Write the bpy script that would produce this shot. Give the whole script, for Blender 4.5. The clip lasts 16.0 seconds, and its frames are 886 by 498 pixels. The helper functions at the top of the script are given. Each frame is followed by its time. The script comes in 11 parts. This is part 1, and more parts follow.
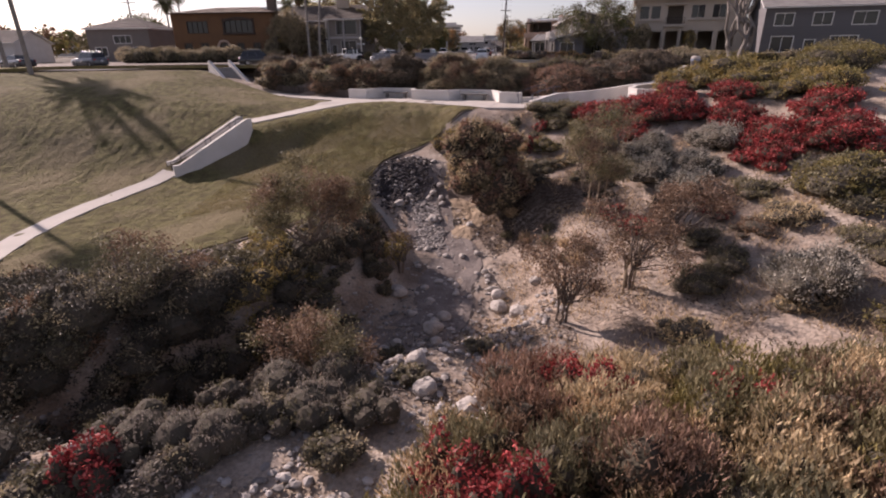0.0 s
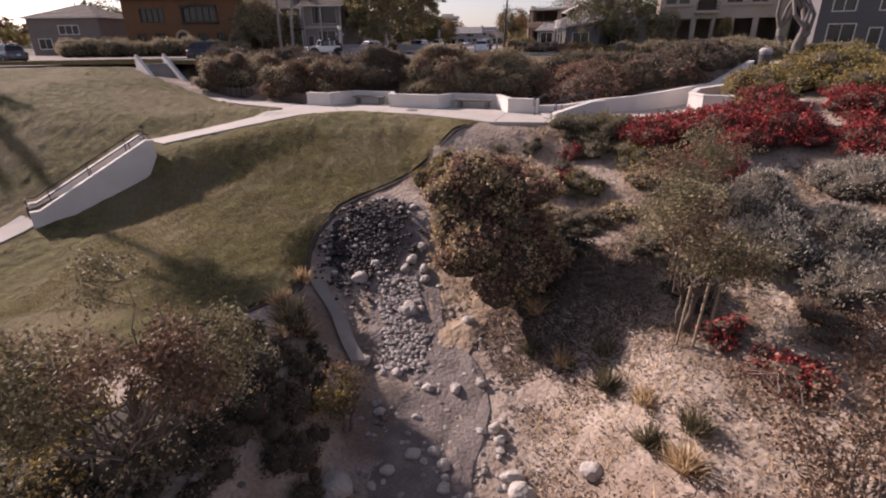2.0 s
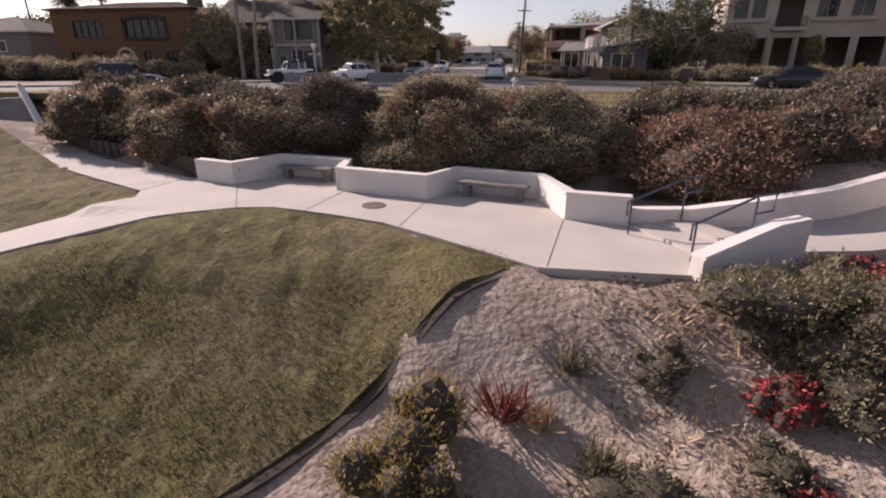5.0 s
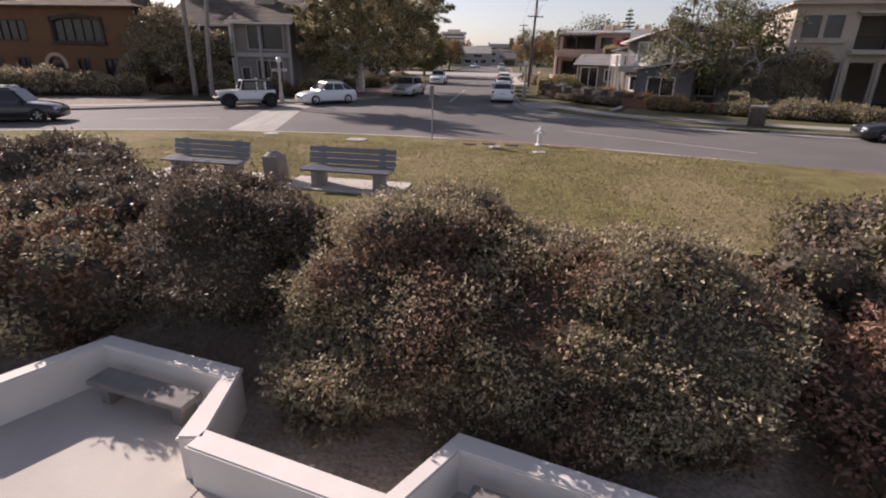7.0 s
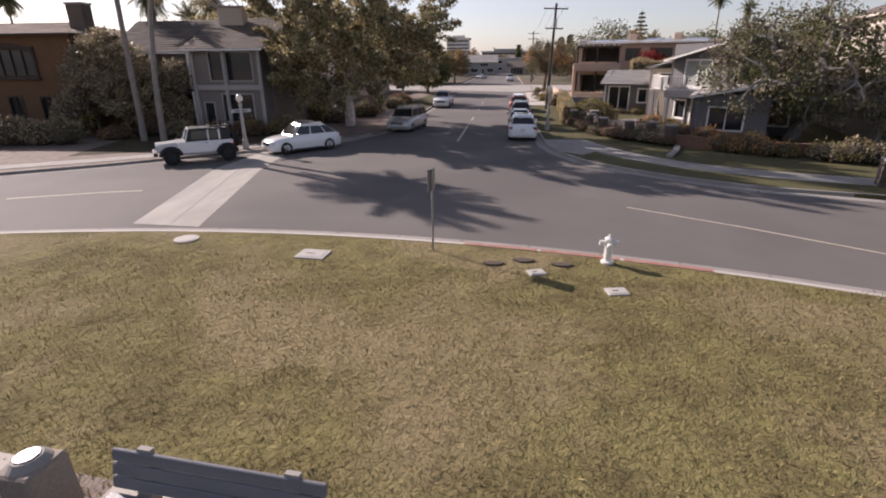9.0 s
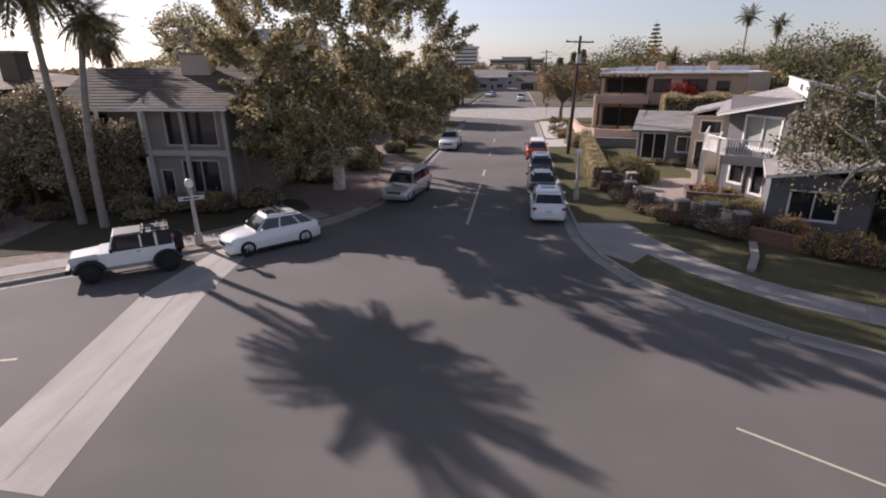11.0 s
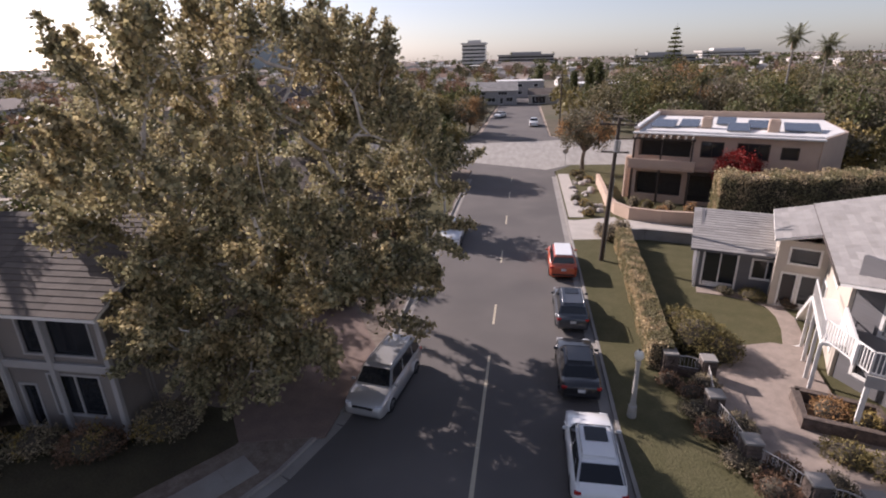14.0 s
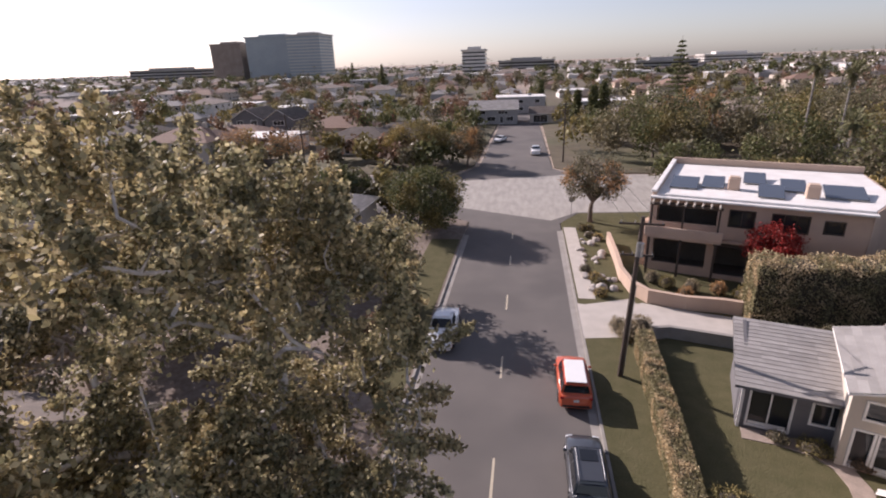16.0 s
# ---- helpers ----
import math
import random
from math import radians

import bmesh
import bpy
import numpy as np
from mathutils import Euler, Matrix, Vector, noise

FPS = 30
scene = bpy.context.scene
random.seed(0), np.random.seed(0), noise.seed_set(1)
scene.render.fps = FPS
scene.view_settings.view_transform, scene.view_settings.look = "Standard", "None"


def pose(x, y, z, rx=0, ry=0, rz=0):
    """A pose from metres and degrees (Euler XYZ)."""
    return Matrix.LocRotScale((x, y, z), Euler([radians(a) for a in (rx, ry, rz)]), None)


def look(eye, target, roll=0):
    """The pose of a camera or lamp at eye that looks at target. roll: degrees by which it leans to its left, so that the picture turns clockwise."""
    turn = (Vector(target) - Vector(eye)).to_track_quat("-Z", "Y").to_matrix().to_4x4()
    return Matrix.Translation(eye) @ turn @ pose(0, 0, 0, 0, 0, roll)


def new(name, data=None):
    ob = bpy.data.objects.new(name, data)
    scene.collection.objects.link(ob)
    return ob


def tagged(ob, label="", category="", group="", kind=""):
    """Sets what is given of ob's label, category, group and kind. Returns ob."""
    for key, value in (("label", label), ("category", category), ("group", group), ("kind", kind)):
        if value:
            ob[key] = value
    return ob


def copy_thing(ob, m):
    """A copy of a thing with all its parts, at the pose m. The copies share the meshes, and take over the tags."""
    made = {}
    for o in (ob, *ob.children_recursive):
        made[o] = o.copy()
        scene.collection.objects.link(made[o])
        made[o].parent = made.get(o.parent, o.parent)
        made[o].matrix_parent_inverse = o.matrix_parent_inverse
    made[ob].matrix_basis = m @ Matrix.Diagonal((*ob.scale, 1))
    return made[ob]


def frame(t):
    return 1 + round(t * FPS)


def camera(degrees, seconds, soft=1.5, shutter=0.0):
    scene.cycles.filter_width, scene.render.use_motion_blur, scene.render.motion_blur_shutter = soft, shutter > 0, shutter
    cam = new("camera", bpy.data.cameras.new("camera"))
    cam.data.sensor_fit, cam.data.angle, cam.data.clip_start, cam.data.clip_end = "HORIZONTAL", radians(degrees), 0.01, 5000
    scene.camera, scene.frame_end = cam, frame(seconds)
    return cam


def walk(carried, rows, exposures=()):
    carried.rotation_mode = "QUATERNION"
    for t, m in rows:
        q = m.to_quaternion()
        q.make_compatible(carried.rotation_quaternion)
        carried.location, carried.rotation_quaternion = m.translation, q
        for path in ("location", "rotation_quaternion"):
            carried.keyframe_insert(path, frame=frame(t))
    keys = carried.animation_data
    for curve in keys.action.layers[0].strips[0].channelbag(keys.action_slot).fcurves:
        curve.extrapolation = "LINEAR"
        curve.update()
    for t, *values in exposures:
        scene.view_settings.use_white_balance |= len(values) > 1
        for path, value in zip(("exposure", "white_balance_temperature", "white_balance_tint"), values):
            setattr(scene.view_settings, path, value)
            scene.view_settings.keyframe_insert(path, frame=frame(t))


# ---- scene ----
cam = camera(82.0, 16.0, soft=2.0)
PATH = [
    (0, (7.457, 7.382, 1.699), (7.249, 9.232, 0.968), -0.5),
    (0.5, (7.26, 10.061, 1.659), (7.056, 11.911, 0.925), -0.4),
    (1, (7.127, 12.953, 1.606), (6.931, 14.801, 0.865), -0.6),
    (1.5, (6.969, 15.737, 1.608), (6.774, 17.581, 0.857), -0.5),
    (2, (6.787, 18.44, 1.574), (6.588, 20.281, 0.818), -0.6),
    (2.5, (6.609, 20.834, 1.59), (6.406, 22.675, 0.836), -0.4),
    (3, (6.419, 23.542, 1.637), (6.214, 25.384, 0.886), -0.4),
    (3.5, (6.222, 26.276, 1.704), (6.018, 28.123, 0.967), -0.4),
    (4, (6.001, 28.943, 1.706), (5.792, 30.801, 0.995), -0.4),
    (4.2, (5.908, 29.947, 1.705), (5.698, 31.81, 1.008), -0.6),
    (6.3, (4.884, 40.736, 3.124), (4.648, 42.593, 2.421), 1.0),
    (6.5, (4.704, 41.821, 3.352), (4.486, 43.677, 2.64), 1.3),
    (7, (4.44, 44.658, 3.748), (4.239, 46.516, 3.036), 1.1),
    (7.5, (4.261, 47.159, 4.133), (4.052, 49.014, 3.415), -0.2),
    (8, (3.997, 49.616, 4.511), (3.773, 51.47, 3.793), -0.7),
    (8.2, (3.85, 50.574, 4.644), (3.619, 52.432, 3.941), -0.5),
    (10.3, (2.717, 59.672, 6.867), (2.478, 61.534, 6.18), -0.2),
    (10.5, (2.626, 60.466, 7.235), (2.378, 62.33, 6.552), -0.3),
    (11, (2.407, 62.602, 8.216), (2.141, 64.466, 7.542), -0.6),
    (11.5, (2.096, 64.811, 9.293), (1.836, 66.677, 8.624), -0.7),
    (12, (2.089, 67.045, 10.426), (1.826, 68.914, 9.764), -1.0),
    (12.5, (1.915, 69.333, 11.56), (1.654, 71.202, 10.897), -1.1),
    (13, (1.654, 71.638, 12.735), (1.391, 73.503, 12.06), -1.1),
    (13.5, (1.639, 73.848, 13.797), (1.355, 75.706, 13.112), -1.6),
    (14, (1.403, 76.074, 14.753), (1.102, 77.923, 14.053), -1.4),
    (14.5, (1.268, 78.21, 15.755), (0.967, 80.058, 15.054), -1.4),
    (15, (1.343, 80.282, 16.734), (1.034, 82.134, 16.044), -1.8),
    (15.5, (1.249, 82.44, 18.002), (0.939, 84.29, 17.31), -1.9),
    (16, (1.191, 84.455, 19.23), (0.881, 86.307, 18.54), -2.0),
]
walk(cam, [(t, look(eye, target, roll)) for t, eye, target, roll in PATH], exposures=[(0.0, 0.5, 6600, 31), (4.0, 0.5, 6600, 31), (6.5, 0.6, 6450, 25), (8.0, 0.66, 6450, 24), (11.0, 0.55, 6200, 24), (12.5, 0.54, 6150, 24), (16.0, 0.58, 6200, 26)])

# ---- light ----
SUN_TO = Vector((-0.85 * math.cos(radians(28)), 0.527 * math.cos(radians(28)), math.sin(radians(28)))).normalized()
world = bpy.data.worlds.new("world")
scene.world = world
world.use_nodes = True
_wn = world.node_tree.nodes
_bg = _wn["Background"]
_sky = _wn.new("ShaderNodeTexSky")
_sky.sky_type = "NISHITA"
_sky.sun_disc = False
_sky.sun_elevation = radians(28)
_sky.sun_rotation = math.atan2(SUN_TO.x, SUN_TO.y)
_sky.air_density, _sky.dust_density, _sky.ozone_density = 1.0, 0.8, 2.0
_haze = _wn.new("ShaderNodeHueSaturation")
_haze.inputs["Saturation"].default_value = 0.6
world.node_tree.links.new(_sky.outputs[0], _haze.inputs["Color"])
world.node_tree.links.new(_haze.outputs[0], _bg.inputs[0])
_bg.inputs[1].default_value = 0.084
sun = new("sun", bpy.data.lights.new("sun", "SUN"))
sun.data.energy, sun.data.angle, sun.data.color = 5.0, radians(0.55), (1.0, 0.91, 0.79)
sun.matrix_world = look(SUN_TO * 100, (0, 0, 0))
scene.view_settings.exposure = 0.0


# ---- materials ----
def mat(name, color, rough=0.8, metal=0.0, second=None, scale=3.0, amount=0.6, grain=40.0, grain_amount=0.25, bump=0.2,
        bump_scale=None, bump_rough=0.5, random_value=0.0, spec=0.4, coat=0.0, third=None, third_scale=0.4, stretch=(1, 1, 1)):
    """A procedural surface: two-scale colour variation, fine relief and, where asked, a value of its own for each object or island."""
    m = bpy.data.materials.new(name)
    m.use_nodes = True
    nt = m.node_tree
    N, L = nt.nodes, nt.links
    b = N["Principled BSDF"]
    b.inputs["Roughness"].default_value = rough
    b.inputs["Metallic"].default_value = metal
    b.inputs["Specular IOR Level"].default_value = spec
    b.inputs["Coat Weight"].default_value = coat
    tc = N.new("ShaderNodeTexCoord")
    mp = N.new("ShaderNodeMapping")
    mp.inputs["Scale"].default_value = stretch
    L.new(tc.outputs["Object"], mp.inputs[0])
    big = N.new("ShaderNodeTexNoise")
    big.inputs["Scale"].default_value = scale
    big.inputs["Detail"].default_value = 5
    L.new(mp.outputs[0], big.inputs["Vector"])
    ramp = N.new("ShaderNodeMapRange")
    ramp.inputs[1].default_value, ramp.inputs[2].default_value = 0.35, 0.65
    L.new(big.outputs[0], ramp.inputs[0])
    ml = N.new("ShaderNodeMath")
    ml.operation = "MULTIPLY"
    ml.inputs[1].default_value = amount
    L.new(ramp.outputs[0], ml.inputs[0])
    mix = N.new("ShaderNodeMix")
    mix.data_type = "RGBA"
    mix.inputs[6].default_value = (*color, 1)
    mix.inputs[7].default_value = (*(second or tuple(c * 0.75 for c in color)), 1)
    L.new(ml.outputs[0], mix.inputs[0])
    out = mix.outputs[2]
    if third:
        n3 = N.new("ShaderNodeTexNoise")
        n3.inputs["Scale"].default_value = third_scale
        n3.inputs["Detail"].default_value = 3
        L.new(mp.outputs[0], n3.inputs["Vector"])
        r3 = N.new("ShaderNodeMapRange")
        r3.inputs[1].default_value, r3.inputs[2].default_value = 0.48, 0.62
        L.new(n3.outputs[0], r3.inputs[0])
        m3 = N.new("ShaderNodeMix")
        m3.data_type = "RGBA"
        m3.inputs[7].default_value = (*third, 1)
        L.new(r3.outputs[0], m3.inputs[0])
        L.new(out, m3.inputs[6])
        out = m3.outputs[2]
    fine = N.new("ShaderNodeTexNoise")
    fine.inputs["Scale"].default_value = grain
    fine.inputs["Detail"].default_value = 4
    L.new(mp.outputs[0], fine.inputs["Vector"])
    hsv = N.new("ShaderNodeHueSaturation")
    val = N.new("ShaderNodeMath")
    val.operation = "MULTIPLY_ADD"
    val.inputs[1].default_value = 2 * grain_amount
    val.inputs[2].default_value = 1 - grain_amount
    L.new(fine.outputs[0], val.inputs[0])
    v = val.outputs[0]
    if random_value:
        info = N.new("ShaderNodeNewGeometry" if random_value > 0 else "ShaderNodeObjectInfo")
        rv = N.new("ShaderNodeMath")
        rv.operation = "MULTIPLY_ADD"
        rv.inputs[1].default_value = 2 * abs(random_value)
        rv.inputs[2].default_value = 1 - abs(random_value)
        L.new(info.outputs["Random Per Island" if random_value > 0 else "Random"], rv.inputs[0])
        mm = N.new("ShaderNodeMath")
        mm.operation = "MULTIPLY"
        L.new(v, mm.inputs[0])
        L.new(rv.outputs[0], mm.inputs[1])
        v = mm.outputs[0]
    L.new(v, hsv.inputs["Value"])
    L.new(out, hsv.inputs["Color"])
    L.new(hsv.outputs[0], b.inputs["Base Color"])
    if bump:
        bp = N.new("ShaderNodeBump")
        bp.inputs["Strength"].default_value = bump
        bp.inputs["Distance"].default_value = 0.02
        if bump_scale:
            f2 = N.new("ShaderNodeTexNoise")
            f2.inputs["Scale"].default_value = bump_scale
            f2.inputs["Detail"].default_value = 6
            f2.inputs["Roughness"].default_value = bump_rough
            L.new(mp.outputs[0], f2.inputs["Vector"])
            bp.inputs["Distance"].default_value = min(0.3, 0.6 / bump_scale)
            L.new(f2.outputs[0], bp.inputs["Height"])
        else:
            L.new(fine.outputs[0], bp.inputs["Height"])
        L.new(bp.outputs[0], b.inputs["Normal"])
    return m


def leaf_mat(name, color, second, rough=0.62, translucent=0.25, vary=0.45, lift=(1.55, 1.48, 1.4)):
    """Leaves: colour varies from leaf to leaf, some light comes through."""
    color, second = [tuple(min(0.8, c * k) for c, k in zip(q, lift)) for q in (color, second)]
    m = bpy.data.materials.new(name)
    m.use_nodes = True
    nt = m.node_tree
    N, L = nt.nodes, nt.links
    b = N["Principled BSDF"]
    b.inputs["Roughness"].default_value = rough
    b.inputs["Specular IOR Level"].default_value = 0.25
    g = N.new("ShaderNodeNewGeometry")
    mix = N.new("ShaderNodeMix")
    mix.data_type = "RGBA"
    mix.inputs[6].default_value, mix.inputs[7].default_value = (*color, 1), (*second, 1)
    tc = N.new("ShaderNodeTexCoord")
    n = N.new("ShaderNodeTexNoise")
    n.inputs["Scale"].default_value = 1.1
    n.inputs["Detail"].default_value = 3
    L.new(tc.outputs["Object"], n.inputs["Vector"])
    a = N.new("ShaderNodeMath")
    a.operation = "ADD"
    L.new(g.outputs["Random Per Island"], a.inputs[0])
    L.new(n.outputs[0], a.inputs[1])
    r = N.new("ShaderNodeMapRange")
    r.inputs[1].default_value, r.inputs[2].default_value = 0.55, 1.45
    L.new(a.outputs[0], r.inputs[0])
    L.new(r.outputs[0], mix.inputs[0])
    h = N.new("ShaderNodeHueSaturation")
    v = N.new("ShaderNodeMath")
    v.operation = "MULTIPLY_ADD"
    v.inputs[1].default_value, v.inputs[2].default_value = 2 * vary, 1 - vary
    fr = N.new("ShaderNodeMath")
    fr.operation = "FRACT"
    f7 = N.new("ShaderNodeMath")
    f7.operation = "MULTIPLY"
    f7.inputs[1].default_value = 7.31
    L.new(g.outputs["Random Per Island"], f7.inputs[0])
    L.new(f7.outputs[0], fr.inputs[0])
    L.new(fr.outputs[0], v.inputs[0])
    L.new(v.outputs[0], h.inputs["Value"])
    L.new(mix.outputs[2], h.inputs["Color"])
    L.new(h.outputs[0], b.inputs["Base Color"])
    if translucent:
        t = N.new("ShaderNodeBsdfTranslucent")
        L.new(h.outputs[0], t.inputs["Color"])
        ms = N.new("ShaderNodeMixShader")
        ms.inputs[0].default_value = translucent
        L.new(b.outputs[0], ms.inputs[1])
        L.new(t.outputs[0], ms.inputs[2])
        L.new(ms.outputs[0], N["Material Output"].inputs[0])
    return m


def glass_mat(name, color, rough=0.05):
    m = bpy.data.materials.new(name)
    m.use_nodes = True
    b = m.node_tree.nodes["Principled BSDF"]
    b.inputs["Base Color"].default_value = (*color, 1)
    b.inputs["Roughness"].default_value = rough
    b.inputs["Specular IOR Level"].default_value = 0.55
    return m


M_DIRT = mat("dry_earth", (0.3, 0.236, 0.186), 0.95, second=(0.42, 0.35, 0.288), scale=1.1, amount=0.9, grain=11, grain_amount=0.6, bump=0.8, bump_scale=6, third=(0.2, 0.15, 0.115), third_scale=0.35)
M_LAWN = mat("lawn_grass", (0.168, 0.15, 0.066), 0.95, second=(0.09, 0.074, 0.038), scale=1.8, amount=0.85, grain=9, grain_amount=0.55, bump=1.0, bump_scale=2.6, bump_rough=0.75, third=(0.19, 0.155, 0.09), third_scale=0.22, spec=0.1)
# Same grass in a brighter tone, the sunnier look put into the colour.
M_LAWN_SUNNY = mat("sunny_lawn_grass", (0.215, 0.188, 0.08), 0.95, second=(0.13, 0.106, 0.052), scale=1.3, amount=0.8, grain=9, grain_amount=0.5, bump=1.0, bump_scale=2.6, bump_rough=0.75, third=(0.25, 0.2, 0.11), third_scale=0.25, spec=0.1)
M_ASPHALT = mat("asphalt", (0.118, 0.107, 0.1), 0.9, second=(0.138, 0.124, 0.115), scale=0.35, amount=0.8, grain=45, grain_amount=0.2, bump=0.15, third=(0.1, 0.091, 0.086), third_scale=0.1)
M_CONC = mat("pale_concrete", (0.47, 0.43, 0.385), 0.9, second=(0.4, 0.365, 0.325), scale=0.8, amount=0.8, grain=30, grain_amount=0.1, bump=0.1)
M_CONC_OLD = mat("old_concrete", (0.3, 0.28, 0.255), 0.9, second=(0.24, 0.22, 0.2), scale=0.9, amount=0.9, grain=25, grain_amount=0.2, bump=0.2)
M_STUCCO_W = mat("white_stucco", (0.66, 0.62, 0.58), 0.9, second=(0.58, 0.545, 0.5), scale=1.2, amount=0.7, grain=60, grain_amount=0.08, bump=0.15)
M_WHITE = mat("white_paint", (0.72, 0.7, 0.67), 0.5, grain_amount=0.04, bump=0.0, second=(0.66, 0.64, 0.6))
M_GLASS = glass_mat("window_glass", (0.02, 0.022, 0.026))


# ---- mesh helpers ----
def mesh_ob(name, verts, faces, material=None, parent=None, label="", smooth=False):
    me = bpy.data.meshes.new(name)
    me.from_pydata([tuple(v) for v in verts], [], [tuple(f) for f in faces])
    if material:
        me.materials.append(material)
    if smooth:
        me.polygons.foreach_set("use_smooth", [True] * len(me.polygons))
    me.update()
    ob = new(name, me)
    if parent:
        ob.parent = parent
    if label:
        ob["label"] = label
    return ob


def part(name, bm, material, parent=None, label="", smooth=False):
    """Links a bmesh as one mesh object under a thing or a part."""
    me = bpy.data.meshes.new(name)
    bm.normal_update()
    bm.to_mesh(me)
    bm.free()
    me.materials.append(material)
    if smooth:
        me.polygons.foreach_set("use_smooth", [True] * len(me.polygons))
    ob = new(name, me)
    if parent:
        ob.parent = parent
    if label:
        ob["label"] = label
    return ob


def empty(name, m=None):
    ob = new(name)
    ob.empty_display_size = 0.2
    if m is not None:
        ob.matrix_world = m
    return ob


def add_box(bm, c, s, rz=0.0, rx=0.0, ry=0.0, bevel=0.0, m=None):
    """A box with centre c and full sizes s; bevel rounds its edges."""
    t = Matrix.Translation(c) @ Euler((radians(rx), radians(ry), radians(rz))).to_matrix().to_4x4() @ Matrix.Diagonal((*s, 1))
    if m is not None:
        t = m @ t
    r = bmesh.ops.create_cube(bm, size=1.0, matrix=t)
    if bevel:
        es = list({e for v in r["verts"] for e in v.link_edges})
        bmesh.ops.bevel(bm, geom=es, offset=bevel, segments=1, affect="EDGES")
    return bm


def box(c, s, rz=0.0, bevel=0.0, rx=0.0, ry=0.0):
    return add_box(bmesh.new(), c, s, rz, rx, ry, bevel)


def add_tube(bm, pts, radii, n=8, cap=True):
    """A tapered tube along points."""
    pts = [Vector(p) for p in pts]
    if not hasattr(radii, "__len__"):
        radii = [radii] * len(pts)
    radii = [float(r) for r in radii]
    rings = []
    up = Vector((0.31, 0.17, 0.93)).normalized()
    for i, p in enumerate(pts):
        d = (pts[min(i + 1, len(pts) - 1)] - pts[max(i - 1, 0)])
        d = d.normalized() if d.length > 1e-6 else Vector((0, 0, 1))
        a = d.cross(up)
        if a.length < 0.05:
            a = d.cross(Vector((1, 0, 0)))
        a.normalize()
        b = d.cross(a)
        rings.append([bm.verts.new(p + radii[i] * (math.cos(2 * math.pi * k / n) * a + math.sin(2 * math.pi * k / n) * b)) for k in range(n)])
    for r0, r1 in zip(rings, rings[1:]):
        for k in range(n):
            bm.faces.new((r0[k], r0[(k + 1) % n], r1[(k + 1) % n], r1[k]))
    if cap:
        bm.faces.new(rings[-1])
        bm.faces.new(rings[0][::-1])
    return bm


def tube(pts, radii, n=8):
    return add_tube(bmesh.new(), pts, radii, n)


def add_prism(bm, poly, z0, z1):
    """A vertical prism over a plan polygon; z0, z1 numbers or functions of the corner."""
    f0 = z0 if callable(z0) else (lambda x, y: z0)
    f1 = z1 if callable(z1) else (lambda x, y: z1)
    a = [bm.verts.new((x, y, f0(x, y))) for x, y in poly]
    b = [bm.verts.new((x, y, f1(x, y))) for x, y in poly]
    n = len(poly)
    for i in range(n):
        bm.faces.new((a[i], a[(i + 1) % n], b[(i + 1) % n], b[i]))
    bm.faces.new(b)
    bm.faces.new(a[::-1])
    bmesh.ops.recalc_face_normals(bm, faces=bm.faces[:])
    return bm


def prism(poly, z0, z1):
    return add_prism(bmesh.new(), poly, z0, z1)


def ribbon(path, width, close=False):
    """The plan outline of a strip of that width along a path."""
    p = [Vector((x, y)) for x, y in path]
    left, right = [], []
    for i in range(len(p)):
        a = p[max(i - 1, 0)]
        b = p[min(i + 1, len(p) - 1)]
        d = (b - a).normalized()
        nrm = Vector((-d.y, d.x)) * width / 2
        left.append(tuple(p[i] + nrm))
        right.append(tuple(p[i] - nrm))
    return left + right[::-1]


def quads(name, P, A, B, material, parent=None, label=""):
    """Many diamond leaves at points P with half-axes A and B, in one mesh."""
    n = len(P)
    V = np.empty((n, 4, 3), dtype=np.float32)
    V[:, 0], V[:, 1], V[:, 2], V[:, 3] = P - A, P - 0.15 * A + B, P + A, P - 0.15 * A - B
    me = bpy.data.meshes.new(name)
    me.vertices.add(4 * n)
    me.vertices.foreach_set("co", V.ravel())
    me.loops.add(4 * n)
    me.loops.foreach_set("vertex_index", np.arange(4 * n, dtype=np.int32))
    me.polygons.add(n)
    me.polygons.foreach_set("loop_start", np.arange(0, 4 * n, 4, dtype=np.int32))
    me.polygons.foreach_set("loop_total", np.full(n, 4, dtype=np.int32))
    me.update(calc_edges=True)
    me.materials.append(material)
    ob = new(name, me)
    if parent:
        ob.parent = parent
    if label:
        ob["label"] = label
    return ob


def rand_dirs(rng, n):
    v = rng.normal(size=(n, 3))
    return v / np.linalg.norm(v, axis=1, keepdims=True)


def leaf_axes(rng, n, length, width, out=None, droop=0.0):
    """Random leaf half-axes; out: directions they tend to lie along."""
    a = rand_dirs(rng, n)
    if out is not None:
        a = a * 0.8 + out * 0.7
    a[:, 2] -= droop
    a /= np.linalg.norm(a, axis=1, keepdims=True) + 1e-9
    b = np.cross(a, rand_dirs(rng, n))
    b /= np.linalg.norm(b, axis=1, keepdims=True) + 1e-9
    s = rng.uniform(0.6, 1.3, size=(n, 1))
    return a * length * s / 2, b * width * s / 2


# ---- the lie of the land ----
def sstep(a, b, x):
    t = np.clip((np.asarray(x, dtype=float) - a) / (b - a), 0, 1)
    return t * t * (3 - 2 * t)


def walk_z(x, y):
    """The height of the paved way that falls from the plaza to the slope's steps, and the distance from its middle."""
    u = ((x + 4.6) * -5.2 + (y - 47.0) * -5.0) / 52.04
    t = np.clip(u, 0, 1.0)
    return -2.1 - 0.9 * t, np.hypot(x + 4.6 + 5.2 * t, y - 47.0 + 5.0 * t) + 26 * np.maximum(u - 1.0, 0)


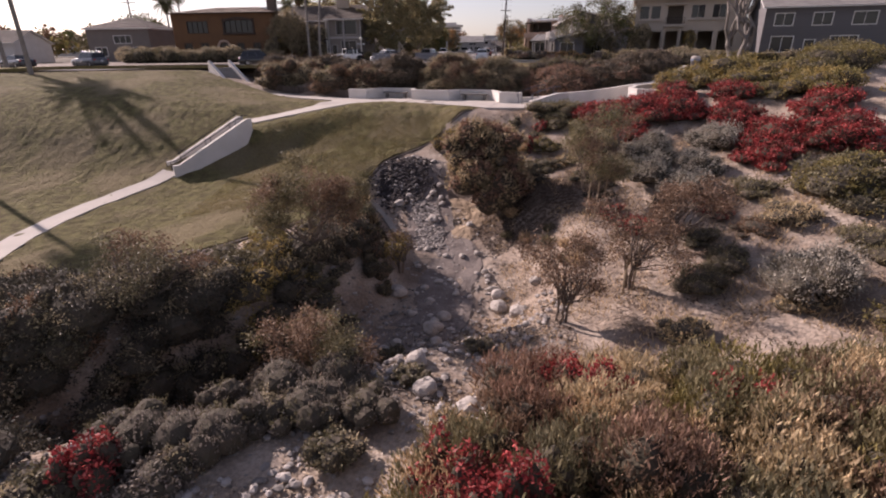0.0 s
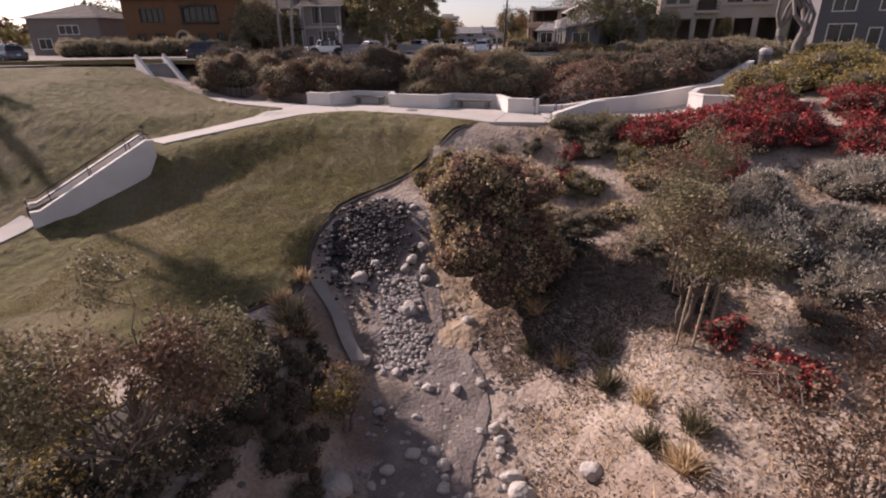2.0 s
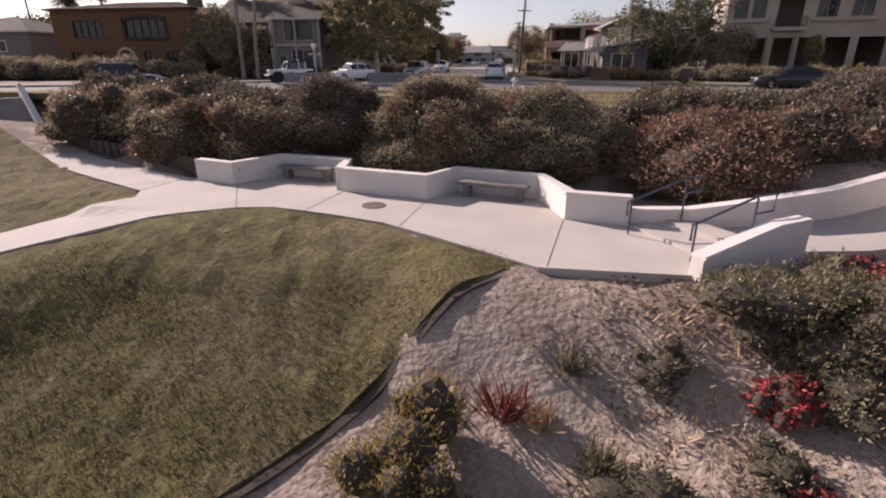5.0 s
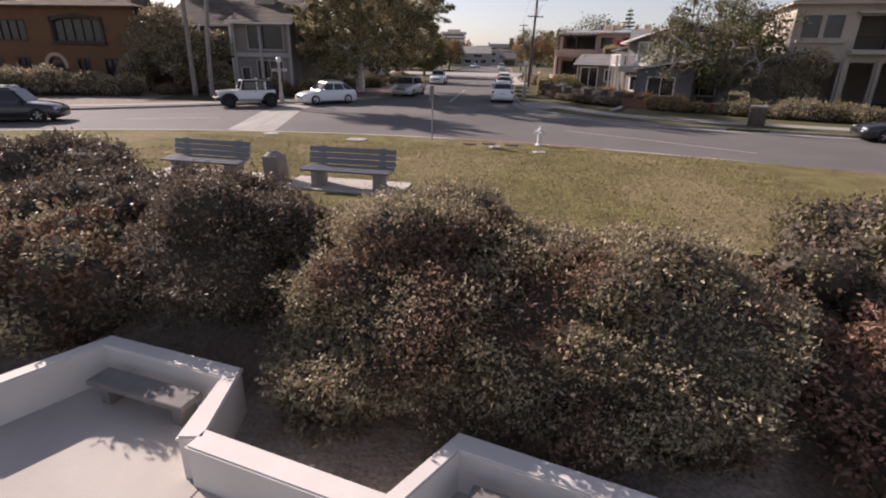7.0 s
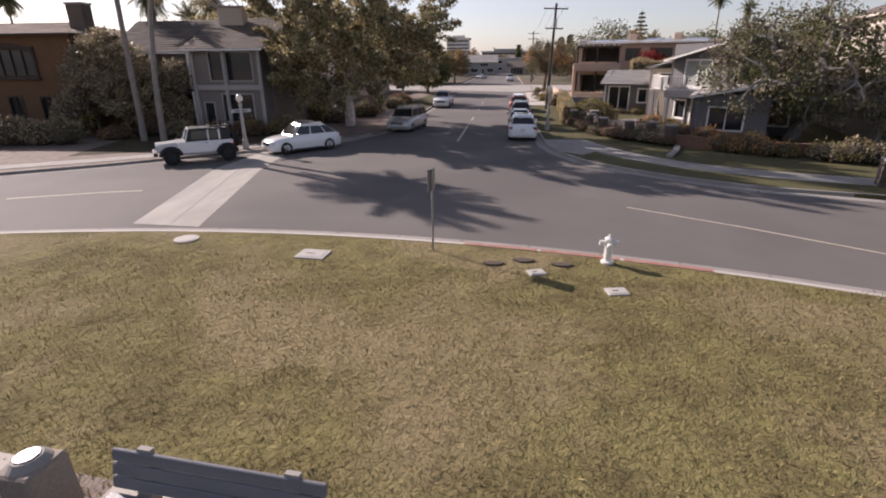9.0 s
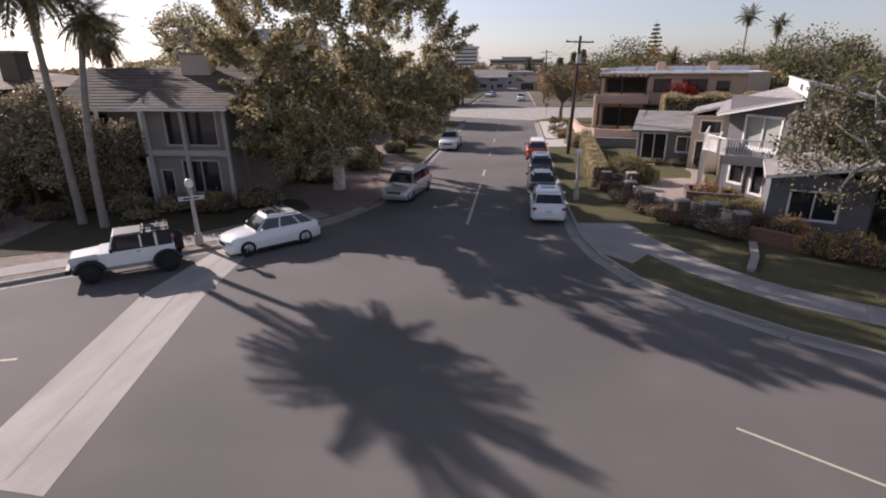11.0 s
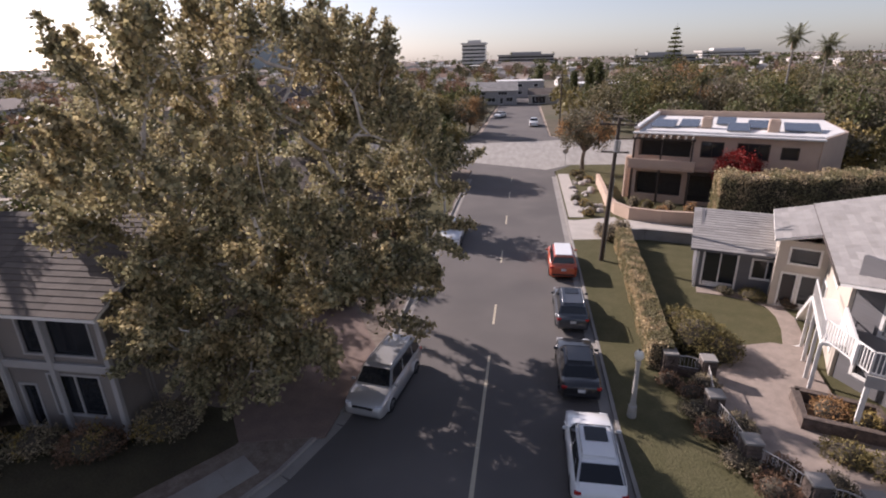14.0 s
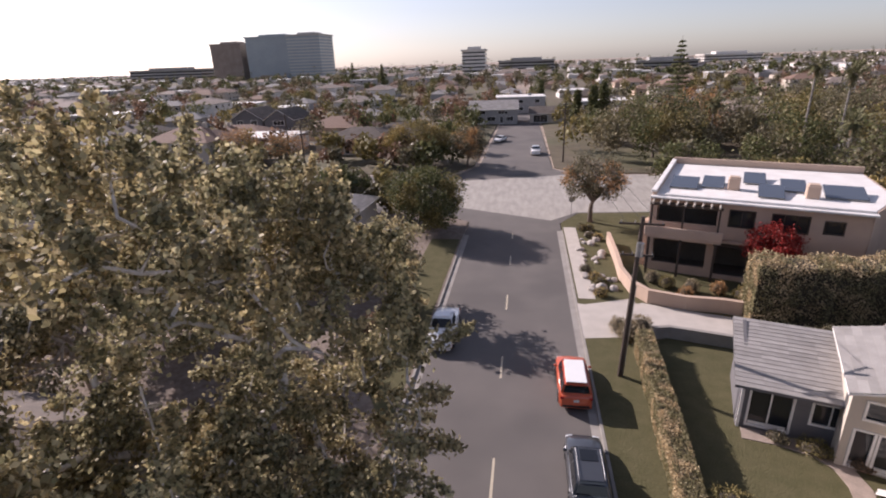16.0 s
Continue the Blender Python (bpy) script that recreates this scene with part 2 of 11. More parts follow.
def lawn_height(x, y):
    """The grass slope between the lower path and the plaza."""
    pz, d = walk_z(x, y)
    z = slope_height(y) - 0.8 * sstep(-4, -11, x) * sstep(42, 37.5, y) * sstep(14, 27, y)
    return z + (pz - 0.17 - z) * sstep(4.4, 1.2, d)


def slope_height(y):
    return np.interp(y, [5, 22, 30, 34, 37, 40, 42, 44, 45.5, 46.8, 60], [-6.5, -6.2, -5.9, -5.65, -5.15, -4.4, -3.65, -2.78, -2.38, -2.27, -2.27])


def creek_x(y):
    return np.interp(y, [4, 10, 15, 19, 23, 27, 31, 35, 38, 41], [-24, -15, -8, -1, 3.5, 5.5, 5.2, 3.2, 3.0, 3.6])


def creek_z(y):
    return np.interp(y, [4, 15, 22, 26, 30, 33.5, 36, 38.5, 41, 44], [-9.9, -9.4, -9.1, -8.65, -8.05, -7.2, -6.3, -4.45, -3.75, -3.2])


def street_edge(x):
    """The park's kerb along the curved street."""
    return 68.9 - 0.012 * (np.clip(x, -40, 40) + 3.5) ** 2


RAMP_LINE = [(12.2, 46.3), (14.6, 47.0), (17.0, 48.4), (19.6, 50.4), (21.9, 52.8), (24.6, 56.4), (27.3, 59.4)]


def ramp_height(x):
    """The ramp keeps the plaza's level along its wall and then climbs to the street."""
    return np.interp(x, [12.0, 15.0, 17.0, 19.3, 22.0, 23.6, 25.5, 28.0], [-2.06, -2.1, -2.0, -1.62, -0.75, -0.28, 0.02, 0.12])


def ramp_distance(x, y):
    d = np.full(np.shape(x), 99.0)
    for (ax, ay), (bx, by) in zip(RAMP_LINE, RAMP_LINE[1:]):
        t = np.clip(((x - ax) * (bx - ax) + (y - ay) * (by - ay)) / ((bx - ax) ** 2 + (by - ay) ** 2), 0, 1)
        d = np.minimum(d, np.hypot(x - ax - t * (bx - ax), y - ay - t * (by - ay)))
    return d


def land(x, y):
    x, y = np.asarray(x, dtype=float), np.asarray(y, dtype=float)
    lawn = lawn_height(x, y)
    right = np.interp(y, [4, 15, 24, 32, 37, 40, 43.2, 47], [-7.6, -7.2, -6.5, -5.1, -4.2, -3.3, -2.3, -2.15]) + 0.15 * np.clip(x - 12, -2, 16)
    right = right + 2.6 * sstep(19, 34, x) * sstep(20, 46, y)
    right = np.where(right > -1.2, -1.2 + (right + 1.2) * 0.45, right)
    z = lawn + (right - lawn) * sstep(4.5, 9.5, x)
    # the left lawn climbs to the street above
    climb = sstep(-9, -24, x) * sstep(36, 58, y)
    z = z + climb * (0.05 - z) * 0.9
    d = np.abs(x - creek_x(y))
    side = np.where(x > creek_x(y), 6.0, 4.6)
    carve = 1 - sstep(0.42, 1.0, d / side)
    cz = creek_z(y)
    z = np.where(y < 44, z + carve * np.minimum(cz - z, 0) * sstep(43.5, 40.5, y), z)
    # the near bank south of the ravine
    z = z + 2.3 * sstep(21.5, 13, y) * sstep(4.5, 9.5, x)
    # level ground against the plaza's eastern edge
    apron = sstep(40.8, 43.4, y) * sstep(2.5, 5.0, x) * sstep(13.5, 11.5, x)
    z = z + apron * np.maximum(-2.27 - z, 0)
    # the hedge bank and the level of the street
    foot = 51.6 + 0.0 * x - 1.2 * sstep(5, 9, x) + 7.0 * sstep(-9, -16, x) - 1.5 * sstep(12, 30, x)
    bank = sstep(foot, foot + 5.2, y)
    z = z + bank * (0.1 - z)
    # the cutting of the ramp, and the low ground in front of it
    z = z + sstep(2.3, 1.3, ramp_distance(x, y)) * (ramp_height(x) - 0.18 - z)
    low = sstep(10.5, 12, x) * sstep(18.6, 16.9, x) * sstep(40.5, 42.5, y) * sstep(47.4, 46.6, y)
    z = z + low * np.minimum(-2.34 - z, 0)
    z = np.where(y > street_edge(x) - 1.0, np.minimum(z, -0.12), z)
    z = np.where(y > 66, -0.12, z)
    return z


def land_at(x, y):
    return float(land(x, y))


def build_ground():
    xs = np.concatenate([[-4800, -2500, -1200, -600, -300, -160, -100, -70, -55, -46], np.arange(-40, 40.1, 0.5), [46, 55, 70, 100, 160, 300, 600, 1200, 2500, 4800]])
    ys = np.concatenate([[-600, -250, -100, -50, -30, -20, -12, -6], np.arange(0, 70.1, 0.5), [80, 100, 130, 170, 230, 320, 500, 900, 1600, 3000, 4800]])
    X, Y = np.meshgrid(xs, ys)
    Z = land(X, Y)
    bumps = np.array([[noise.noise((x * 0.9, y * 0.9, 3.1)) * 0.16 + noise.noise((x * 2.6, y * 2.6, 8.2)) * 0.07 if (abs(x) < 41 and 0 < y < 52 and x > float(creek_x(y)) - 3.4) else 0.0 for x in xs] for y in ys])
    Z = Z + bumps * (Y < 50)
    Z = Z - 0.22 * ((X < -3.5) & (X > -30) & (Y > 26) & (Y < 55))
    nx, ny = len(xs), len(ys)
    V = np.stack([X, Y, Z], axis=-1).reshape(-1, 3)
    F = [(j * nx + i, j * nx + i + 1, (j + 1) * nx + i + 1, (j + 1) * nx + i) for j in range(ny - 1) for i in range(nx - 1)]
    ob = mesh_ob("ground", V, F, M_DIRT, smooth=True)
    return tagged(ob, "dry brown earth with mulch and stones", "ground", kind="structure")


def inside(poly, x, y):
    c = False
    n = len(poly)
    for i in range(n):
        x0, y0 = poly[i]
        x1, y1 = poly[i - 1]
        if (y0 > y) != (y1 > y) and x < (x1 - x0) * (y - y0) / (y1 - y0) + x0:
            c = not c
    return c


def drape(name, poly, material, height, thick, label="", category="", step=0.5, kind="structure", lip=0.0):
    """A sheet over a plan outline that follows height(x, y), with an edge of its own."""
    from mathutils.geometry import delaunay_2d_cdt
    pts, n = [], len(poly)
    for i in range(n):
        a, b = Vector(poly[i]), Vector(poly[(i + 1) % n])
        k = max(1, int((b - a).length / step))
        pts += [a.lerp(b, j / k) for j in range(k)]
    m = len(pts)
    edges = [(i, (i + 1) % m) for i in range(m)]
    x0, x1 = min(p.x for p in pts), max(p.x for p in pts)
    y0, y1 = min(p.y for p in pts), max(p.y for p in pts)
    ring = [(p.x, p.y) for p in pts]
    inner = []
    yy = y0 + step * 0.5
    while yy < y1:
        cuts = []
        for i in range(m):
            (ax, ay), (bx, by) = ring[i], ring[(i + 1) % m]
            if (ay > yy) != (by > yy):
                cuts.append((bx - ax) * (yy - ay) / (by - ay) + ax)
        cuts.sort()
        for a, b in zip(cuts[::2], cuts[1::2]):
            xx = a + step * 0.35
            while xx < b - step * 0.3:
                inner.append(Vector((xx, yy)))
                xx += step
        yy += step
    out = delaunay_2d_cdt(pts + inner, edges, [list(range(m))], 1, 1e-5)
    v2, faces = out[0], [list(f) for f in out[2]]
    bm = bmesh.new()
    vs = [bm.verts.new((v.x, v.y, height(v.x, v.y))) for v in v2]
    for f in faces:
        bm.faces.new([vs[i] for i in f])
    bmesh.ops.recalc_face_normals(bm, faces=bm.faces[:])
    if bm.faces and sum(f.normal.z for f in bm.faces) < 0:
        bmesh.ops.reverse_faces(bm, faces=bm.faces[:])
    rim = [e for e in bm.edges if e.is_boundary]
    ex = bmesh.ops.extrude_edge_only(bm, edges=rim)
    for g in ex["geom"]:
        if isinstance(g, bmesh.types.BMVert):
            g.co.z -= thick
    bmesh.ops.recalc_face_normals(bm, faces=bm.faces[:])
    if sum(f.normal.z * f.calc_area() for f in bm.faces) < 0:
        bmesh.ops.reverse_faces(bm, faces=bm.faces[:])
    ob = part(name, bm, material)
    return tagged(ob, label, category, kind=kind)


def flat(z):
    return lambda x, y: z


# ---- ground, road and paving ----
ground = build_ground()

LEFT_KERB = [(-60, 62), (-40, 68.5), (-30, 72), (-23, 75.3), (-17.8, 79.1), (-16.0, 80.7), (-13.5, 82.8), (-11.3, 84.5), (-9.9, 86.1), (-8.6, 87.9), (-7.4, 90.1), (-6.4, 93.2), (-5.8, 97), (-5.6, 100), (-5.6, 141)]
RIGHT_KERB = [(5.6, 143), (5.6, 120), (5.6, 94), (5.8, 88), (6.4, 85), (7.5, 82.4), (9.3, 80.3), (11.4, 78.5), (14, 76.9), (18, 75.6), (24, 74.2), (40, 71.5), (60, 65)]
NEAR_KERB = [(x, float(street_edge(x))) for x in np.arange(-34, 34.1, 2.0)]
NEAR_KERB = [(-60, 54.0)] + NEAR_KERB + [(60, 45.0)]

road = drape("road", NEAR_KERB + [(60, 65)] + RIGHT_KERB[::-1][1:] + [(5.6, 146), (8, 150.5), (70, 156), (70, 176), (10, 174.5), (6.2, 180), (4.6, 290), (-6.4, 290), (-7.5, 182), (-11, 174), (-70, 172), (-70, 152), (-10, 150), (-5.6, 146)] + LEFT_KERB[::-1],
             M_ASPHALT, flat(0.0), 0.2, "grey asphalt street curving round the park", "road", step=4.0)
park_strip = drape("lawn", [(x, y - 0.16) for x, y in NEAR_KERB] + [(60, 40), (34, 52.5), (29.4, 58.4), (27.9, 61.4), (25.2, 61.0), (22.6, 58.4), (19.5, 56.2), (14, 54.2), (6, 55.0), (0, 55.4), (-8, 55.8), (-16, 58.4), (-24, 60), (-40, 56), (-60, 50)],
                   M_LAWN_SUNNY, lambda x, y: max(0.13 + 0.25 * float(sstep(67, 58, y)) - 0.2 * float(sstep(57.0, 55.2, y)), land_at(x, y) + 0.05 if y < 60 else -1), 0.3, "mown park lawn with dry yellow patches", "lawn", step=1.0)

# ---- kerbs, gutters, sidewalks, street markings ----
M_PAINT_Y = mat("pale_road_paint", (0.5, 0.44, 0.33), 0.8, second=(0.36, 0.32, 0.25), scale=6, grain=80, grain_amount=0.25, bump=0)
M_RED_KERB = mat("faded_red_paint", (0.33, 0.13, 0.1), 0.85, second=(0.4, 0.27, 0.22), scale=3, grain_amount=0.2, bump=0.1)
M_BARK = mat("mulch", (0.15, 0.115, 0.09), 0.95, second=(0.22, 0.18, 0.15), scale=2.5, amount=0.9, grain=18, grain_amount=0.5, bump=0.6, bump_scale=10)
# The yard's shade is put into this lawn's dark colour.
M_SHADELAWN = mat("thin_lawn_with_shade", (0.06, 0.052, 0.034), 0.95, second=(0.085, 0.075, 0.045), scale=0.8, grain=18, grain_amount=0.4, bump=0.6, bump_scale=9, spec=0.1)
M_YARD = mat("yard_grass", (0.088, 0.083, 0.042), 0.95, second=(0.118, 0.105, 0.058), scale=1.2, grain=20, grain_amount=0.4, bump=0.6, bump_scale=9, spec=0.1)
M_BRICK_PATH = mat("brown_paving", (0.2, 0.145, 0.12), 0.9, second=(0.15, 0.11, 0.095), scale=1.6, grain=12, grain_amount=0.3, bump=0.3)
M_XGUTTER = mat("worn_concrete", (0.36, 0.335, 0.3), 0.85, second=(0.27, 0.25, 0.225), scale=0.8, amount=0.9, grain=25, grain_amount=0.15, bump=0.1, stretch=(1.5, 0.4, 1))


def kerb_line(name, path, width, z0, z1, material, label, side=1):
    """A kerb or gutter strip in pieces about two and a half metres long with open joints."""
    top = empty(name)
    tagged(top, label, "kerb", kind="structure")
    P = [Vector(p) for p in path]
    for a, b in zip(P, P[1:]):
        d = b - a
        k = max(1, round(d.length / 2.5))
        for j in range(k):
            p, q = a + d * (j / k), a + d * ((j + 1) / k)
            u = (q - p).normalized()
            p, q = p + u * 0.008, q - u * 0.002
            nrm = Vector((-u.y, u.x)) * width * side
            bm = bmesh.new()
            add_prism(bm, [tuple(p), tuple(q), tuple(q + nrm), tuple(p + nrm)], z0, z1)
            part("kerb_stone" if z1 > 0.05 else "gutter_slab", bm, material, top)
    return top


near = [p for p in NEAR_KERB if -30 <= p[0] <= 30]
kerb_line("kerb_park", near, 0.16, -0.1, 0.14, M_CONC, "pale concrete kerb along the park lawn", side=-1)
kerb_line("gutter_park", near, 0.6, -0.1, 0.006, M_CONC_OLD, "concrete gutter along the park kerb", side=1)
for s0 in (2.2, 4.4, 6.6):
    xs_ = [s0 + 0.1 * i for i in range(0, 22)]
    part("red_kerb_paint", prism(ribbon([(x, float(street_edge(x)) - 0.08) for x in xs_], 0.17), 0.1, 0.146), M_RED_KERB, bpy.data.objects["kerb_park"], "faded red painted kerb")
kerb_line("kerb_left", [p for p in LEFT_KERB if p[0] >= -30], 0.16, -0.1, 0.14, M_CONC_OLD, "grey concrete kerb round the corner lot", side=1)
kerb_line("gutter_left", [p for p in LEFT_KERB if p[0] >= -30], 0.5, -0.1, 0.006, M_CONC_OLD, "grey concrete gutter", side=-1)
kerb_line("kerb_right", [p for p in RIGHT_KERB if p[0] <= 30][:9] + [(24, 74.2)], 0.16, -0.1, 0.14, M_CONC_OLD, "grey concrete kerb of the side street", side=1)
kerb_line("gutter_right", [p for p in RIGHT_KERB if p[0] <= 30], 0.5, -0.1, 0.006, M_CONC_OLD, "grey concrete gutter of the side street", side=-1)

tagged(part("cross_gutter", prism([(-9.4, 69.6), (-6.9, 69.5), (-9.2, 78.9), (-10.0, 84.6), (-11.6, 84.0), (-11.7, 78.8)], -0.05, 0.007), M_XGUTTER), "worn pale concrete cross gutter", "gutter", kind="structure")
tagged(part("gutter_seam", prism(ribbon([(-8.1, 69.8), (-10.4, 79), (-10.9, 83.9)], 0.07), -0.05, 0.011), M_CONC_OLD), "dark seam down the concrete gutter", "seam", kind="structure")

mark = empty("centre_line")
tagged(mark, "worn pale dashed centre line", "road marking", kind="structure")
for a, b in ((89.5, 99.4), (102.8, 105.4), (112.5, 115.1), (122.2, 125.0), (132, 134.5), (140, 142)):
    part("dash", prism([(-0.16 if a < 95 else -0.12, a), (0.02, a), (0.02, b), (-0.1, b)], -0.02, 0.005), M_PAINT_Y, mark)
part("dash", prism(ribbon([(7.9, 73.5), (11.3, 71.3), (15.5, 68.2)], 0.08), -0.02, 0.005), M_PAINT_Y, mark)
part("dash", prism(ribbon([(-17, 72.2), (-13.8, 73.6), (-12.3, 74.1)], 0.11), -0.02, 0.005), M_PAINT_Y, mark)

# the cross street's pale concrete
tagged(part("cross_street_paving", prism([(-70, 155.2), (-9.6, 153.8), (-6.0, 152.0), (4.6, 147.2), (8, 151), (70, 156.5), (70, 175.5), (8.5, 174.6), (6, 173.8), (-7.5, 170.2), (-11, 169.3), (-70, 168.8)], -0.1, 0.006), M_XGUTTER), "pale concrete paving of the cross street", "paving", kind="structure")

# the blocks behind the far kerbs
left_block = [(x - 0.0, y + 0.0) for x, y in [(-60, 62.2), (-40, 68.7), (-30, 72.2), (-23.1, 75.44), (-17.9, 79.24), (-16.1, 80.82), (-13.6, 82.93), (-11.4, 84.63), (-10.02, 86.2), (-8.73, 88.0), (-7.54, 90.18), (-6.55, 93.24), (-5.96, 97.0), (-5.77, 100), (-5.77, 146), (-12, 149.5), (-60, 151)]]
tagged(drape("yard_left", left_block, M_BARK, flat(0.13), 0.25, step=4.0), "dark mulch and bare ground of corner yards", "yard", kind="structure")
right_block = [(60, 65.2), (40, 71.7), (24.05, 74.36), (18.05, 75.76), (14.1, 77.05), (11.5, 78.63), (9.42, 80.42), (7.64, 82.5), (6.56, 85.05), (5.96, 88.02), (5.77, 94), (5.77, 146), (8.2, 150.2), (60, 155)]
tagged(drape("yard_right", right_block, M_YARD, flat(0.13), 0.25, step=4.0), "short green grass of front yards", "yard", kind="structure")
tagged(drape("lawn_left", [(-22, 81), (-15, 84.6), (-9.9, 91.2), (-9.3, 93.2), (-13, 93.5), (-24, 90)], M_SHADELAWN, flat(0.145), 0.04, step=3), "thin front yard lawn and litter, darkened for shade", "lawn", kind="structure")
tagged(drape("lawn_verge_left", [(-5.95, 106), (-5.95, 139), (-9.2, 139), (-9.2, 112)], M_YARD, flat(0.145), 0.04, step=4), "grass verge along the side street", "lawn", kind="structure")
tagged(part("brick_walk", prism([(-9.8, 91.4), (-6.4, 92.2), (-6.0, 99), (-9, 104), (-17, 103), (-17, 98.5), (-12.5, 95)], 0.05, 0.152), M_BRICK_PATH), "reddish brown paved front walk", "path", kind="structure")


def slab_walk(name, path, width, z, length, material, label):
    """A pavement of separate slabs that follows a bent line."""
    top = empty(name)
    tagged(top, label, "pavement", kind="structure")
    fine = []
    P = [Vector(p) for p in path]
    for i in range(len(P) - 1):
        a, b, c, d = P[max(i - 1, 0)], P[i], P[i + 1], P[min(i + 2, len(P) - 1)]
        k = max(1, round((c - b).length / length))
        for j in range(k):
            t = j / k
            fine.append(0.5 * (2 * b + (c - a) * t + (2 * a - 5 * b + 4 * c - d) * t * t + (3 * b - a - 3 * c + d) * t ** 3))
    fine.append(P[-1])
    o = ribbon([tuple(f) for f in fine], width)
    n = len(fine)
    for i in range(n - 1):
        q = [Vector(o[i]), Vector(o[i + 1]), Vector(o[2 * n - 2 - i]), Vector(o[2 * n - 1 - i])]
        c = sum(q, Vector((0, 0))) / 4
        part("slab", prism([tuple(c + (v - c) * 0.992) for v in q], z - 0.12, z), material, top)
    return top


slab_walk("pavement_left", [(-26, 75.6), (-19.0, 80.0), (-14.5, 83.7), (-11.2, 87.0), (-8.7, 90.4)], 1.3, 0.15, 1.4, M_CONC_OLD, "grey concrete pavement slabs by the corner lot")
slab_walk("pavement_right", [(8.0, 88.6), (9.1, 86.0), (10.3, 83.8), (11.7, 82.1), (13.6, 80.6), (17.2, 78.9), (25, 76.9)], 1.7, 0.15, 1.5, M_CONC_OLD, "grey concrete pavement slabs curving past front gardens")
tagged(part("driveway_apron", prism([(6.5, 85.2), (5.95, 88), (5.78, 89.9), (8.5, 90.1), (9.0, 88.9), (8.6, 85.4), (7.6, 84.0)], 0.0, 0.146), M_CONC_OLD), "grey concrete driveway apron", "driveway", kind="structure")
tagged(part("driveway", prism([(5.72, 118.2), (5.72, 123.2), (10.2, 124.8), (11, 121.4), (8.8, 118.9)], 0.0, 0.156), M_CONC), "pale concrete driveway by the utility pole", "driveway", kind="structure")
slab_walk("pavement_corner", [(6.6, 124.5), (6.6, 144)], 1.4, 0.16, 1.5, M_CONC, "pale concrete pavement by the corner house")

# ---- park: lawn, paths, plaza ----
BORDER = [(6.6, 44.3), (5.7, 43.85), (4.63, 42.95), (3.5, 41.75), (2.7, 40.85), (1.65, 39.85), (0.85, 39.1), (0.3, 38.4), (0.0, 37.5), (-0.3, 36.8), (-0.33, 35.9), (-0.12, 35.0), (0.05, 34.2), (0.2, 33.3), (0.2, 32.4), (-0.1, 31.7), (-0.6, 31.1), (-1.25, 30.5), (-2.5, 28.9), (-3.8, 27.1), (-4.7, 26.0), (-5.5, 24.7), (-6.4, 23.6), (-8.2, 21.4), (-11, 18), (-16, 12)]
def lawn_lip(x, y):
    """The lawn swells a little before it meets the plaza."""
    front = np.interp(x, [-5, -3.4, -2.1, -1.1, 0.9, 2.5, 4.0, 6.4], [45.7, 46.9, 47.6, 47.75, 47.2, 46.6, 45.6, 43.9])
    return float(sstep(43, 45.0, y) * sstep(front - 0.02, front - 0.4, y) * sstep(-5, -3, x) * sstep(7, 5, x))


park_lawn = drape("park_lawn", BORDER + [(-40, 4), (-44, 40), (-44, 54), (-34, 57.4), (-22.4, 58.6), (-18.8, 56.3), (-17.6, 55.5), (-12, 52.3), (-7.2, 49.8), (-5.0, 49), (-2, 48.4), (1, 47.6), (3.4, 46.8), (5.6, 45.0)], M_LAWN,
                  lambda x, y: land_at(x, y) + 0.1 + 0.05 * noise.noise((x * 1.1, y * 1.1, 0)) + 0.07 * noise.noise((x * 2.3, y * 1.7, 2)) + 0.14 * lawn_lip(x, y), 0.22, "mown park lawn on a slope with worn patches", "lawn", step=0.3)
M_EDGE = mat("dark_soil_and_edge_shadow", (0.085, 0.065, 0.052), 0.95, second=(0.06, 0.047, 0.04), grain_amount=0.3)
# Shadow line below the cut turf, put in as a dark strip.
edge = drape("lawn_edge_shadow", ribbon([(p[0] + 0.12, p[1] - 0.06) for p in BORDER], 0.15), M_EDGE, lambda x, y: land_at(x, y) + 0.05, 0.15, "dark shadow line painted along the lawn's cut edge", "edging", step=0.45)

PLAZA_Z = -2.1
M_JOINT = mat("joint_shadow_gap", (0.12, 0.11, 0.1), 0.95, grain_amount=0.1, bump=0)
plaza = drape("plaza", [(-5.6, 51.2), (-3.6, 50.4), (-2.6, 52.3), (0.2, 51.6), (0.3, 50.0), (3.3, 49.1), (4.1, 50.5), (6.9, 49.6), (7.6, 47.4), (9.3, 47.1), (12.2, 47.3), (12.2, 45.4), (9.4, 43.8), (6.4, 43.9), (4.0, 45.6), (2.5, 46.6), (0.9, 47.2), (-0.1, 47.5), (-1.1, 47.75), (-2.1, 47.6), (-3.4, 46.9), (-4.6, 46.0), (-6.3, 44.8), (-8.1, 43.4), (-9.2, 44.6), (-6.6, 47.4), (-5.9, 48.4), (-6.3, 49.2), (-7.6, 49.9)],
              M_CONC, lambda x, y: float(walk_z(x, y)[0]) if x < -3 and y < 47 else PLAZA_Z, 0.35, "pale concrete plaza paving with sawn joints", "paving", step=0.6)
tagged(plaza, kind="structure")
for a, b in (((-3.5, 50.3), (-2.1, 47.55)), ((0.45, 49.8), (0.0, 47.45)), ((3.35, 49.0), (3.0, 46.35)), ((7.3, 47.5), (6.6, 44.0)), ((-5.9, 50.9), (-6.4, 49.1))):
    part("plaza_joint", prism(ribbon([a, b], 0.025), PLAZA_Z - 0.05, PLAZA_Z + 0.004), M_JOINT, plaza)
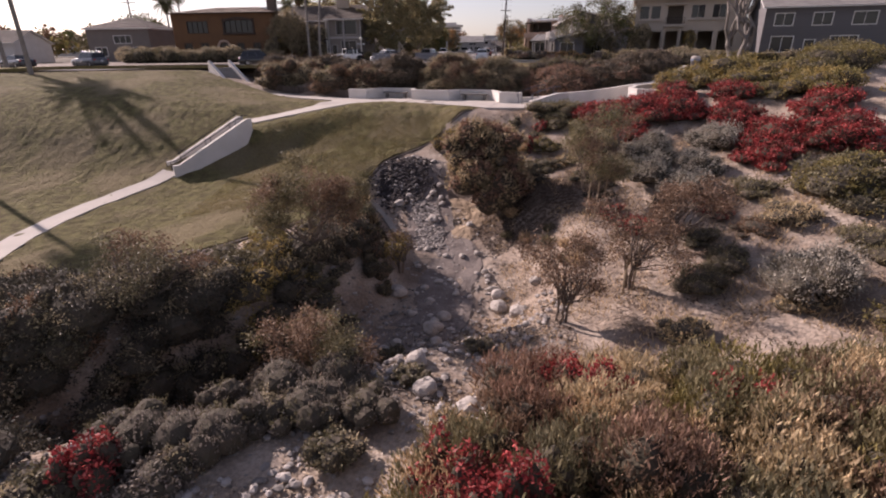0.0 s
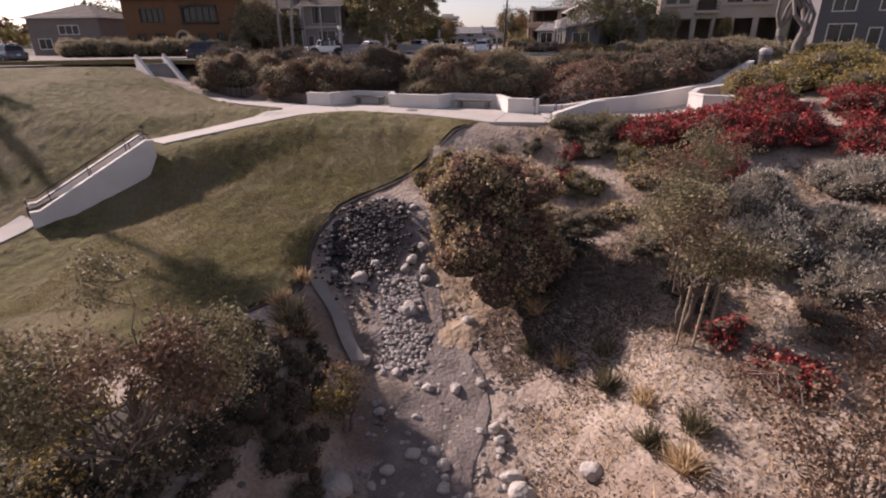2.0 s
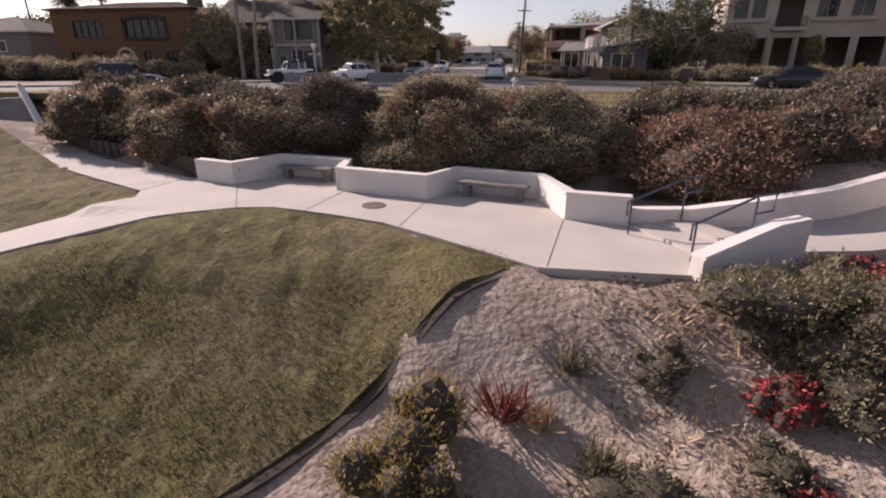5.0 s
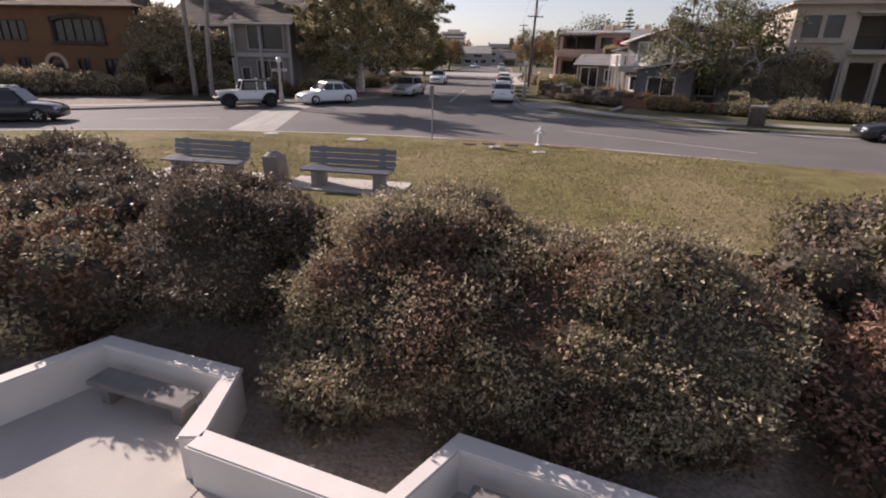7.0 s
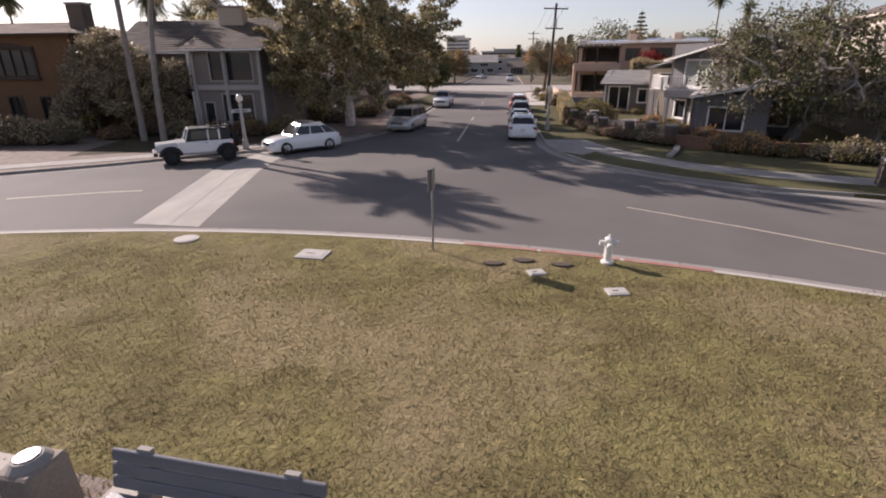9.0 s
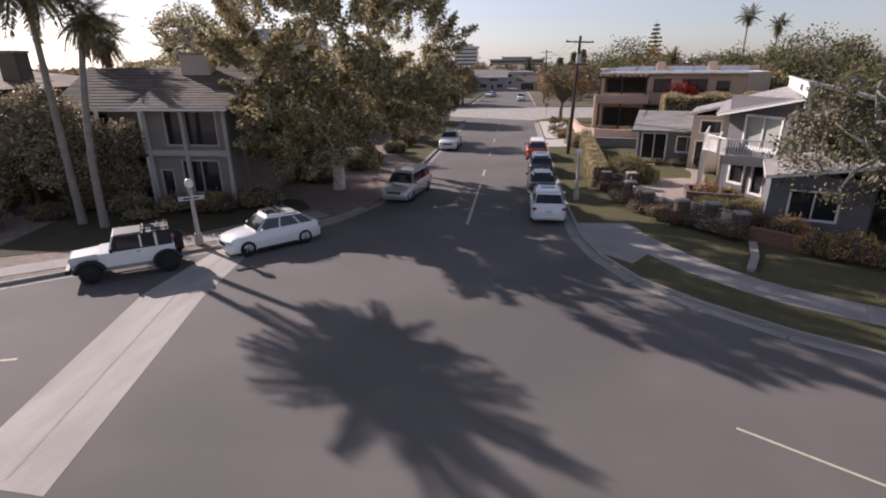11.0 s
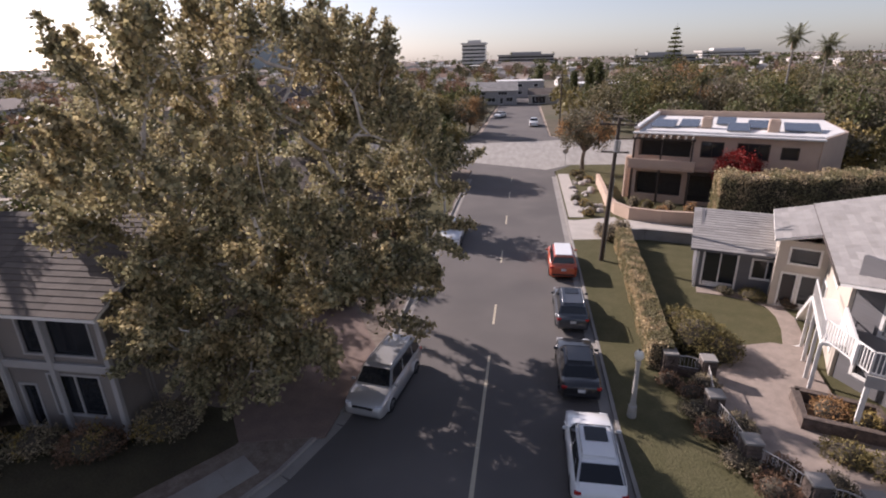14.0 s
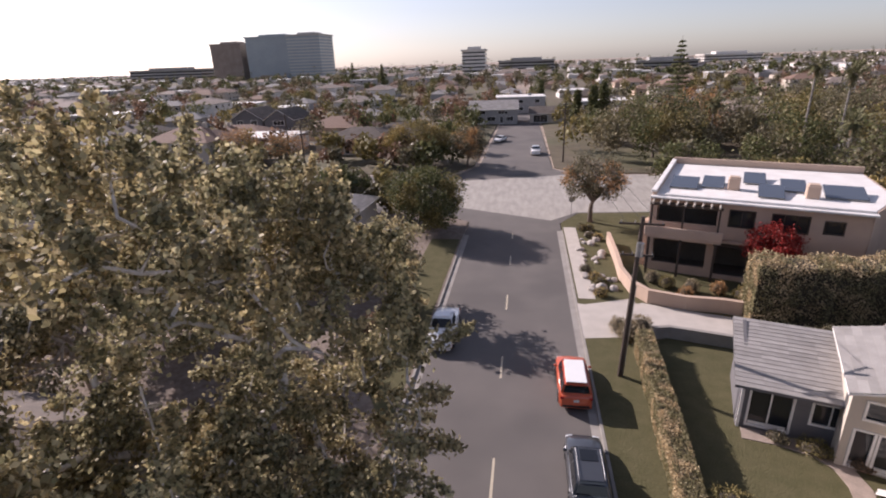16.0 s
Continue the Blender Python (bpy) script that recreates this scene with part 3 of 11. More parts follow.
upper_path = drape("upper_path", [(-5.6, 51.1), (-10.5, 53.6), (-16.0, 56.3), (-17.9, 55.6), (-12, 52.2), (-7.4, 49.8)], M_CONC, lambda x, y: PLAZA_Z + 0.004 + 0.22 * float(sstep(-8, -17, x)), 0.5, "pale concrete path to the steps", "path", step=0.7)
middle_path = drape("middle_path", [(-8.1, 43.4), (-9.6, 42.1), (-11.2, 43.2), (-9.2, 44.7)], M_CONC, lambda x, y: float(walk_z(x, y)[0]) + 0.003, 0.35, "pale concrete path on the slope", "path", step=0.6)
lower_path = drape("lower_path", ribbon([(-13.7, 37.9), (-14.1, 36.4), (-14.9, 34.8), (-15.5, 33.0), (-15.7, 30.5), (-15.5, 28.3), (-15.0, 26.4), (-14.0, 23.6), (-12.4, 20)], 1.3), M_CONC, lambda x, y: land_at(x, y) + 0.14, 0.3, "narrow pale concrete path across the lawn", "path", step=0.6)


def wall_run(name, line, z0, z1, thick, label, cap=True, parent=None):
    """A stuccoed wall along a plan line with a rounded, slightly proud cap; z1 may vary along the line."""
    top = empty(name)
    tagged(top, label, "wall", kind="structure")
    zt = z1 if hasattr(z1, "__len__") else [z1] * len(line)
    o = ribbon(line, thick)
    n = len(line)
    bm = bmesh.new()
    a = [bm.verts.new((x, y, z0)) for x, y in o]
    b = [bm.verts.new((x, y, (zt + list(zt)[::-1])[i])) for i, (x, y) in enumerate(o)]
    m = 2 * n
    for i in range(m):
        bm.faces.new((a[i], a[(i + 1) % m], b[(i + 1) % m], b[i]))
    for i in range(n - 1):
        bm.faces.new((b[i], b[i + 1], b[m - 2 - i], b[m - 1 - i]))
    bmesh.ops.recalc_face_normals(bm, faces=bm.faces[:])
    part("wall_body", bm, M_STUCCO_W, top)
    if cap:
        o = ribbon(line, thick + 0.07)
        bm = bmesh.new()
        zz = list(zt) + list(zt)[::-1]
        a = [bm.verts.new((x, y, zz[i] + 0.003)) for i, (x, y) in enumerate(o)]
        b = [bm.verts.new((x, y, zz[i] + 0.075)) for i, (x, y) in enumerate(o)]
        for i in range(m):
            bm.faces.new((a[i], a[(i + 1) % m], b[(i + 1) % m], b[i]))
        for i in range(n - 1):
            bm.faces.new((b[i], b[i + 1], b[m - 2 - i], b[m - 1 - i]))
            bm.faces.new((a[m - 1 - i], a[m - 2 - i], a[i + 1], a[i]))
        bmesh.ops.recalc_face_normals(bm, faces=bm.faces[:])
        es = [e for e in bm.edges if all(v in b for v in e.verts) and e.is_manifold and e.calc_face_angle(0) > 0.8]
        bmesh.ops.bevel(bm, geom=es, offset=0.025, segments=2, affect="EDGES")
        part("wall_cap", bm, M_STUCCO_W, top, "rounded white stucco coping")
    return top


wall_a = wall_run("seat_wall_west", [(-5.25, 51.05), (-3.7, 50.5), (-2.65, 52.2), (0.13, 51.55), (0.32, 49.98)], PLAZA_Z - 0.25, -1.42, 0.32, "low zigzag white stucco wall on the plaza")
wall_b = wall_run("seat_wall_east", [(0.4, 50.0), (3.3, 49.2), (4.1, 50.42), (6.78, 49.55), (7.42, 47.5), (8.95, 47.15)], PLAZA_Z - 0.25, -1.42, 0.32, "low zigzag white stucco wall on the plaza")
for t_, w_ in (((-3.55, 50.65), wall_a), ((7.28, 47.75), wall_b)):
    part("vent_slot", box((t_[0], t_[1], -1.62), (0.22, 0.05, 0.05), rz=-58), M_JOINT, w_)
wall_c = wall_run("ramp_wall", [(8.95, 47.3), (10.4, 47.25), (12.2, 47.35), (14.2, 48.2), (16.2, 49.4), (18.2, 50.7), (19.35, 51.6), (21.1, 53.4), (22.9, 55.2)], -3.2, [-1.78, -1.72, -1.45, -1.35, -1.2, -1.0, -0.96, -0.4, 0.16], 0.3, "white stucco retaining wall beside the ramp")
wall_d = wall_run("steps_wall", [(9.45, 43.75), (11.2, 44.7), (12.0, 45.1)], -3.2, [-1.72, -1.3, -1.26], 0.3, "white stucco side wall of the plaza steps")
wall_e = wall_run("planter_wall", [(19.6, 45.0), (17.9, 45.5), (17.0, 46.0), (16.65, 46.8), (17.3, 47.9), (19.4, 49.1)], -3.0, [-1.1, -1.1, -1.1, -1.05, -0.95, -0.8], 0.3, "curved white stucco planter wall")
ramp = drape("ramp_path", [(12.2, 45.3), (12.2, 47.25)] + [(14.15, 48.05), (16.15, 49.25), (18.15, 50.55), (19.3, 51.5), (21.05, 53.3), (22.9, 55.15), (24.0, 56.5), (26.6, 60.0), (28.2, 58.8), (25.6, 55.2), (22.8, 51.6), (19.6, 49.3), (17.4, 48.1), (16.4, 47.1), (15.2, 46.2), (13.8, 45.6)], M_CONC,
             lambda x, y: float(ramp_height(x)) + 0.02, 0.5, "concrete ramp path climbing to the street", "path", step=0.6)

post = empty("litter_barrel", pose(23.6, 55.1, float(ramp_height(23.6)) + 0.02))
tagged(post, "dark round litter barrel with a pale rim beside the ramp", "litter bin")
M_BOLLARD = mat("dark_brown_enamel", (0.05, 0.042, 0.04), 0.6, second=(0.08, 0.068, 0.06), grain_amount=0.2)
part("body", tube([(0, 0, -0.3), (0, 0, 0.1), (0, 0, 0.85)], [0.3, 0.33, 0.35], 16), M_BOLLARD, post)
part("band", tube([(0, 0, 0.86), (0, 0, 1.02)], [0.37, 0.37], 16), mat("faded_blue_band", (0.16, 0.2, 0.27), 0.6, grain_amount=0.1, bump=0), post, "faded blue-grey steel band")
part("rim", tube([(0, 0, 1.02), (0, 0, 1.14), (0, 0, 1.24)], [0.36, 0.37, 0.24], 16), M_CONC, post, "pale domed rim")

M_BENCH_STONE = mat("weathered_concrete_bench", (0.2, 0.185, 0.17), 0.85, second=(0.14, 0.13, 0.12), scale=4, grain=60, grain_amount=0.15, bump=0.15)


def wall_bench(a, b):
    """A concrete seat slab set into the corner of the plaza wall."""
    a, b = Vector(a), Vector(b)
    u = (b - a).normalized()
    nrm = Vector((u.y, -u.x))
    c = (a + b) / 2 + nrm * 0.42
    top = empty("wall_bench", pose(c.x, c.y, PLAZA_Z, 0, 0, math.degrees(math.atan2(u.y, u.x))))
    L = (b - a).length
    part("seat_slab", box((0, 0, 0.44), (L, 0.46, 0.11), bevel=0.015), M_BENCH_STONE, top)
    for x in (-L / 2 + 0.25, L / 2 - 0.25):
        part("seat_support", box((x, 0.04, 0.192), (0.2, 0.34, 0.384)), M_BENCH_STONE, top)
    return tagged(top, "grey concrete seat built against the white wall", "bench", "plaza seats")


wall_bench((-2.3, 51.95), (-0.25, 51.48))
wall_bench((4.4, 50.12), (6.5, 49.47))

M_IRON = mat("dark_cast_iron", (0.16, 0.14, 0.125), 0.7, metal=0.3, second=(0.22, 0.19, 0.16), scale=10, grain=60, grain_amount=0.2, bump=0.1)
mh = empty("manhole_cover", pose(1.85, 48.2, PLAZA_Z + 0.004))
tagged(mh, "round brown iron manhole cover with studs", "manhole cover")
bm = bmesh.new()
bmesh.ops.create_cone(bm, cap_ends=True, segments=40, radius1=0.35, radius2=0.35, depth=0.03, matrix=Matrix.Translation((0, 0, 0.005)))
part("cover", bm, M_IRON, mh)
for i in range(-5, 6):
    for j in range(-5, 6):
        if (i * i + j * j) < 27 and (i + j) % 2 == 0:
            part("stud", box((i * 0.055, j * 0.055, 0.023), (0.035, 0.035, 0.008)), M_IRON, mh)

# ---- steps, stair flight, rails ----
M_RAIL = mat("dark_painted_steel", (0.035, 0.036, 0.045), 0.4, metal=0.6, grain_amount=0.1, bump=0)
M_BLUE_RAIL = mat("blue_grey_steel", (0.09, 0.105, 0.14), 0.4, metal=0.6, grain_amount=0.1, bump=0)


def flight(name, foot, climb, width, n, rise, run, z0, wall_above, label, rails):
    """A straight flight between two stuccoed side walls."""
    d = Vector(climb).normalized()
    top = empty(name, Matrix.Translation((foot[0], foot[1], z0)) @ Matrix.Rotation(math.atan2(d.y, d.x), 4, "Z"))
    for i in range(n):
        part("step", box((run * (i + 0.5) + 0.01, 0, rise * (i + 1) - 0.35), (run + 0.02, width, 0.7), bevel=0.012), M_CONC_OLD if rails == 2 else M_CONC, top)
    L, H = run * n, rise * n
    for s in (-1, 1):
        y = s * (width / 2 + 0.13)
        bm = bmesh.new()
        prof = [(-0.3, -0.6), (-0.3, wall_above), (0.05, wall_above), (L + 0.1, H + wall_above), (L + 0.45, H + wall_above), (L + 0.45, -0.6)]
        va = [bm.verts.new((x, y - 0.13, z)) for x, z in prof]
        vb = [bm.verts.new((x, y + 0.13, z)) for x, z in prof]
        k = len(prof)
        for i in range(k):
            bm.faces.new((va[i], va[(i + 1) % k], vb[(i + 1) % k], vb[i]))
        bm.faces.new(va)
        bm.faces.new(vb[::-1])
        bmesh.ops.recalc_face_normals(bm, faces=bm.faces[:])
        bmesh.ops.bevel(bm, geom=[e for e in bm.edges if e.calc_length() < 0.3], offset=0.02, segments=2, affect="EDGES")
        part("side_wall", bm, M_STUCCO_W, top, "white stucco side wall")
        if rails == 1:
            zr = wall_above + 0.22
            yy = s * (width / 2 - 0.08)
            pts = [(-0.35, yy, 0.3), (-0.35, yy, zr), (0.0, yy, zr + 0.02), (L, yy, H + zr), (L + 0.35, yy, H + zr), (L + 0.35, yy, H + 0.5), (L + 0.1, yy, H + 0.5)]
            rail = part("handrail", tube(pts, 0.025, 6), M_RAIL, top, "dark steel handrail")
            for q in (0.12, 0.5, 0.88):
                part("rail_post", tube([(L * q, yy, H * q + 0.05), (L * q, yy, H * q + zr)], 0.02, 6), M_RAIL, rail)
        else:
            part("pillar_cap", box((L + 0.3, y, H + wall_above + 0.06), (0.2, 0.2, 0.16), bevel=0.03), M_STUCCO_W, top)
            part("pillar_cap", box((-0.2, y, wall_above + 0.06), (0.18, 0.18, 0.14), bevel=0.03), M_STUCCO_W, top)
    return tagged(top, label, "stairs")


flight("park_stairs", (-17.15, 55.95), (-3.3, 2.55), 1.75, 12, 0.175, 0.32, -1.95, 0.55, "concrete steps between white stucco walls up to the street", 2)
flight("slope_stairs", (-13.5, 38.15), (1, 1), 1.5, 15, 0.165, 0.303, -5.72, 0.66, "white-walled concrete steps with dark handrails on the lawn", 1)
st = empty("plaza_steps", pose(9.7, 45.1, PLAZA_Z, 0, 0, 28))
tagged(st, "two pale concrete steps up to the ramp", "steps")
for i in range(2):
    part("step", box((0.9 + 0.5 * i, 0.5, 0.04 + 0.08 * i), (1.6 - i * 0.9, 2.6, 0.085)), M_CONC, st)
rail = empty("plaza_handrail", pose(9.6, 44.35, PLAZA_Z, 0, 0, 28))
tagged(rail, "blue-grey steel handrail by the plaza steps", "handrail")
for yy in (0.15, 2.1):
    pts = [(0, yy, 0.5), (0, yy, 0.84), (0.35, yy, 0.92), (1.75, yy, 1.28), (2.3, yy, 1.28), (2.3, yy, 0.9), (1.75, yy, 0.88)]
    r_ = part("rail", tube(pts, 0.028, 6), M_BLUE_RAIL, rail)
    for q in (0.1, 1.75):
        part("rail_post", tube([(q, yy, 0.02), (q, yy, 0.9 + (0.34 if q > 1 else 0.0))], 0.024, 6), M_BLUE_RAIL, r_)

M_OLD_WOOD = mat("weathered_dark_wood", (0.075, 0.055, 0.045), 0.9, second=(0.12, 0.095, 0.08), scale=5, grain=40, grain_amount=0.3, bump=0.3, random_value=-0.3)
fence = empty("board_edging", pose(0, 0, PLAZA_Z))
tagged(fence, "low dark timber retaining boards beside the path", "fence")
A, B = Vector((-5.5, 51.5)), Vector((-16.2, 56.9))
for i in range(24):
    p = A.lerp(B, (i + 0.5) / 24) + Vector((0.1, 0.22)) * math.sin(i * 0.27)
    part("board", box((p.x, p.y, 0.28 + 0.012 * i), (0.49, 0.05, 0.62 + 0.03 * math.sin(i * 2.1)), rz=-26.5), M_OLD_WOOD, fence)

# ---- lawn furniture by the street ----
M_SLAT = mat("blue_grey_recycled_planks", (0.15, 0.152, 0.165), 0.36, second=(0.2, 0.2, 0.208), scale=3, grain=50, grain_amount=0.2, bump=0.15, stretch=(0.3, 2, 2))


def park_bench():
    top = empty("park_bench")
    for s in (-1, 1):
        bm = bmesh.new()
        prof = [(-0.42, 0.0), (-0.12, 0.0), (0.02, 0.3), (0.1, 0.0), (0.3, 0.0), (0.27, 0.5), (0.38, 0.99), (0.31, 1.0), (0.2, 0.5), (-0.36, 0.42)]
        va = [bm.verts.new((s * 0.85 - 0.08, y, z)) for y, z in prof]
        vb = [bm.verts.new((s * 0.85 + 0.08, y, z)) for y, z in prof]
        k = len(prof)
        for i in range(k):
            bm.faces.new((va[i], va[(i + 1) % k], vb[(i + 1) % k], vb[i]))
        bm.faces.new(va)
        bm.faces.new(vb[::-1])
        bmesh.ops.triangulate(bm, faces=[f for f in bm.faces if len(f.verts) > 4])
        bmesh.ops.recalc_face_normals(bm, faces=bm.faces[:])
        part("leg", bm, M_CONC_OLD, top, "splayed concrete leg")
    for i in range(4):
        part("seat_plank", box((0, -0.36 + 0.15 * i, 0.455 + 0.012 * i), (2.45, 0.14, 0.055), bevel=0.01), M_SLAT, top)
    for i in range(3):
        part("back_plank", box((0, 0.225 + 0.035 * i, 0.6 + 0.15 * i), (2.45, 0.05, 0.135), rx=-12, bevel=0.01), M_SLAT, top)
    return tagged(top, "blue-grey plank park bench on concrete legs", "bench", "park benches")


for pad in ([(-5.6, 57.75), (-2.15, 57.4), (-2.1, 58.75), (-5.5, 59.1)], [(-1.3, 57.3), (2.0, 56.95), (2.05, 58.35), (-1.25, 58.65)]):
    tagged(part("bench_pad", prism(pad, 0.1, 0.41), M_CONC), "pale concrete pad under a park bench", "pad", kind="structure")
tagged(part("worn_soil", prism([(-2.15, 57.45), (-1.3, 57.35), (-1.25, 58.6), (-2.1, 58.7)], 0.1, 0.385), M_BARK), "bare trodden soil between the bench pads", "soil", kind="structure")
b0 = park_bench()
b0.matrix_world = pose(-3.78, 58.2, 0.41, 0, 0, -7)
copy_thing(b0, pose(0.48, 57.72, 0.41, 0, 0, -5))
bin_ = empty("litter_bin", pose(-1.72, 58.1, 0.375, 0, -4, -6))
tagged(bin_, "square pebbled concrete litter bin", "litter bin")
bm = box((0, 0, 0.36), (0.5, 0.5, 0.72), bevel=0.03)
part("bin_body", bm, mat("exposed_aggregate", (0.24, 0.2, 0.165), 0.9, second=(0.32, 0.27, 0.22), scale=30, grain=90, grain_amount=0.4, bump=0.4), bin_)
bm = bmesh.new()
bmesh.ops.create_cone(bm, cap_ends=True, segments=20, radius1=0.23, radius2=0.16, depth=0.08, matrix=Matrix.Translation((0, 0, 0.762)))
part("bin_top", bm, M_CONC_OLD, bin_, "tapered concrete lid ring")
bm = bmesh.new()
bmesh.ops.create_cone(bm, cap_ends=True, segments=16, radius1=0.13, radius2=0.13, depth=0.02, matrix=Matrix.Translation((0, 0, 0.807)))
part("opening", bm, M_RAIL, bin_, "dark round opening")

M_HYD = mat("white_hydrant_paint", (0.75, 0.74, 0.7), 0.4, second=(0.65, 0.63, 0.58), grain_amount=0.05, bump=0)
hy = empty("fire_hydrant", pose(6.1, 67.3, 0.14))
tagged(hy, "white painted fire hydrant on the lawn edge", "fire hydrant")
part("barrel", tube([(0, 0, 0), (0, 0, 0.06), (0, 0, 0.07), (0, 0, 0.6), (0, 0, 0.68), (0, 0, 0.74)], [0.17, 0.17, 0.095, 0.1, 0.13, 0.05], 14), M_HYD, hy)
part("nozzle", tube([(-0.24, 0, 0.56), (0.24, 0, 0.56)], 0.065, 10), M_HYD, hy)
part("nozzle", tube([(0, -0.2, 0.5), (0, 0, 0.5)], 0.08, 10), M_HYD, hy)
part("bonnet_nut", tube([(0, 0, 0.72), (0, 0, 0.8)], 0.03, 6), M_HYD, hy)

sg = empty("street_sign", pose(1.35, 67.75, 0.13, 0, 0, 72))
tagged(sg, "square street sign seen from behind on a steel post", "street sign")
M_GALV = mat("galvanised_steel", (0.36, 0.36, 0.36), 0.45, metal=0.8, grain_amount=0.1, bump=0)
part("post", tube([(0, 0, 0), (0, 0, 2.35)], 0.03, 8), M_GALV, sg)
part("sign_plate", box((0, 0.035, 2.05), (0.45, 0.012, 0.6), bevel=0.004), M_GALV, sg, "bare aluminium back of the plate")
part("bolt", tube([(0, 0.0, 2.2), (0, 0.05, 2.2)], 0.015, 6), M_GALV, sg)
part("bolt", tube([(0, 0.0, 1.9), (0, 0.05, 1.9)], 0.015, 6), M_GALV, sg)

M_COVER = mat("pale_utility_cover", (0.42, 0.4, 0.37), 0.8, second=(0.36, 0.34, 0.31), grain_amount=0.12, bump=0.1)
M_DARKSOIL = M_EDGE


def utility_cover(x, y, rz, s, round_=False):
    z = 0.13 + 0.25 * float(sstep(67, 58, y)) + 0.01
    top = empty("utility_cover", pose(x, y, z, 0, 0, rz))
    if round_:
        bm = bmesh.new()
        bmesh.ops.create_cone(bm, cap_ends=True, segments=28, radius1=0.36, radius2=0.36, depth=0.05)
        part("frame", bm, M_COVER, top)
        bm = bmesh.new()
        bmesh.ops.create_cone(bm, cap_ends=True, segments=28, radius1=0.29, radius2=0.29, depth=0.03, matrix=Matrix.Translation((0, 0, 0.02)))
        part("lid", bm, M_COVER, top)
    else:
        part("frame", box((0, 0, 0), (s, s * 0.8, 0.06), bevel=0.01), M_COVER, top)
        part("lid", box((0, 0, 0.025), (s * 0.78, s * 0.58, 0.03), bevel=0.006), M_COVER, top)
        part("lid_bar", box((-s * 0.08, 0, 0.043), (s * 0.3, 0.03, 0.008)), M_DARKSOIL, top)
    return tagged(top, "pale concrete utility cover sunk in grass", "utility cover", "utility covers")


utility_cover(-1.95, 67.05, -4, 0.85)
utility_cover(-6.3, 67.9, 0, 0.7, True)
utility_cover(6.0, 65.4, 10, 0.5)
utility_cover(4.2, 66.4, 20, 0.45)
for x, y in ((3.1, 66.9), (3.9, 67.2), (4.9, 67.0)):
    tagged(part("bare_patch", prism([(x + 0.28 * math.cos(a) * (1 + 0.2 * math.sin(3 * a)), y + 0.13 * math.sin(a)) for a in np.linspace(0, 2 * math.pi, 12, endpoint=False)], 0.1, 0.175), M_DARKSOIL), "dark bare patch in the turf", "bare patch", kind="structure")

# ---- vehicles ----
M_TYRE = mat("tyre_rubber", (0.02, 0.02, 0.021), 0.85, grain_amount=0.1, bump=0.1)
M_RIM = mat("alloy_rim", (0.42, 0.42, 0.43), 0.3, metal=0.9, grain_amount=0.05, bump=0)
M_TRIM = mat("black_plastic_trim", (0.018, 0.018, 0.02), 0.55, grain_amount=0.1, bump=0.05)
M_CARGLASS = glass_mat("car_glass", (0.012, 0.014, 0.017), 0.04)
M_LAMP = glass_mat("headlamp_glass", (0.55, 0.56, 0.58), 0.08)
M_TAIL = glass_mat("tail_lamp_red", (0.35, 0.015, 0.012), 0.15)
M_PLATE = mat("number_plate", (0.6, 0.6, 0.6), 0.5, grain_amount=0.05, bump=0)


def car_paint(name, color, metal=0.0):
    return mat(name, color, 0.28, metal=metal, second=tuple(c * 0.94 for c in color), scale=2, grain=200, grain_amount=0.03, bump=0, coat=0.8, spec=0.5)


P_WHITE = car_paint("white_car_paint", (0.78, 0.78, 0.77))
P_SILVER = car_paint("silver_car_paint", (0.47, 0.46, 0.45), 0.4)
P_BLACK = car_paint("black_car_paint", (0.015, 0.015, 0.017))
P_GREY = car_paint("dark_grey_car_paint", (0.06, 0.065, 0.075), 0.3)
P_ORANGE = car_paint("orange_red_car_paint", (0.5, 0.085, 0.03))


def loft(sections, cap=True):
    """A skin over cross sections of equal point counts."""
    bm = bmesh.new()
    rings = [[bm.verts.new(p) for p in s] for s in sections]
    n = len(rings[0])
    for a, b in zip(rings, rings[1:]):
        for k in range(n):
            bm.faces.new((a[k], a[(k + 1) % n], b[(k + 1) % n], b[k]))
    if cap:
        bm.faces.new(rings[0][::-1])
        bm.faces.new(rings[-1])
    bmesh.ops.recalc_face_normals(bm, faces=bm.faces[:])
    return bm


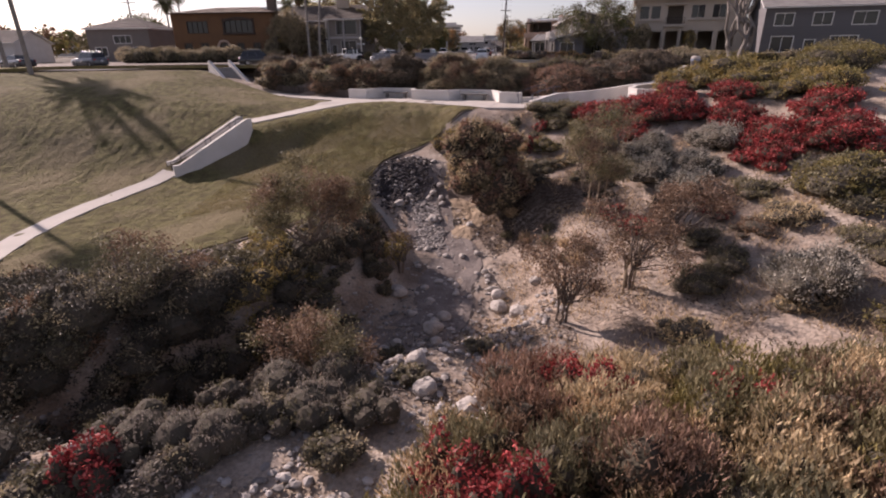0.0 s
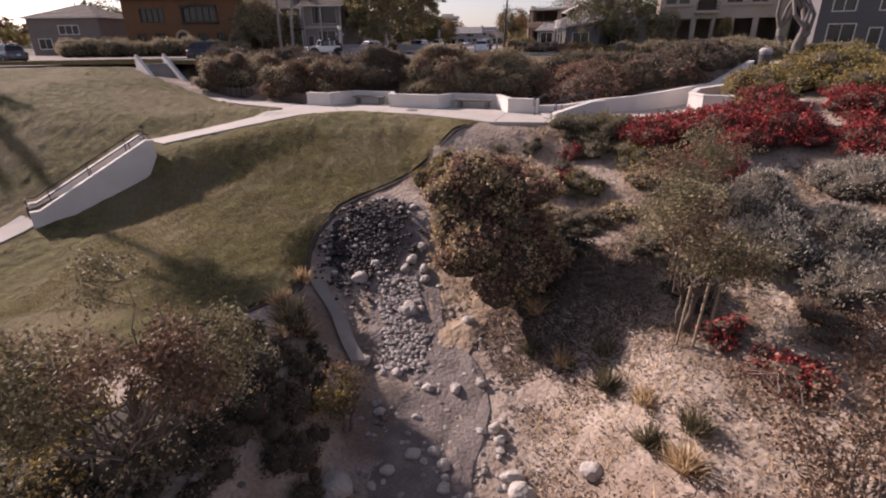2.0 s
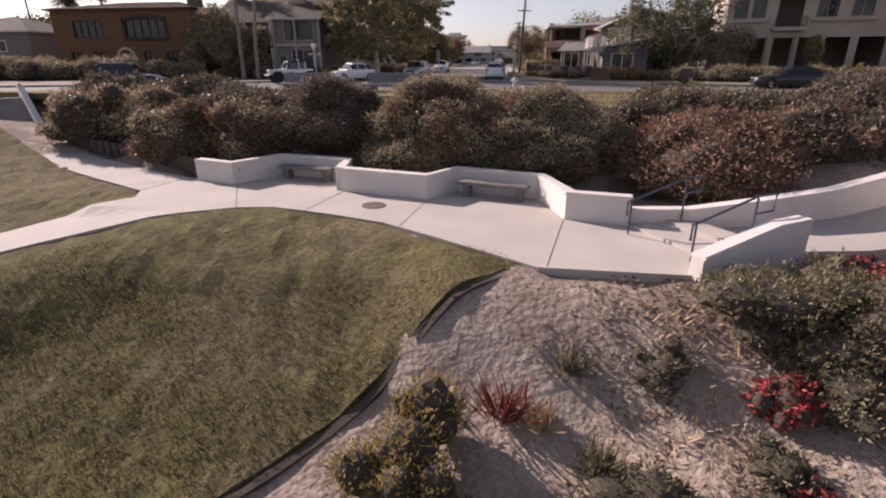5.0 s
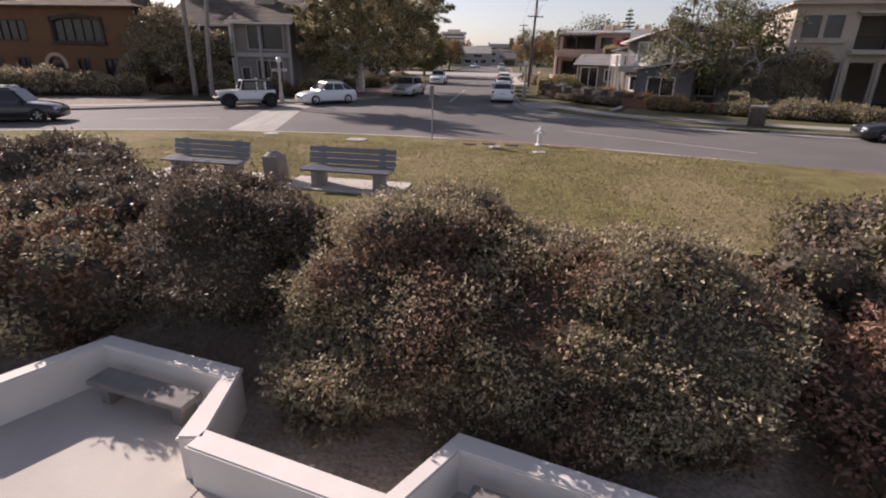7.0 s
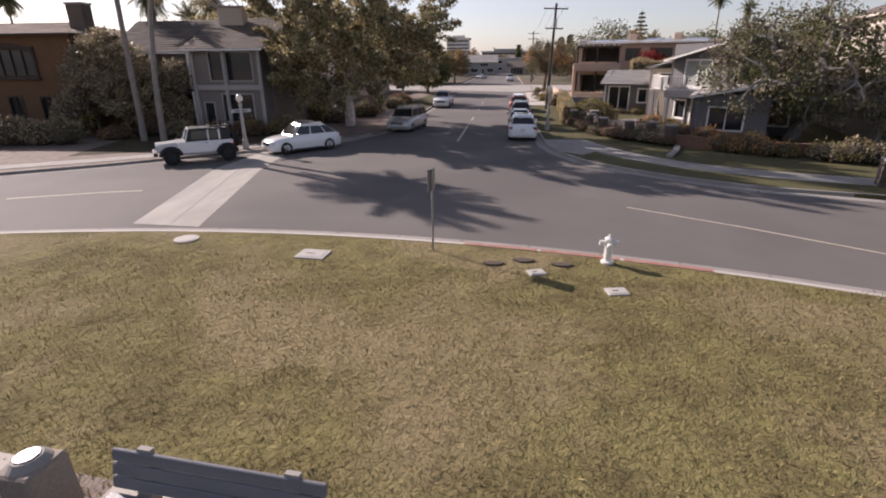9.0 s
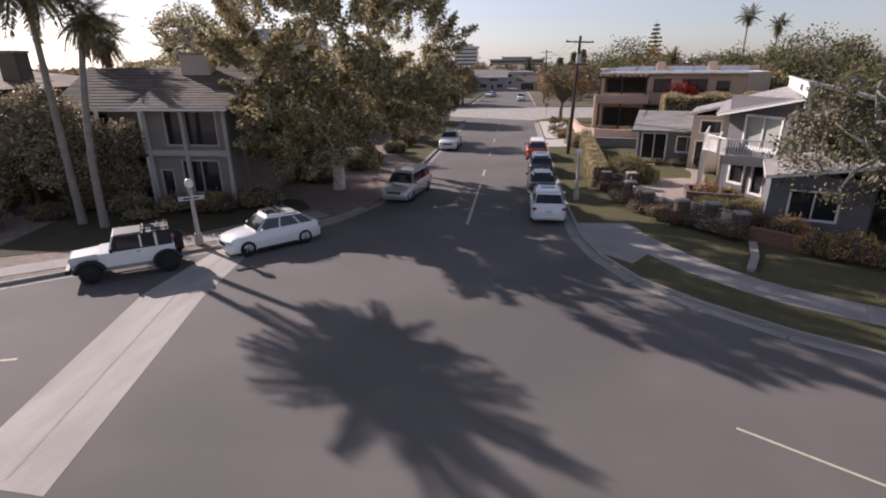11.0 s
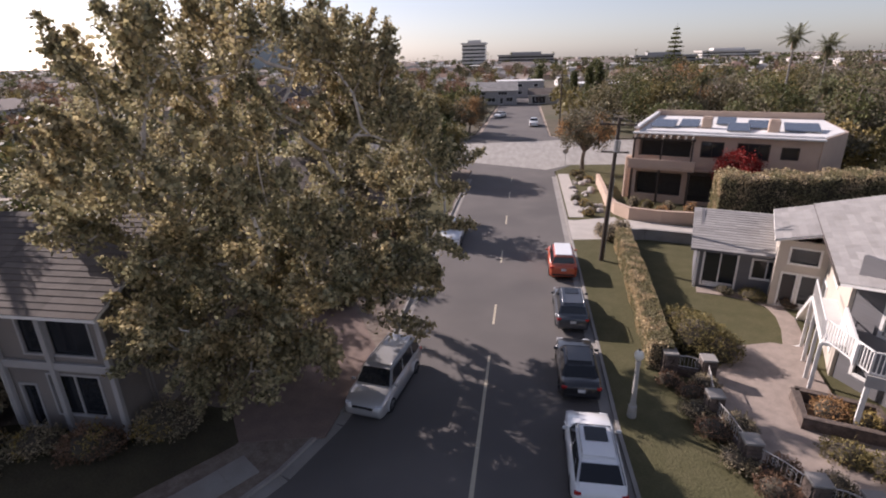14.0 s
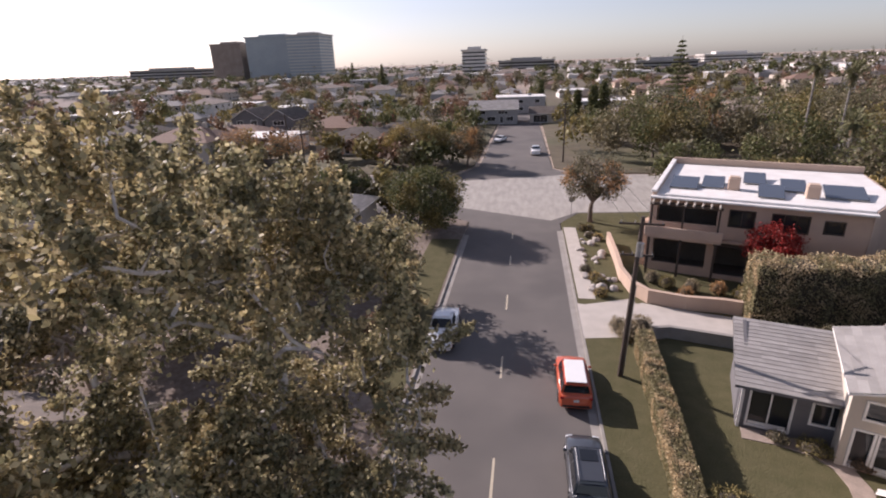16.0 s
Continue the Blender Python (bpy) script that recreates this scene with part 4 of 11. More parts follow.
def wheel(parent, x, y, r, w, dark=False):
    s = 1 if x > 0 else -1
    bm = bmesh.new()
    prof = [(-w / 2, r * 0.62), (-w / 2, r * 0.93), (-w * 0.36, r), (w * 0.36, r), (w / 2, r * 0.93), (w / 2, r * 0.62)]
    n = 20
    rings = [[bm.verts.new((x + px, y + pr * math.cos(a), r + pr * math.sin(a))) for px, pr in prof] for a in np.linspace(0, 2 * math.pi, n, endpoint=False)]
    for i in range(n):
        a, b = rings[i], rings[(i + 1) % n]
        for k in range(len(prof) - 1):
            bm.faces.new((a[k], a[k + 1], b[k + 1], b[k]))
    bmesh.ops.recalc_face_normals(bm, faces=bm.faces[:])
    wh = part("wheel", bm, M_TYRE, parent, smooth=True)
    bm = bmesh.new()
    bmesh.ops.create_cone(bm, cap_ends=True, segments=20, radius1=r * 0.6, radius2=r * 0.6, depth=w * 0.7, matrix=Matrix.Translation((x, y, r)) @ Matrix.Rotation(math.pi / 2, 4, "Y"))
    part("hub", bm, M_TRIM, wh)
    bm = bmesh.new()
    for k in range(5):
        a = 2 * math.pi * k / 5 + 0.3
        add_box(bm, (x + s * (w * 0.37), y + math.cos(a) * r * 0.3, r + math.sin(a) * r * 0.3), (0.03, r * 0.58, r * 0.17), rx=math.degrees(a))
    bmesh.ops.create_cone(bm, cap_ends=True, segments=10, radius1=r * 0.15, radius2=r * 0.12, depth=0.03, matrix=Matrix.Translation((x + s * w * 0.38, y, r)) @ Matrix.Rotation(math.pi / 2, 4, "Y"))
    part("rim", bm, M_TRIM if dark else M_RIM, wh, "black spoked rim" if dark else "alloy spoked rim")


def panel(parent, name, quad, material, off=0.008, shrink=0.0, label=""):
    """A pane or plate on a slanted quad, standing a little proud of it."""
    q = [Vector(p) for p in quad]
    c = sum(q, Vector()) / len(q)
    nrm = (q[1] - q[0]).cross(q[2] - q[0]).normalized()
    q = [c + (p - c) * (1 - shrink) for p in q]
    bm = bmesh.new()
    a = [bm.verts.new(p - nrm * 0.01) for p in q]
    b = [bm.verts.new(p + nrm * off) for p in q]
    k = len(q)
    for i in range(k):
        bm.faces.new((a[i], a[(i + 1) % k], b[(i + 1) % k], b[i]))
    bm.faces.new(b)
    bm.faces.new(a[::-1])
    bmesh.ops.recalc_face_normals(bm, faces=bm.faces[:])
    return part(name, bm, material, parent, label)


def car(m, paint, label, L=4.6, W=1.85, H=1.66, hood=0.98, belt=1.02, wb=2.75, wr=0.36, cowl=0.98, rf=0.35, rr=-1.85, tail=-2.12, deck=None,
        rails=False, roof_mat=None, sunroof=False, dark_rims=False, cladding=False, group="parked cars", back_glass=True):
    """A car facing its local +y. cowl, rf, rr and tail: the windscreen's foot, the roof's front and rear ends and the rear window's foot."""
    top = empty("car", m)
    h = L / 2
    deck = belt if deck is None else deck
    g = 0.2
    # lower body: stations from tail to nose
    st = [(-h, 0.42, deck * 0.86, 0.80), (-h + 0.08, g + 0.06, deck * 0.97, 0.92), (-h + 0.5, g, deck, 0.985), (tail + 0.35, g, belt, 1.0), (0.0, g, belt, 1.0), (cowl, g, belt * 0.985, 1.0),
          (h - 0.75, g, hood * 0.955, 0.985), (h - 0.3, g, hood * 0.86, 0.94), (h - 0.08, g + 0.03, hood * 0.72, 0.86), (h, 0.38, hood * 0.6, 0.74)]
    sec = []
    for y, z0, z1, k in st:
        w = W / 2 * k
        zm = z0 + (z1 - z0) * 0.55
        sec.append([(-w * 0.93, y, z0), (-w * 0.99, y, z0 + 0.1), (-w, y, zm), (-w * 0.965, y, z1 - 0.06), (-w * 0.86, y, z1), (0, y, z1 + 0.035 * k), (w * 0.86, y, z1), (w * 0.965, y, z1 - 0.06), (w, y, zm), (w * 0.99, y, z0 + 0.1), (w * 0.93, y, z0)])
    body = part("body", loft(sec), paint, top, smooth=True)
    # cabin
    wb_, wt = W / 2 * 0.9, W / 2 * 0.72
    zb, zt = belt - 0.03, H
    c = [(-wb_, tail, zb), (wb_, tail, zb), (wb_, cowl, zb), (-wb_, cowl, zb)]
    t = [(-wt, rr, zt - 0.1), (wt, rr, zt - 0.1), (wt, rf, zt - 0.03), (-wt, rf, zt - 0.03)]
    bm = bmesh.new()
    vb = [bm.verts.new(p) for p in c]
    vt = [bm.verts.new(p) for p in t]
    for i in range(4):
        bm.faces.new((vb[i], vb[(i + 1) % 4], vt[(i + 1) % 4], vt[i]))
    bm.faces.new(vt)
    bm.faces.new(vb[::-1])
    bmesh.ops.recalc_face_normals(bm, faces=bm.faces[:])
    bmesh.ops.bevel(bm, geom=[e for e in bm.edges if all(v.co.z > zb + 0.1 for v in e.verts)] + [e for e in bm.edges if abs(e.verts[0].co.z - e.verts[1].co.z) > 0.2], offset=0.11, segments=4, affect="EDGES")
    part("cabin", bm, paint, top)
    mid = (rf + rr) / 2
    part("roof", box((0, mid, zt - 0.035), (wt * 1.7, rf - rr - 0.2, 0.05), rx=1.4, bevel=0.024), roof_mat or paint, top)
    if sunroof:
        part("sunroof", box((0, rf - 0.55, zt + 0.014), (wt * 1.2, 0.75, 0.012)), M_CARGLASS, top, "dark glass sunroof")
    v = lambda a, b, k: Vector(a).lerp(Vector(b), k)
    panel(top, "windscreen", [v(c[2], t[2], 0.1), v(c[3], t[3], 0.1), v(c[3], t[3], 0.93), v(c[2], t[2], 0.93)], M_CARGLASS, 0.012, 0.09)
    if back_glass:
        panel(top, "rear_window", [v(c[0], t[0], 0.18), v(c[1], t[1], 0.18), v(c[1], t[1], 0.9), v(c[0], t[0], 0.9)], M_CARGLASS, 0.012, 0.1)
    for s in (-1, 1):
        B0, B1, T0, T1 = (c[0], c[3], t[0], t[3]) if s < 0 else (c[1], c[2], t[1], t[2])
        cuts = [0.03, 0.27, 0.62, 0.97] if rr < -1.2 else [0.05, 0.5, 0.96]
        for k0, k1 in zip(cuts, cuts[1:]):
            a0, a1 = v(B0, B1, k0 + 0.012), v(B0, B1, k1 - 0.012)
            b0, b1 = v(T0, T1, max(k0, 0.03) + 0.012), v(T0, T1, min(k1, 0.97) - 0.012)
            q = [v(a0, b0, 0.12), v(a1, b1, 0.12), v(a1, b1, 0.88), v(a0, b0, 0.88)]
            panel(top, "side_window", q if s > 0 else q[::-1], M_CARGLASS, 0.012, 0.02)
        part("mirror", box((s * (W / 2 + 0.07), cowl - 0.28, belt + 0.08), (0.2, 0.1, 0.14), bevel=0.03), paint, top)
        part("headlight", box((s * W * 0.36, h - 0.2, hood * 0.72), (0.34, 0.22, 0.13), rz=-s * 16, bevel=0.03), M_LAMP, top)
        part("tail_light", box((s * W * 0.41, -h + 0.07, deck * 0.84), (0.26, 0.1, 0.17), rz=s * 14, bevel=0.03), M_TAIL, top)
        for yy in (-0.05, 0.95):
            pass
        for k_, yy in enumerate((0.28, -0.75)):
            part("door_handle", box((s * (W / 2 * 0.985), yy, belt - 0.16), (0.03, 0.2, 0.03)), M_TRIM if cladding else paint, top)
        for yy in (wb / 2, -wb / 2):
            wheel(top, s * (W / 2 - 0.1), yy, wr, 0.23, dark_rims)
            bm = bmesh.new()
            for a in np.linspace(0.0, math.pi, 10):
                pass
            arc = [(s * (W / 2 - 0.035), yy + (wr + 0.055) * math.cos(a), wr + (wr + 0.055) * math.sin(a)) for a in np.linspace(-0.12, math.pi + 0.12, 12)]
            part("wheel_arch", add_tube(bm, arc, 0.05, 6), M_TRIM if cladding else paint, top)
        part("sill", box((s * W * 0.475, 0, g + 0.03), (0.08, wb - 2 * wr - 0.1, 0.12)), M_TRIM, top)
        if rails:
            part("roof_rail", tube([(s * wt * 0.86, rf - 0.1, zt), (s * wt * 0.86, rf - 0.2, zt + 0.06), (s * wt * 0.86, rr + 0.3, zt + 0.06), (s * wt * 0.86, rr + 0.2, zt)], 0.018, 6), M_RIM, top)
    if rails == 2:
        for yy in (rf - 0.6, rr + 0.75):
            part("crossbar", box((0, yy, zt + 0.1), (wt * 1.95, 0.07, 0.035)), M_RIM, top)
    part("grille", box((0, h - 0.03, hood * 0.62), (W * 0.5, 0.06, 0.2), bevel=0.02), M_TRIM, top)
    part("bumper", box((0, -h + 0.04, 0.45), (W * 0.8, 0.1, 0.16), bevel=0.03), M_TRIM if cladding else paint, top)
    part("number_plate", box((0, -h - 0.005, deck * 0.72), (0.32, 0.02, 0.16)), M_PLATE, top)
    part("underside", box((0, 0, 0.25), (W * 0.8, L * 0.86, 0.12)), M_TRIM, top)
    return tagged(top, label, "car", group)


def jeep(m):
    """A boxy four-door off-roader with a dark removable top."""
    top = empty("off_roader", m)
    W, L = 1.62, 4.2
    part("body", box((0, -0.35, 0.86), (W, 2.85, 0.62), bevel=0.04), P_WHITE, top)
    part("bonnet", loft([[(-0.55, 0.9, 0.62), (-0.62, 0.9, 1.17), (0.62, 0.9, 1.17), (0.55, 0.9, 0.62)], [(-0.5, 2.0, 0.66), (-0.55, 2.0, 1.1), (0.55, 2.0, 1.1), (0.5, 2.0, 0.66)]]), P_WHITE, top)
    part("grille", box((0, 2.03, 0.88), (1.15, 0.08, 0.46), bevel=0.03), P_WHITE, top)
    for i in range(7):
        part("grille_slot", box((-0.27 + 0.09 * i, 2.072, 0.9), (0.045, 0.02, 0.28)), M_TRIM, top)
    bm = bmesh.new()
    add_prism(bm, [(-0.72, -1.7), (0.72, -1.7), (0.72, 0.62), (-0.72, 0.62)], 1.17, 1.8)
    for v in bm.verts:
        if v.co.z > 1.5:
            v.co.x *= 0.93
            v.co.y += -0.22 if v.co.y > 0 else 0.06
    part("hard_top", bm, M_TRIM, top, "black hard top and window surround")
    part("roof_panel", box((0, -0.1, 1.815), (1.2, 1.0, 0.04), bevel=0.015), M_TRIM, top)
    panel(top, "windscreen", [(0.6, 0.6, 1.24), (-0.6, 0.6, 1.24), (-0.57, 0.42, 1.72), (0.57, 0.42, 1.72)], M_CARGLASS, 0.02, 0.03)
    part("windscreen_frame", tube([(-0.7, 0.64, 1.18), (-0.66, 0.42, 1.78), (0.66, 0.42, 1.78), (0.7, 0.64, 1.18)], 0.04, 6), P_WHITE, top)
    for s in (-1, 1):
        for y0, y1 in ((-0.5, 0.35), (-1.05, -0.56)):
            panel(top, "side_window", [(s * 0.715, y0, 1.26), (s * 0.715, y1, 1.26), (s * 0.685, y1 - 0.06, 1.7), (s * 0.685, y0, 1.7)][::s], M_CARGLASS, 0.015)
        part("door_pillar", box((s * 0.715, -0.53, 1.48), (0.05, 0.07, 0.55)), P_WHITE, top)
        part("door_pillar", box((s * 0.715, -1.1, 1.48), (0.05, 0.09, 0.55)), P_WHITE, top)
        for k_, yy in enumerate((1.42, -1.42)):
            arc = [(s * 0.86, yy + 0.52 * math.cos(a), 0.42 + 0.5 * math.sin(a)) for a in np.linspace(0.15, math.pi - 0.15, 9)]
            part("fender_flare", tube(arc, 0.1, 6), M_TRIM, top, "black fender flare")
            wheel(top, s * 0.8, yy, 0.42, 0.28, True)
        part("running_board", box((s * 0.88, 0, 0.5), (0.14, 1.7, 0.06), bevel=0.015), M_RIM, top)
        part("mirror", box((s * 0.96, 0.55, 1.3), (0.18, 0.1, 0.2), bevel=0.03), M_TRIM, top)
        bm = bmesh.new()
        bmesh.ops.create_cone(bm, cap_ends=True, segments=16, radius1=0.11, radius2=0.11, depth=0.06, matrix=Matrix.Translation((s * 0.42, 2.07, 0.96)) @ Matrix.Rotation(math.pi / 2, 4, "X"))
        part("headlight", bm, M_LAMP, top)
        part("door_handle", box((s * 0.83, -0.4, 1.08), (0.03, 0.14, 0.03)), M_TRIM, top)
        part("tail_light", box((s * 0.72, -1.8, 0.95), (0.14, 0.08, 0.2)), M_TAIL, top)
    part("front_bumper", box((0, 2.16, 0.62), (1.7, 0.2, 0.18), bevel=0.03), M_TRIM, top)
    part("rear_bumper", box((0, -1.9, 0.6), (1.65, 0.2, 0.16), bevel=0.03), M_TRIM, top)
    bm = bmesh.new()
    bmesh.ops.create_cone(bm, cap_ends=True, segments=24, radius1=0.42, radius2=0.4, depth=0.28, matrix=Matrix.Translation((0.05, -1.98, 1.05)) @ Matrix.Rotation(math.pi / 2, 4, "X"))
    part("spare_wheel", bm, M_TYRE, top, "black spare tyre on the tailgate")
    rack = part("roof_rack", tube([(-0.6, -1.6, 1.9), (-0.6, -0.65, 1.9), (0.6, -0.65, 1.9), (0.6, -1.6, 1.9), (-0.6, -1.6, 1.9)], 0.025, 6), M_TRIM, top)
    for i in range(4):
        part("rack_bar", box((0, -1.5 + 0.27 * i, 1.9), (1.2, 0.04, 0.03)), M_TRIM, rack)
    for s in (-1, 1):
        for yy in (-1.55, -0.7):
            part("rack_foot", box((s * 0.58, yy, 1.85), (0.04, 0.04, 0.12)), M_TRIM, rack)
    return tagged(top, "white four-door off-roader with black hard top and rack", "car", "parked cars")


def heading(ax, ay, bx, by):
    """Turn of a car that stands along a line from rear to nose."""
    return math.degrees(math.atan2(by - ay, bx - ax)) - 90


jeep(pose(-13.85, 81.1, 0, 0, 0, heading(-12.5, 81.7, -14.84, 79.93)))
car(pose(-9.35, 85.0, 0, 0, 0, heading(-8.08, 85.85, -9.99, 83.79)), P_WHITE, "white compact suv with silver roof bars, freshly parked", wb=2.81, rails=2, sunroof=True, rr=-1.35, tail=-2.12, L=4.63)
car(pose(-4.75, 96.0, 0, 0, 0, 180 - 9), P_SILVER, "silver minivan with roof rails beside the kerb", L=5.1, W=1.98, H=1.76, hood=1.05, belt=1.05, wb=3.05, cowl=1.45, rf=0.75, rr=-2.25, tail=-2.42, rails=1, wr=0.34)
car(pose(-4.5, 117.6, 0, 0, 0, 180), P_WHITE, "white and tan pickup parked in tree shade", L=5.3, W=1.95, H=1.85, hood=1.15, belt=1.15, wb=3.3, cowl=1.15, rf=0.6, rr=-0.55, tail=-0.7, deck=1.05, cladding=True, wr=0.4)
car(pose(4.35, 92.1, 0, 0, 0, 0), P_WHITE, "white crossover suv with dark rear window", L=4.7, W=1.88, H=1.68, sunroof=True, rails=1, rr=-1.4, tail=-2.2, belt=1.05)
car(pose(4.3, 98.2, 0, 0, 0, 0), P_BLACK, "black sedan in dappled shade", L=4.75, H=1.46, hood=0.88, belt=0.92, rf=0.3, rr=-1.15, tail=-1.85, deck=0.98, wr=0.34)
car(pose(4.45, 104.5, 0, 0, 0, 0), P_GREY, "dark grey suv with silver roof rails", L=4.7, H=1.68, rails=1, sunroof=True)
car(pose(4.4, 111.9, 0, 0, 0, 0), P_ORANGE, "orange boxy suv with a white roof", L=4.75, W=1.92, H=1.83, hood=1.12, belt=1.12, cowl=0.9, rf=0.45, rr=-2.05, tail=-2.22, roof_mat=P_WHITE, cladding=True, wr=0.39)
car(pose(-21.6, 70.1, 0, 0, 0, -68), P_BLACK, "black suv parked by the park lawn", L=4.75, H=1.74, rails=1)
car(pose(25.0, 73.3, 0, 0, 0, 78), P_BLACK, "black sedan parked by the far kerb", L=4.8, H=1.45, hood=0.88, belt=0.92, rf=0.3, rr=-1.15, tail=-1.85, deck=0.98, wr=0.34)
car(pose(-41.5, 67.2, 0, 0, 0, 70), P_GREY, "dark blue-grey suv parked on the upper street", L=4.8, H=1.72, rails=1)
car(pose(-48.5, 64.6, 0, 0, 0, 70), P_BLACK, "black sedan parked on the upper street", L=4.7, H=1.45, hood=0.88, belt=0.92, rf=0.3, rr=-1.15, tail=-1.85, deck=0.98, wr=0.34)
car(pose(3.4, 196, 0, 0, 0, 0), P_WHITE, "white pickup far down the street", L=5.2, W=1.95, H=1.8, hood=1.12, belt=1.12, wb=3.2, cowl=1.1, rf=0.6, rr=-0.55, tail=-0.7, deck=1.0, wr=0.4)
car(pose(-5.0, 214, 0, 0, 0, 160), P_WHITE, "white sedan far down the street", L=4.6, H=1.46, hood=0.88, belt=0.92, rf=0.3, rr=-1.15, tail=-1.85, deck=0.98, wr=0.34)
car(pose(-25.5, 159, 0, 0, 0, 90), P_WHITE, "white sedan parked on the cross street", L=4.6, H=1.46, hood=0.88, belt=0.92, rf=0.3, rr=-1.15, tail=-1.85, deck=0.98, wr=0.34)

# ---- lamps, poles ----
M_LAMPPOST = mat("pale_concrete_post", (0.4, 0.38, 0.35), 0.8, second=(0.33, 0.31, 0.29), scale=6, grain=60, grain_amount=0.15, bump=0.1)
M_GLOBE = glass_mat("frosted_globe", (0.75, 0.72, 0.62), 0.3)
M_SIGN_BLUE = mat("pale_street_blade", (0.4, 0.42, 0.44), 0.5, grain_amount=0.05, bump=0)


def post_lamp(m, blades, label):
    top = empty("street_lamp", m)
    part("post", tube([(0, 0, 0), (0, 0, 0.55), (0, 0, 0.6), (0, 0, 2.55), (0, 0, 2.6), (0, 0, 2.78)], [0.2, 0.18, 0.12, 0.085, 0.12, 0.1], 10), M_LAMPPOST, top)
    bm = bmesh.new()
    bmesh.ops.create_uvsphere(bm, u_segments=16, v_segments=10, radius=0.2, matrix=Matrix.Translation((0, 0, 3.02)) @ Matrix.Diagonal((1, 1, 1.2, 1)))
    part("globe", bm, M_GLOBE, top, "frosted acorn globe", smooth=True)
    part("finial", tube([(0, 0, 3.24), (0, 0, 3.34)], [0.05, 0.015], 8), M_RAIL, top)
    for i, rz in enumerate(blades):
        b = part("street_blade", box((0, 0, 2.3 + 0.02 * i), (1.15, 0.03, 0.2), rz=rz), M_SIGN_BLUE, top)
        part("lettering_bar", box((0, -0.018 if abs(rz) < 90 else 0.018, 2.3 + 0.02 * i), (0.7, 0.004, 0.07), rz=rz), M_RAIL, b)
    return tagged(top, label, "street lamp", "street lamps")


post_lamp(pose(-12.75, 84.35, 0.14, 0, 0, 0), (40,), "concrete post lamp with globe and street name blade")
post_lamp(pose(6.35, 95.1, 0.14, 0, 0, 0), (), "concrete post lamp with frosted globe")

M_POLE = mat("creosoted_pole", (0.06, 0.045, 0.036), 0.9, second=(0.09, 0.07, 0.055), scale=3, grain=30, grain_amount=0.3, bump=0.3, stretch=(1, 1, 0.15))
M_CABLE = mat("black_cable", (0.015, 0.015, 0.015), 0.7, grain_amount=0.05, bump=0)


def utility_pole(m, h, arms, label, box_=False):
    top = empty("utility_pole", m)
    part("pole", tube([(0, 0, 0), (0, 0, h * 0.5), (0, 0, h)], [0.17, 0.145, 0.12], 10), M_POLE, top)
    for z, w in arms:
        a = part("crossarm", box((0, 0.13, z), (w, 0.1, 0.12), bevel=0.01), M_POLE, top)
        for k in range(4):
            x = -w / 2 + 0.12 + (w - 0.24) * k / 3
            part("insulator", tube([(x, 0.13, z + 0.06), (x, 0.13, z + 0.2)], [0.04, 0.03], 6), M_GALV, a)
    if box_:
        part("transformer", tube([(0.0, -0.32, h - 2.3), (0, -0.32, h - 1.5)], 0.22, 12), M_GALV, top)
        part("conduit", tube([(0.16, -0.08, 0), (0.16, -0.06, h * 0.6)], 0.035, 6), M_GALV, top)
    return tagged(top, label, "utility pole", "utility poles")


utility_pole(pose(7.45, 113.4, 0.1, 0, 2.2, 0), 10.6, ((10.1, 2.5), (8.2, 1.9)), "dark wooden utility pole with two crossarms", True)
utility_pole(pose(8.5, 186, 0, 0, 0, 0), 11.5, ((11, 2.4), (9.8, 2.4)), "far wooden utility pole with crossarms")
utility_pole(pose(-33, 160, 0, 0, 0, 5), 11, ((10.5, 2.4), (9.4, 2.2)), "wooden utility pole by the cross street")
utility_pole(pose(-44, 178, 0, 0, 0, 5), 11, ((10.5, 2.4),), "wooden utility pole by the cross street")
utility_pole(pose(70, 215, 0, 0, 0, 5), 14, ((13.5, 2.4),), "far wooden utility pole above the trees")
utility_pole(pose(-64, 108, 0, 0, 0, 10), 12, ((11.4, 2.8), (10.4, 2.6)), "wooden utility pole behind far houses")
wires = empty("overhead_wires")
tagged(wires, "thin black overhead cables between poles", "cable")
for k in range(3):
    x = -0.9 + 0.9 * k
    pts = [Vector((7.85 + x, 113.5, 10.35)).lerp(Vector((8.5 + x, 186, 11.2)), i / 14) - Vector((0, 0, 1.1 * (1 - (2 * i / 14 - 1) ** 2))) for i in range(15)]
    part("wire", tube(pts, 0.012, 4), M_CABLE, wires)
ss = empty("stop_sign", pose(7.2, 149.2, 0.14, 0, 0, 180))
tagged(ss, "stop sign seen from behind at the corner", "street sign")
part("post", tube([(0, 0, 0), (0, 0, 2.3)], 0.03, 8), M_GALV, ss)
bm = bmesh.new()
bmesh.ops.create_cone(bm, cap_ends=True, segments=8, radius1=0.4, radius2=0.4, depth=0.015, matrix=Matrix.Translation((0, 0.03, 2.1)) @ Matrix.Rotation(math.pi / 2, 4, "X") @ Matrix.Rotation(math.pi / 8, 4, "Z"))
part("sign_plate", bm, M_GALV, ss)

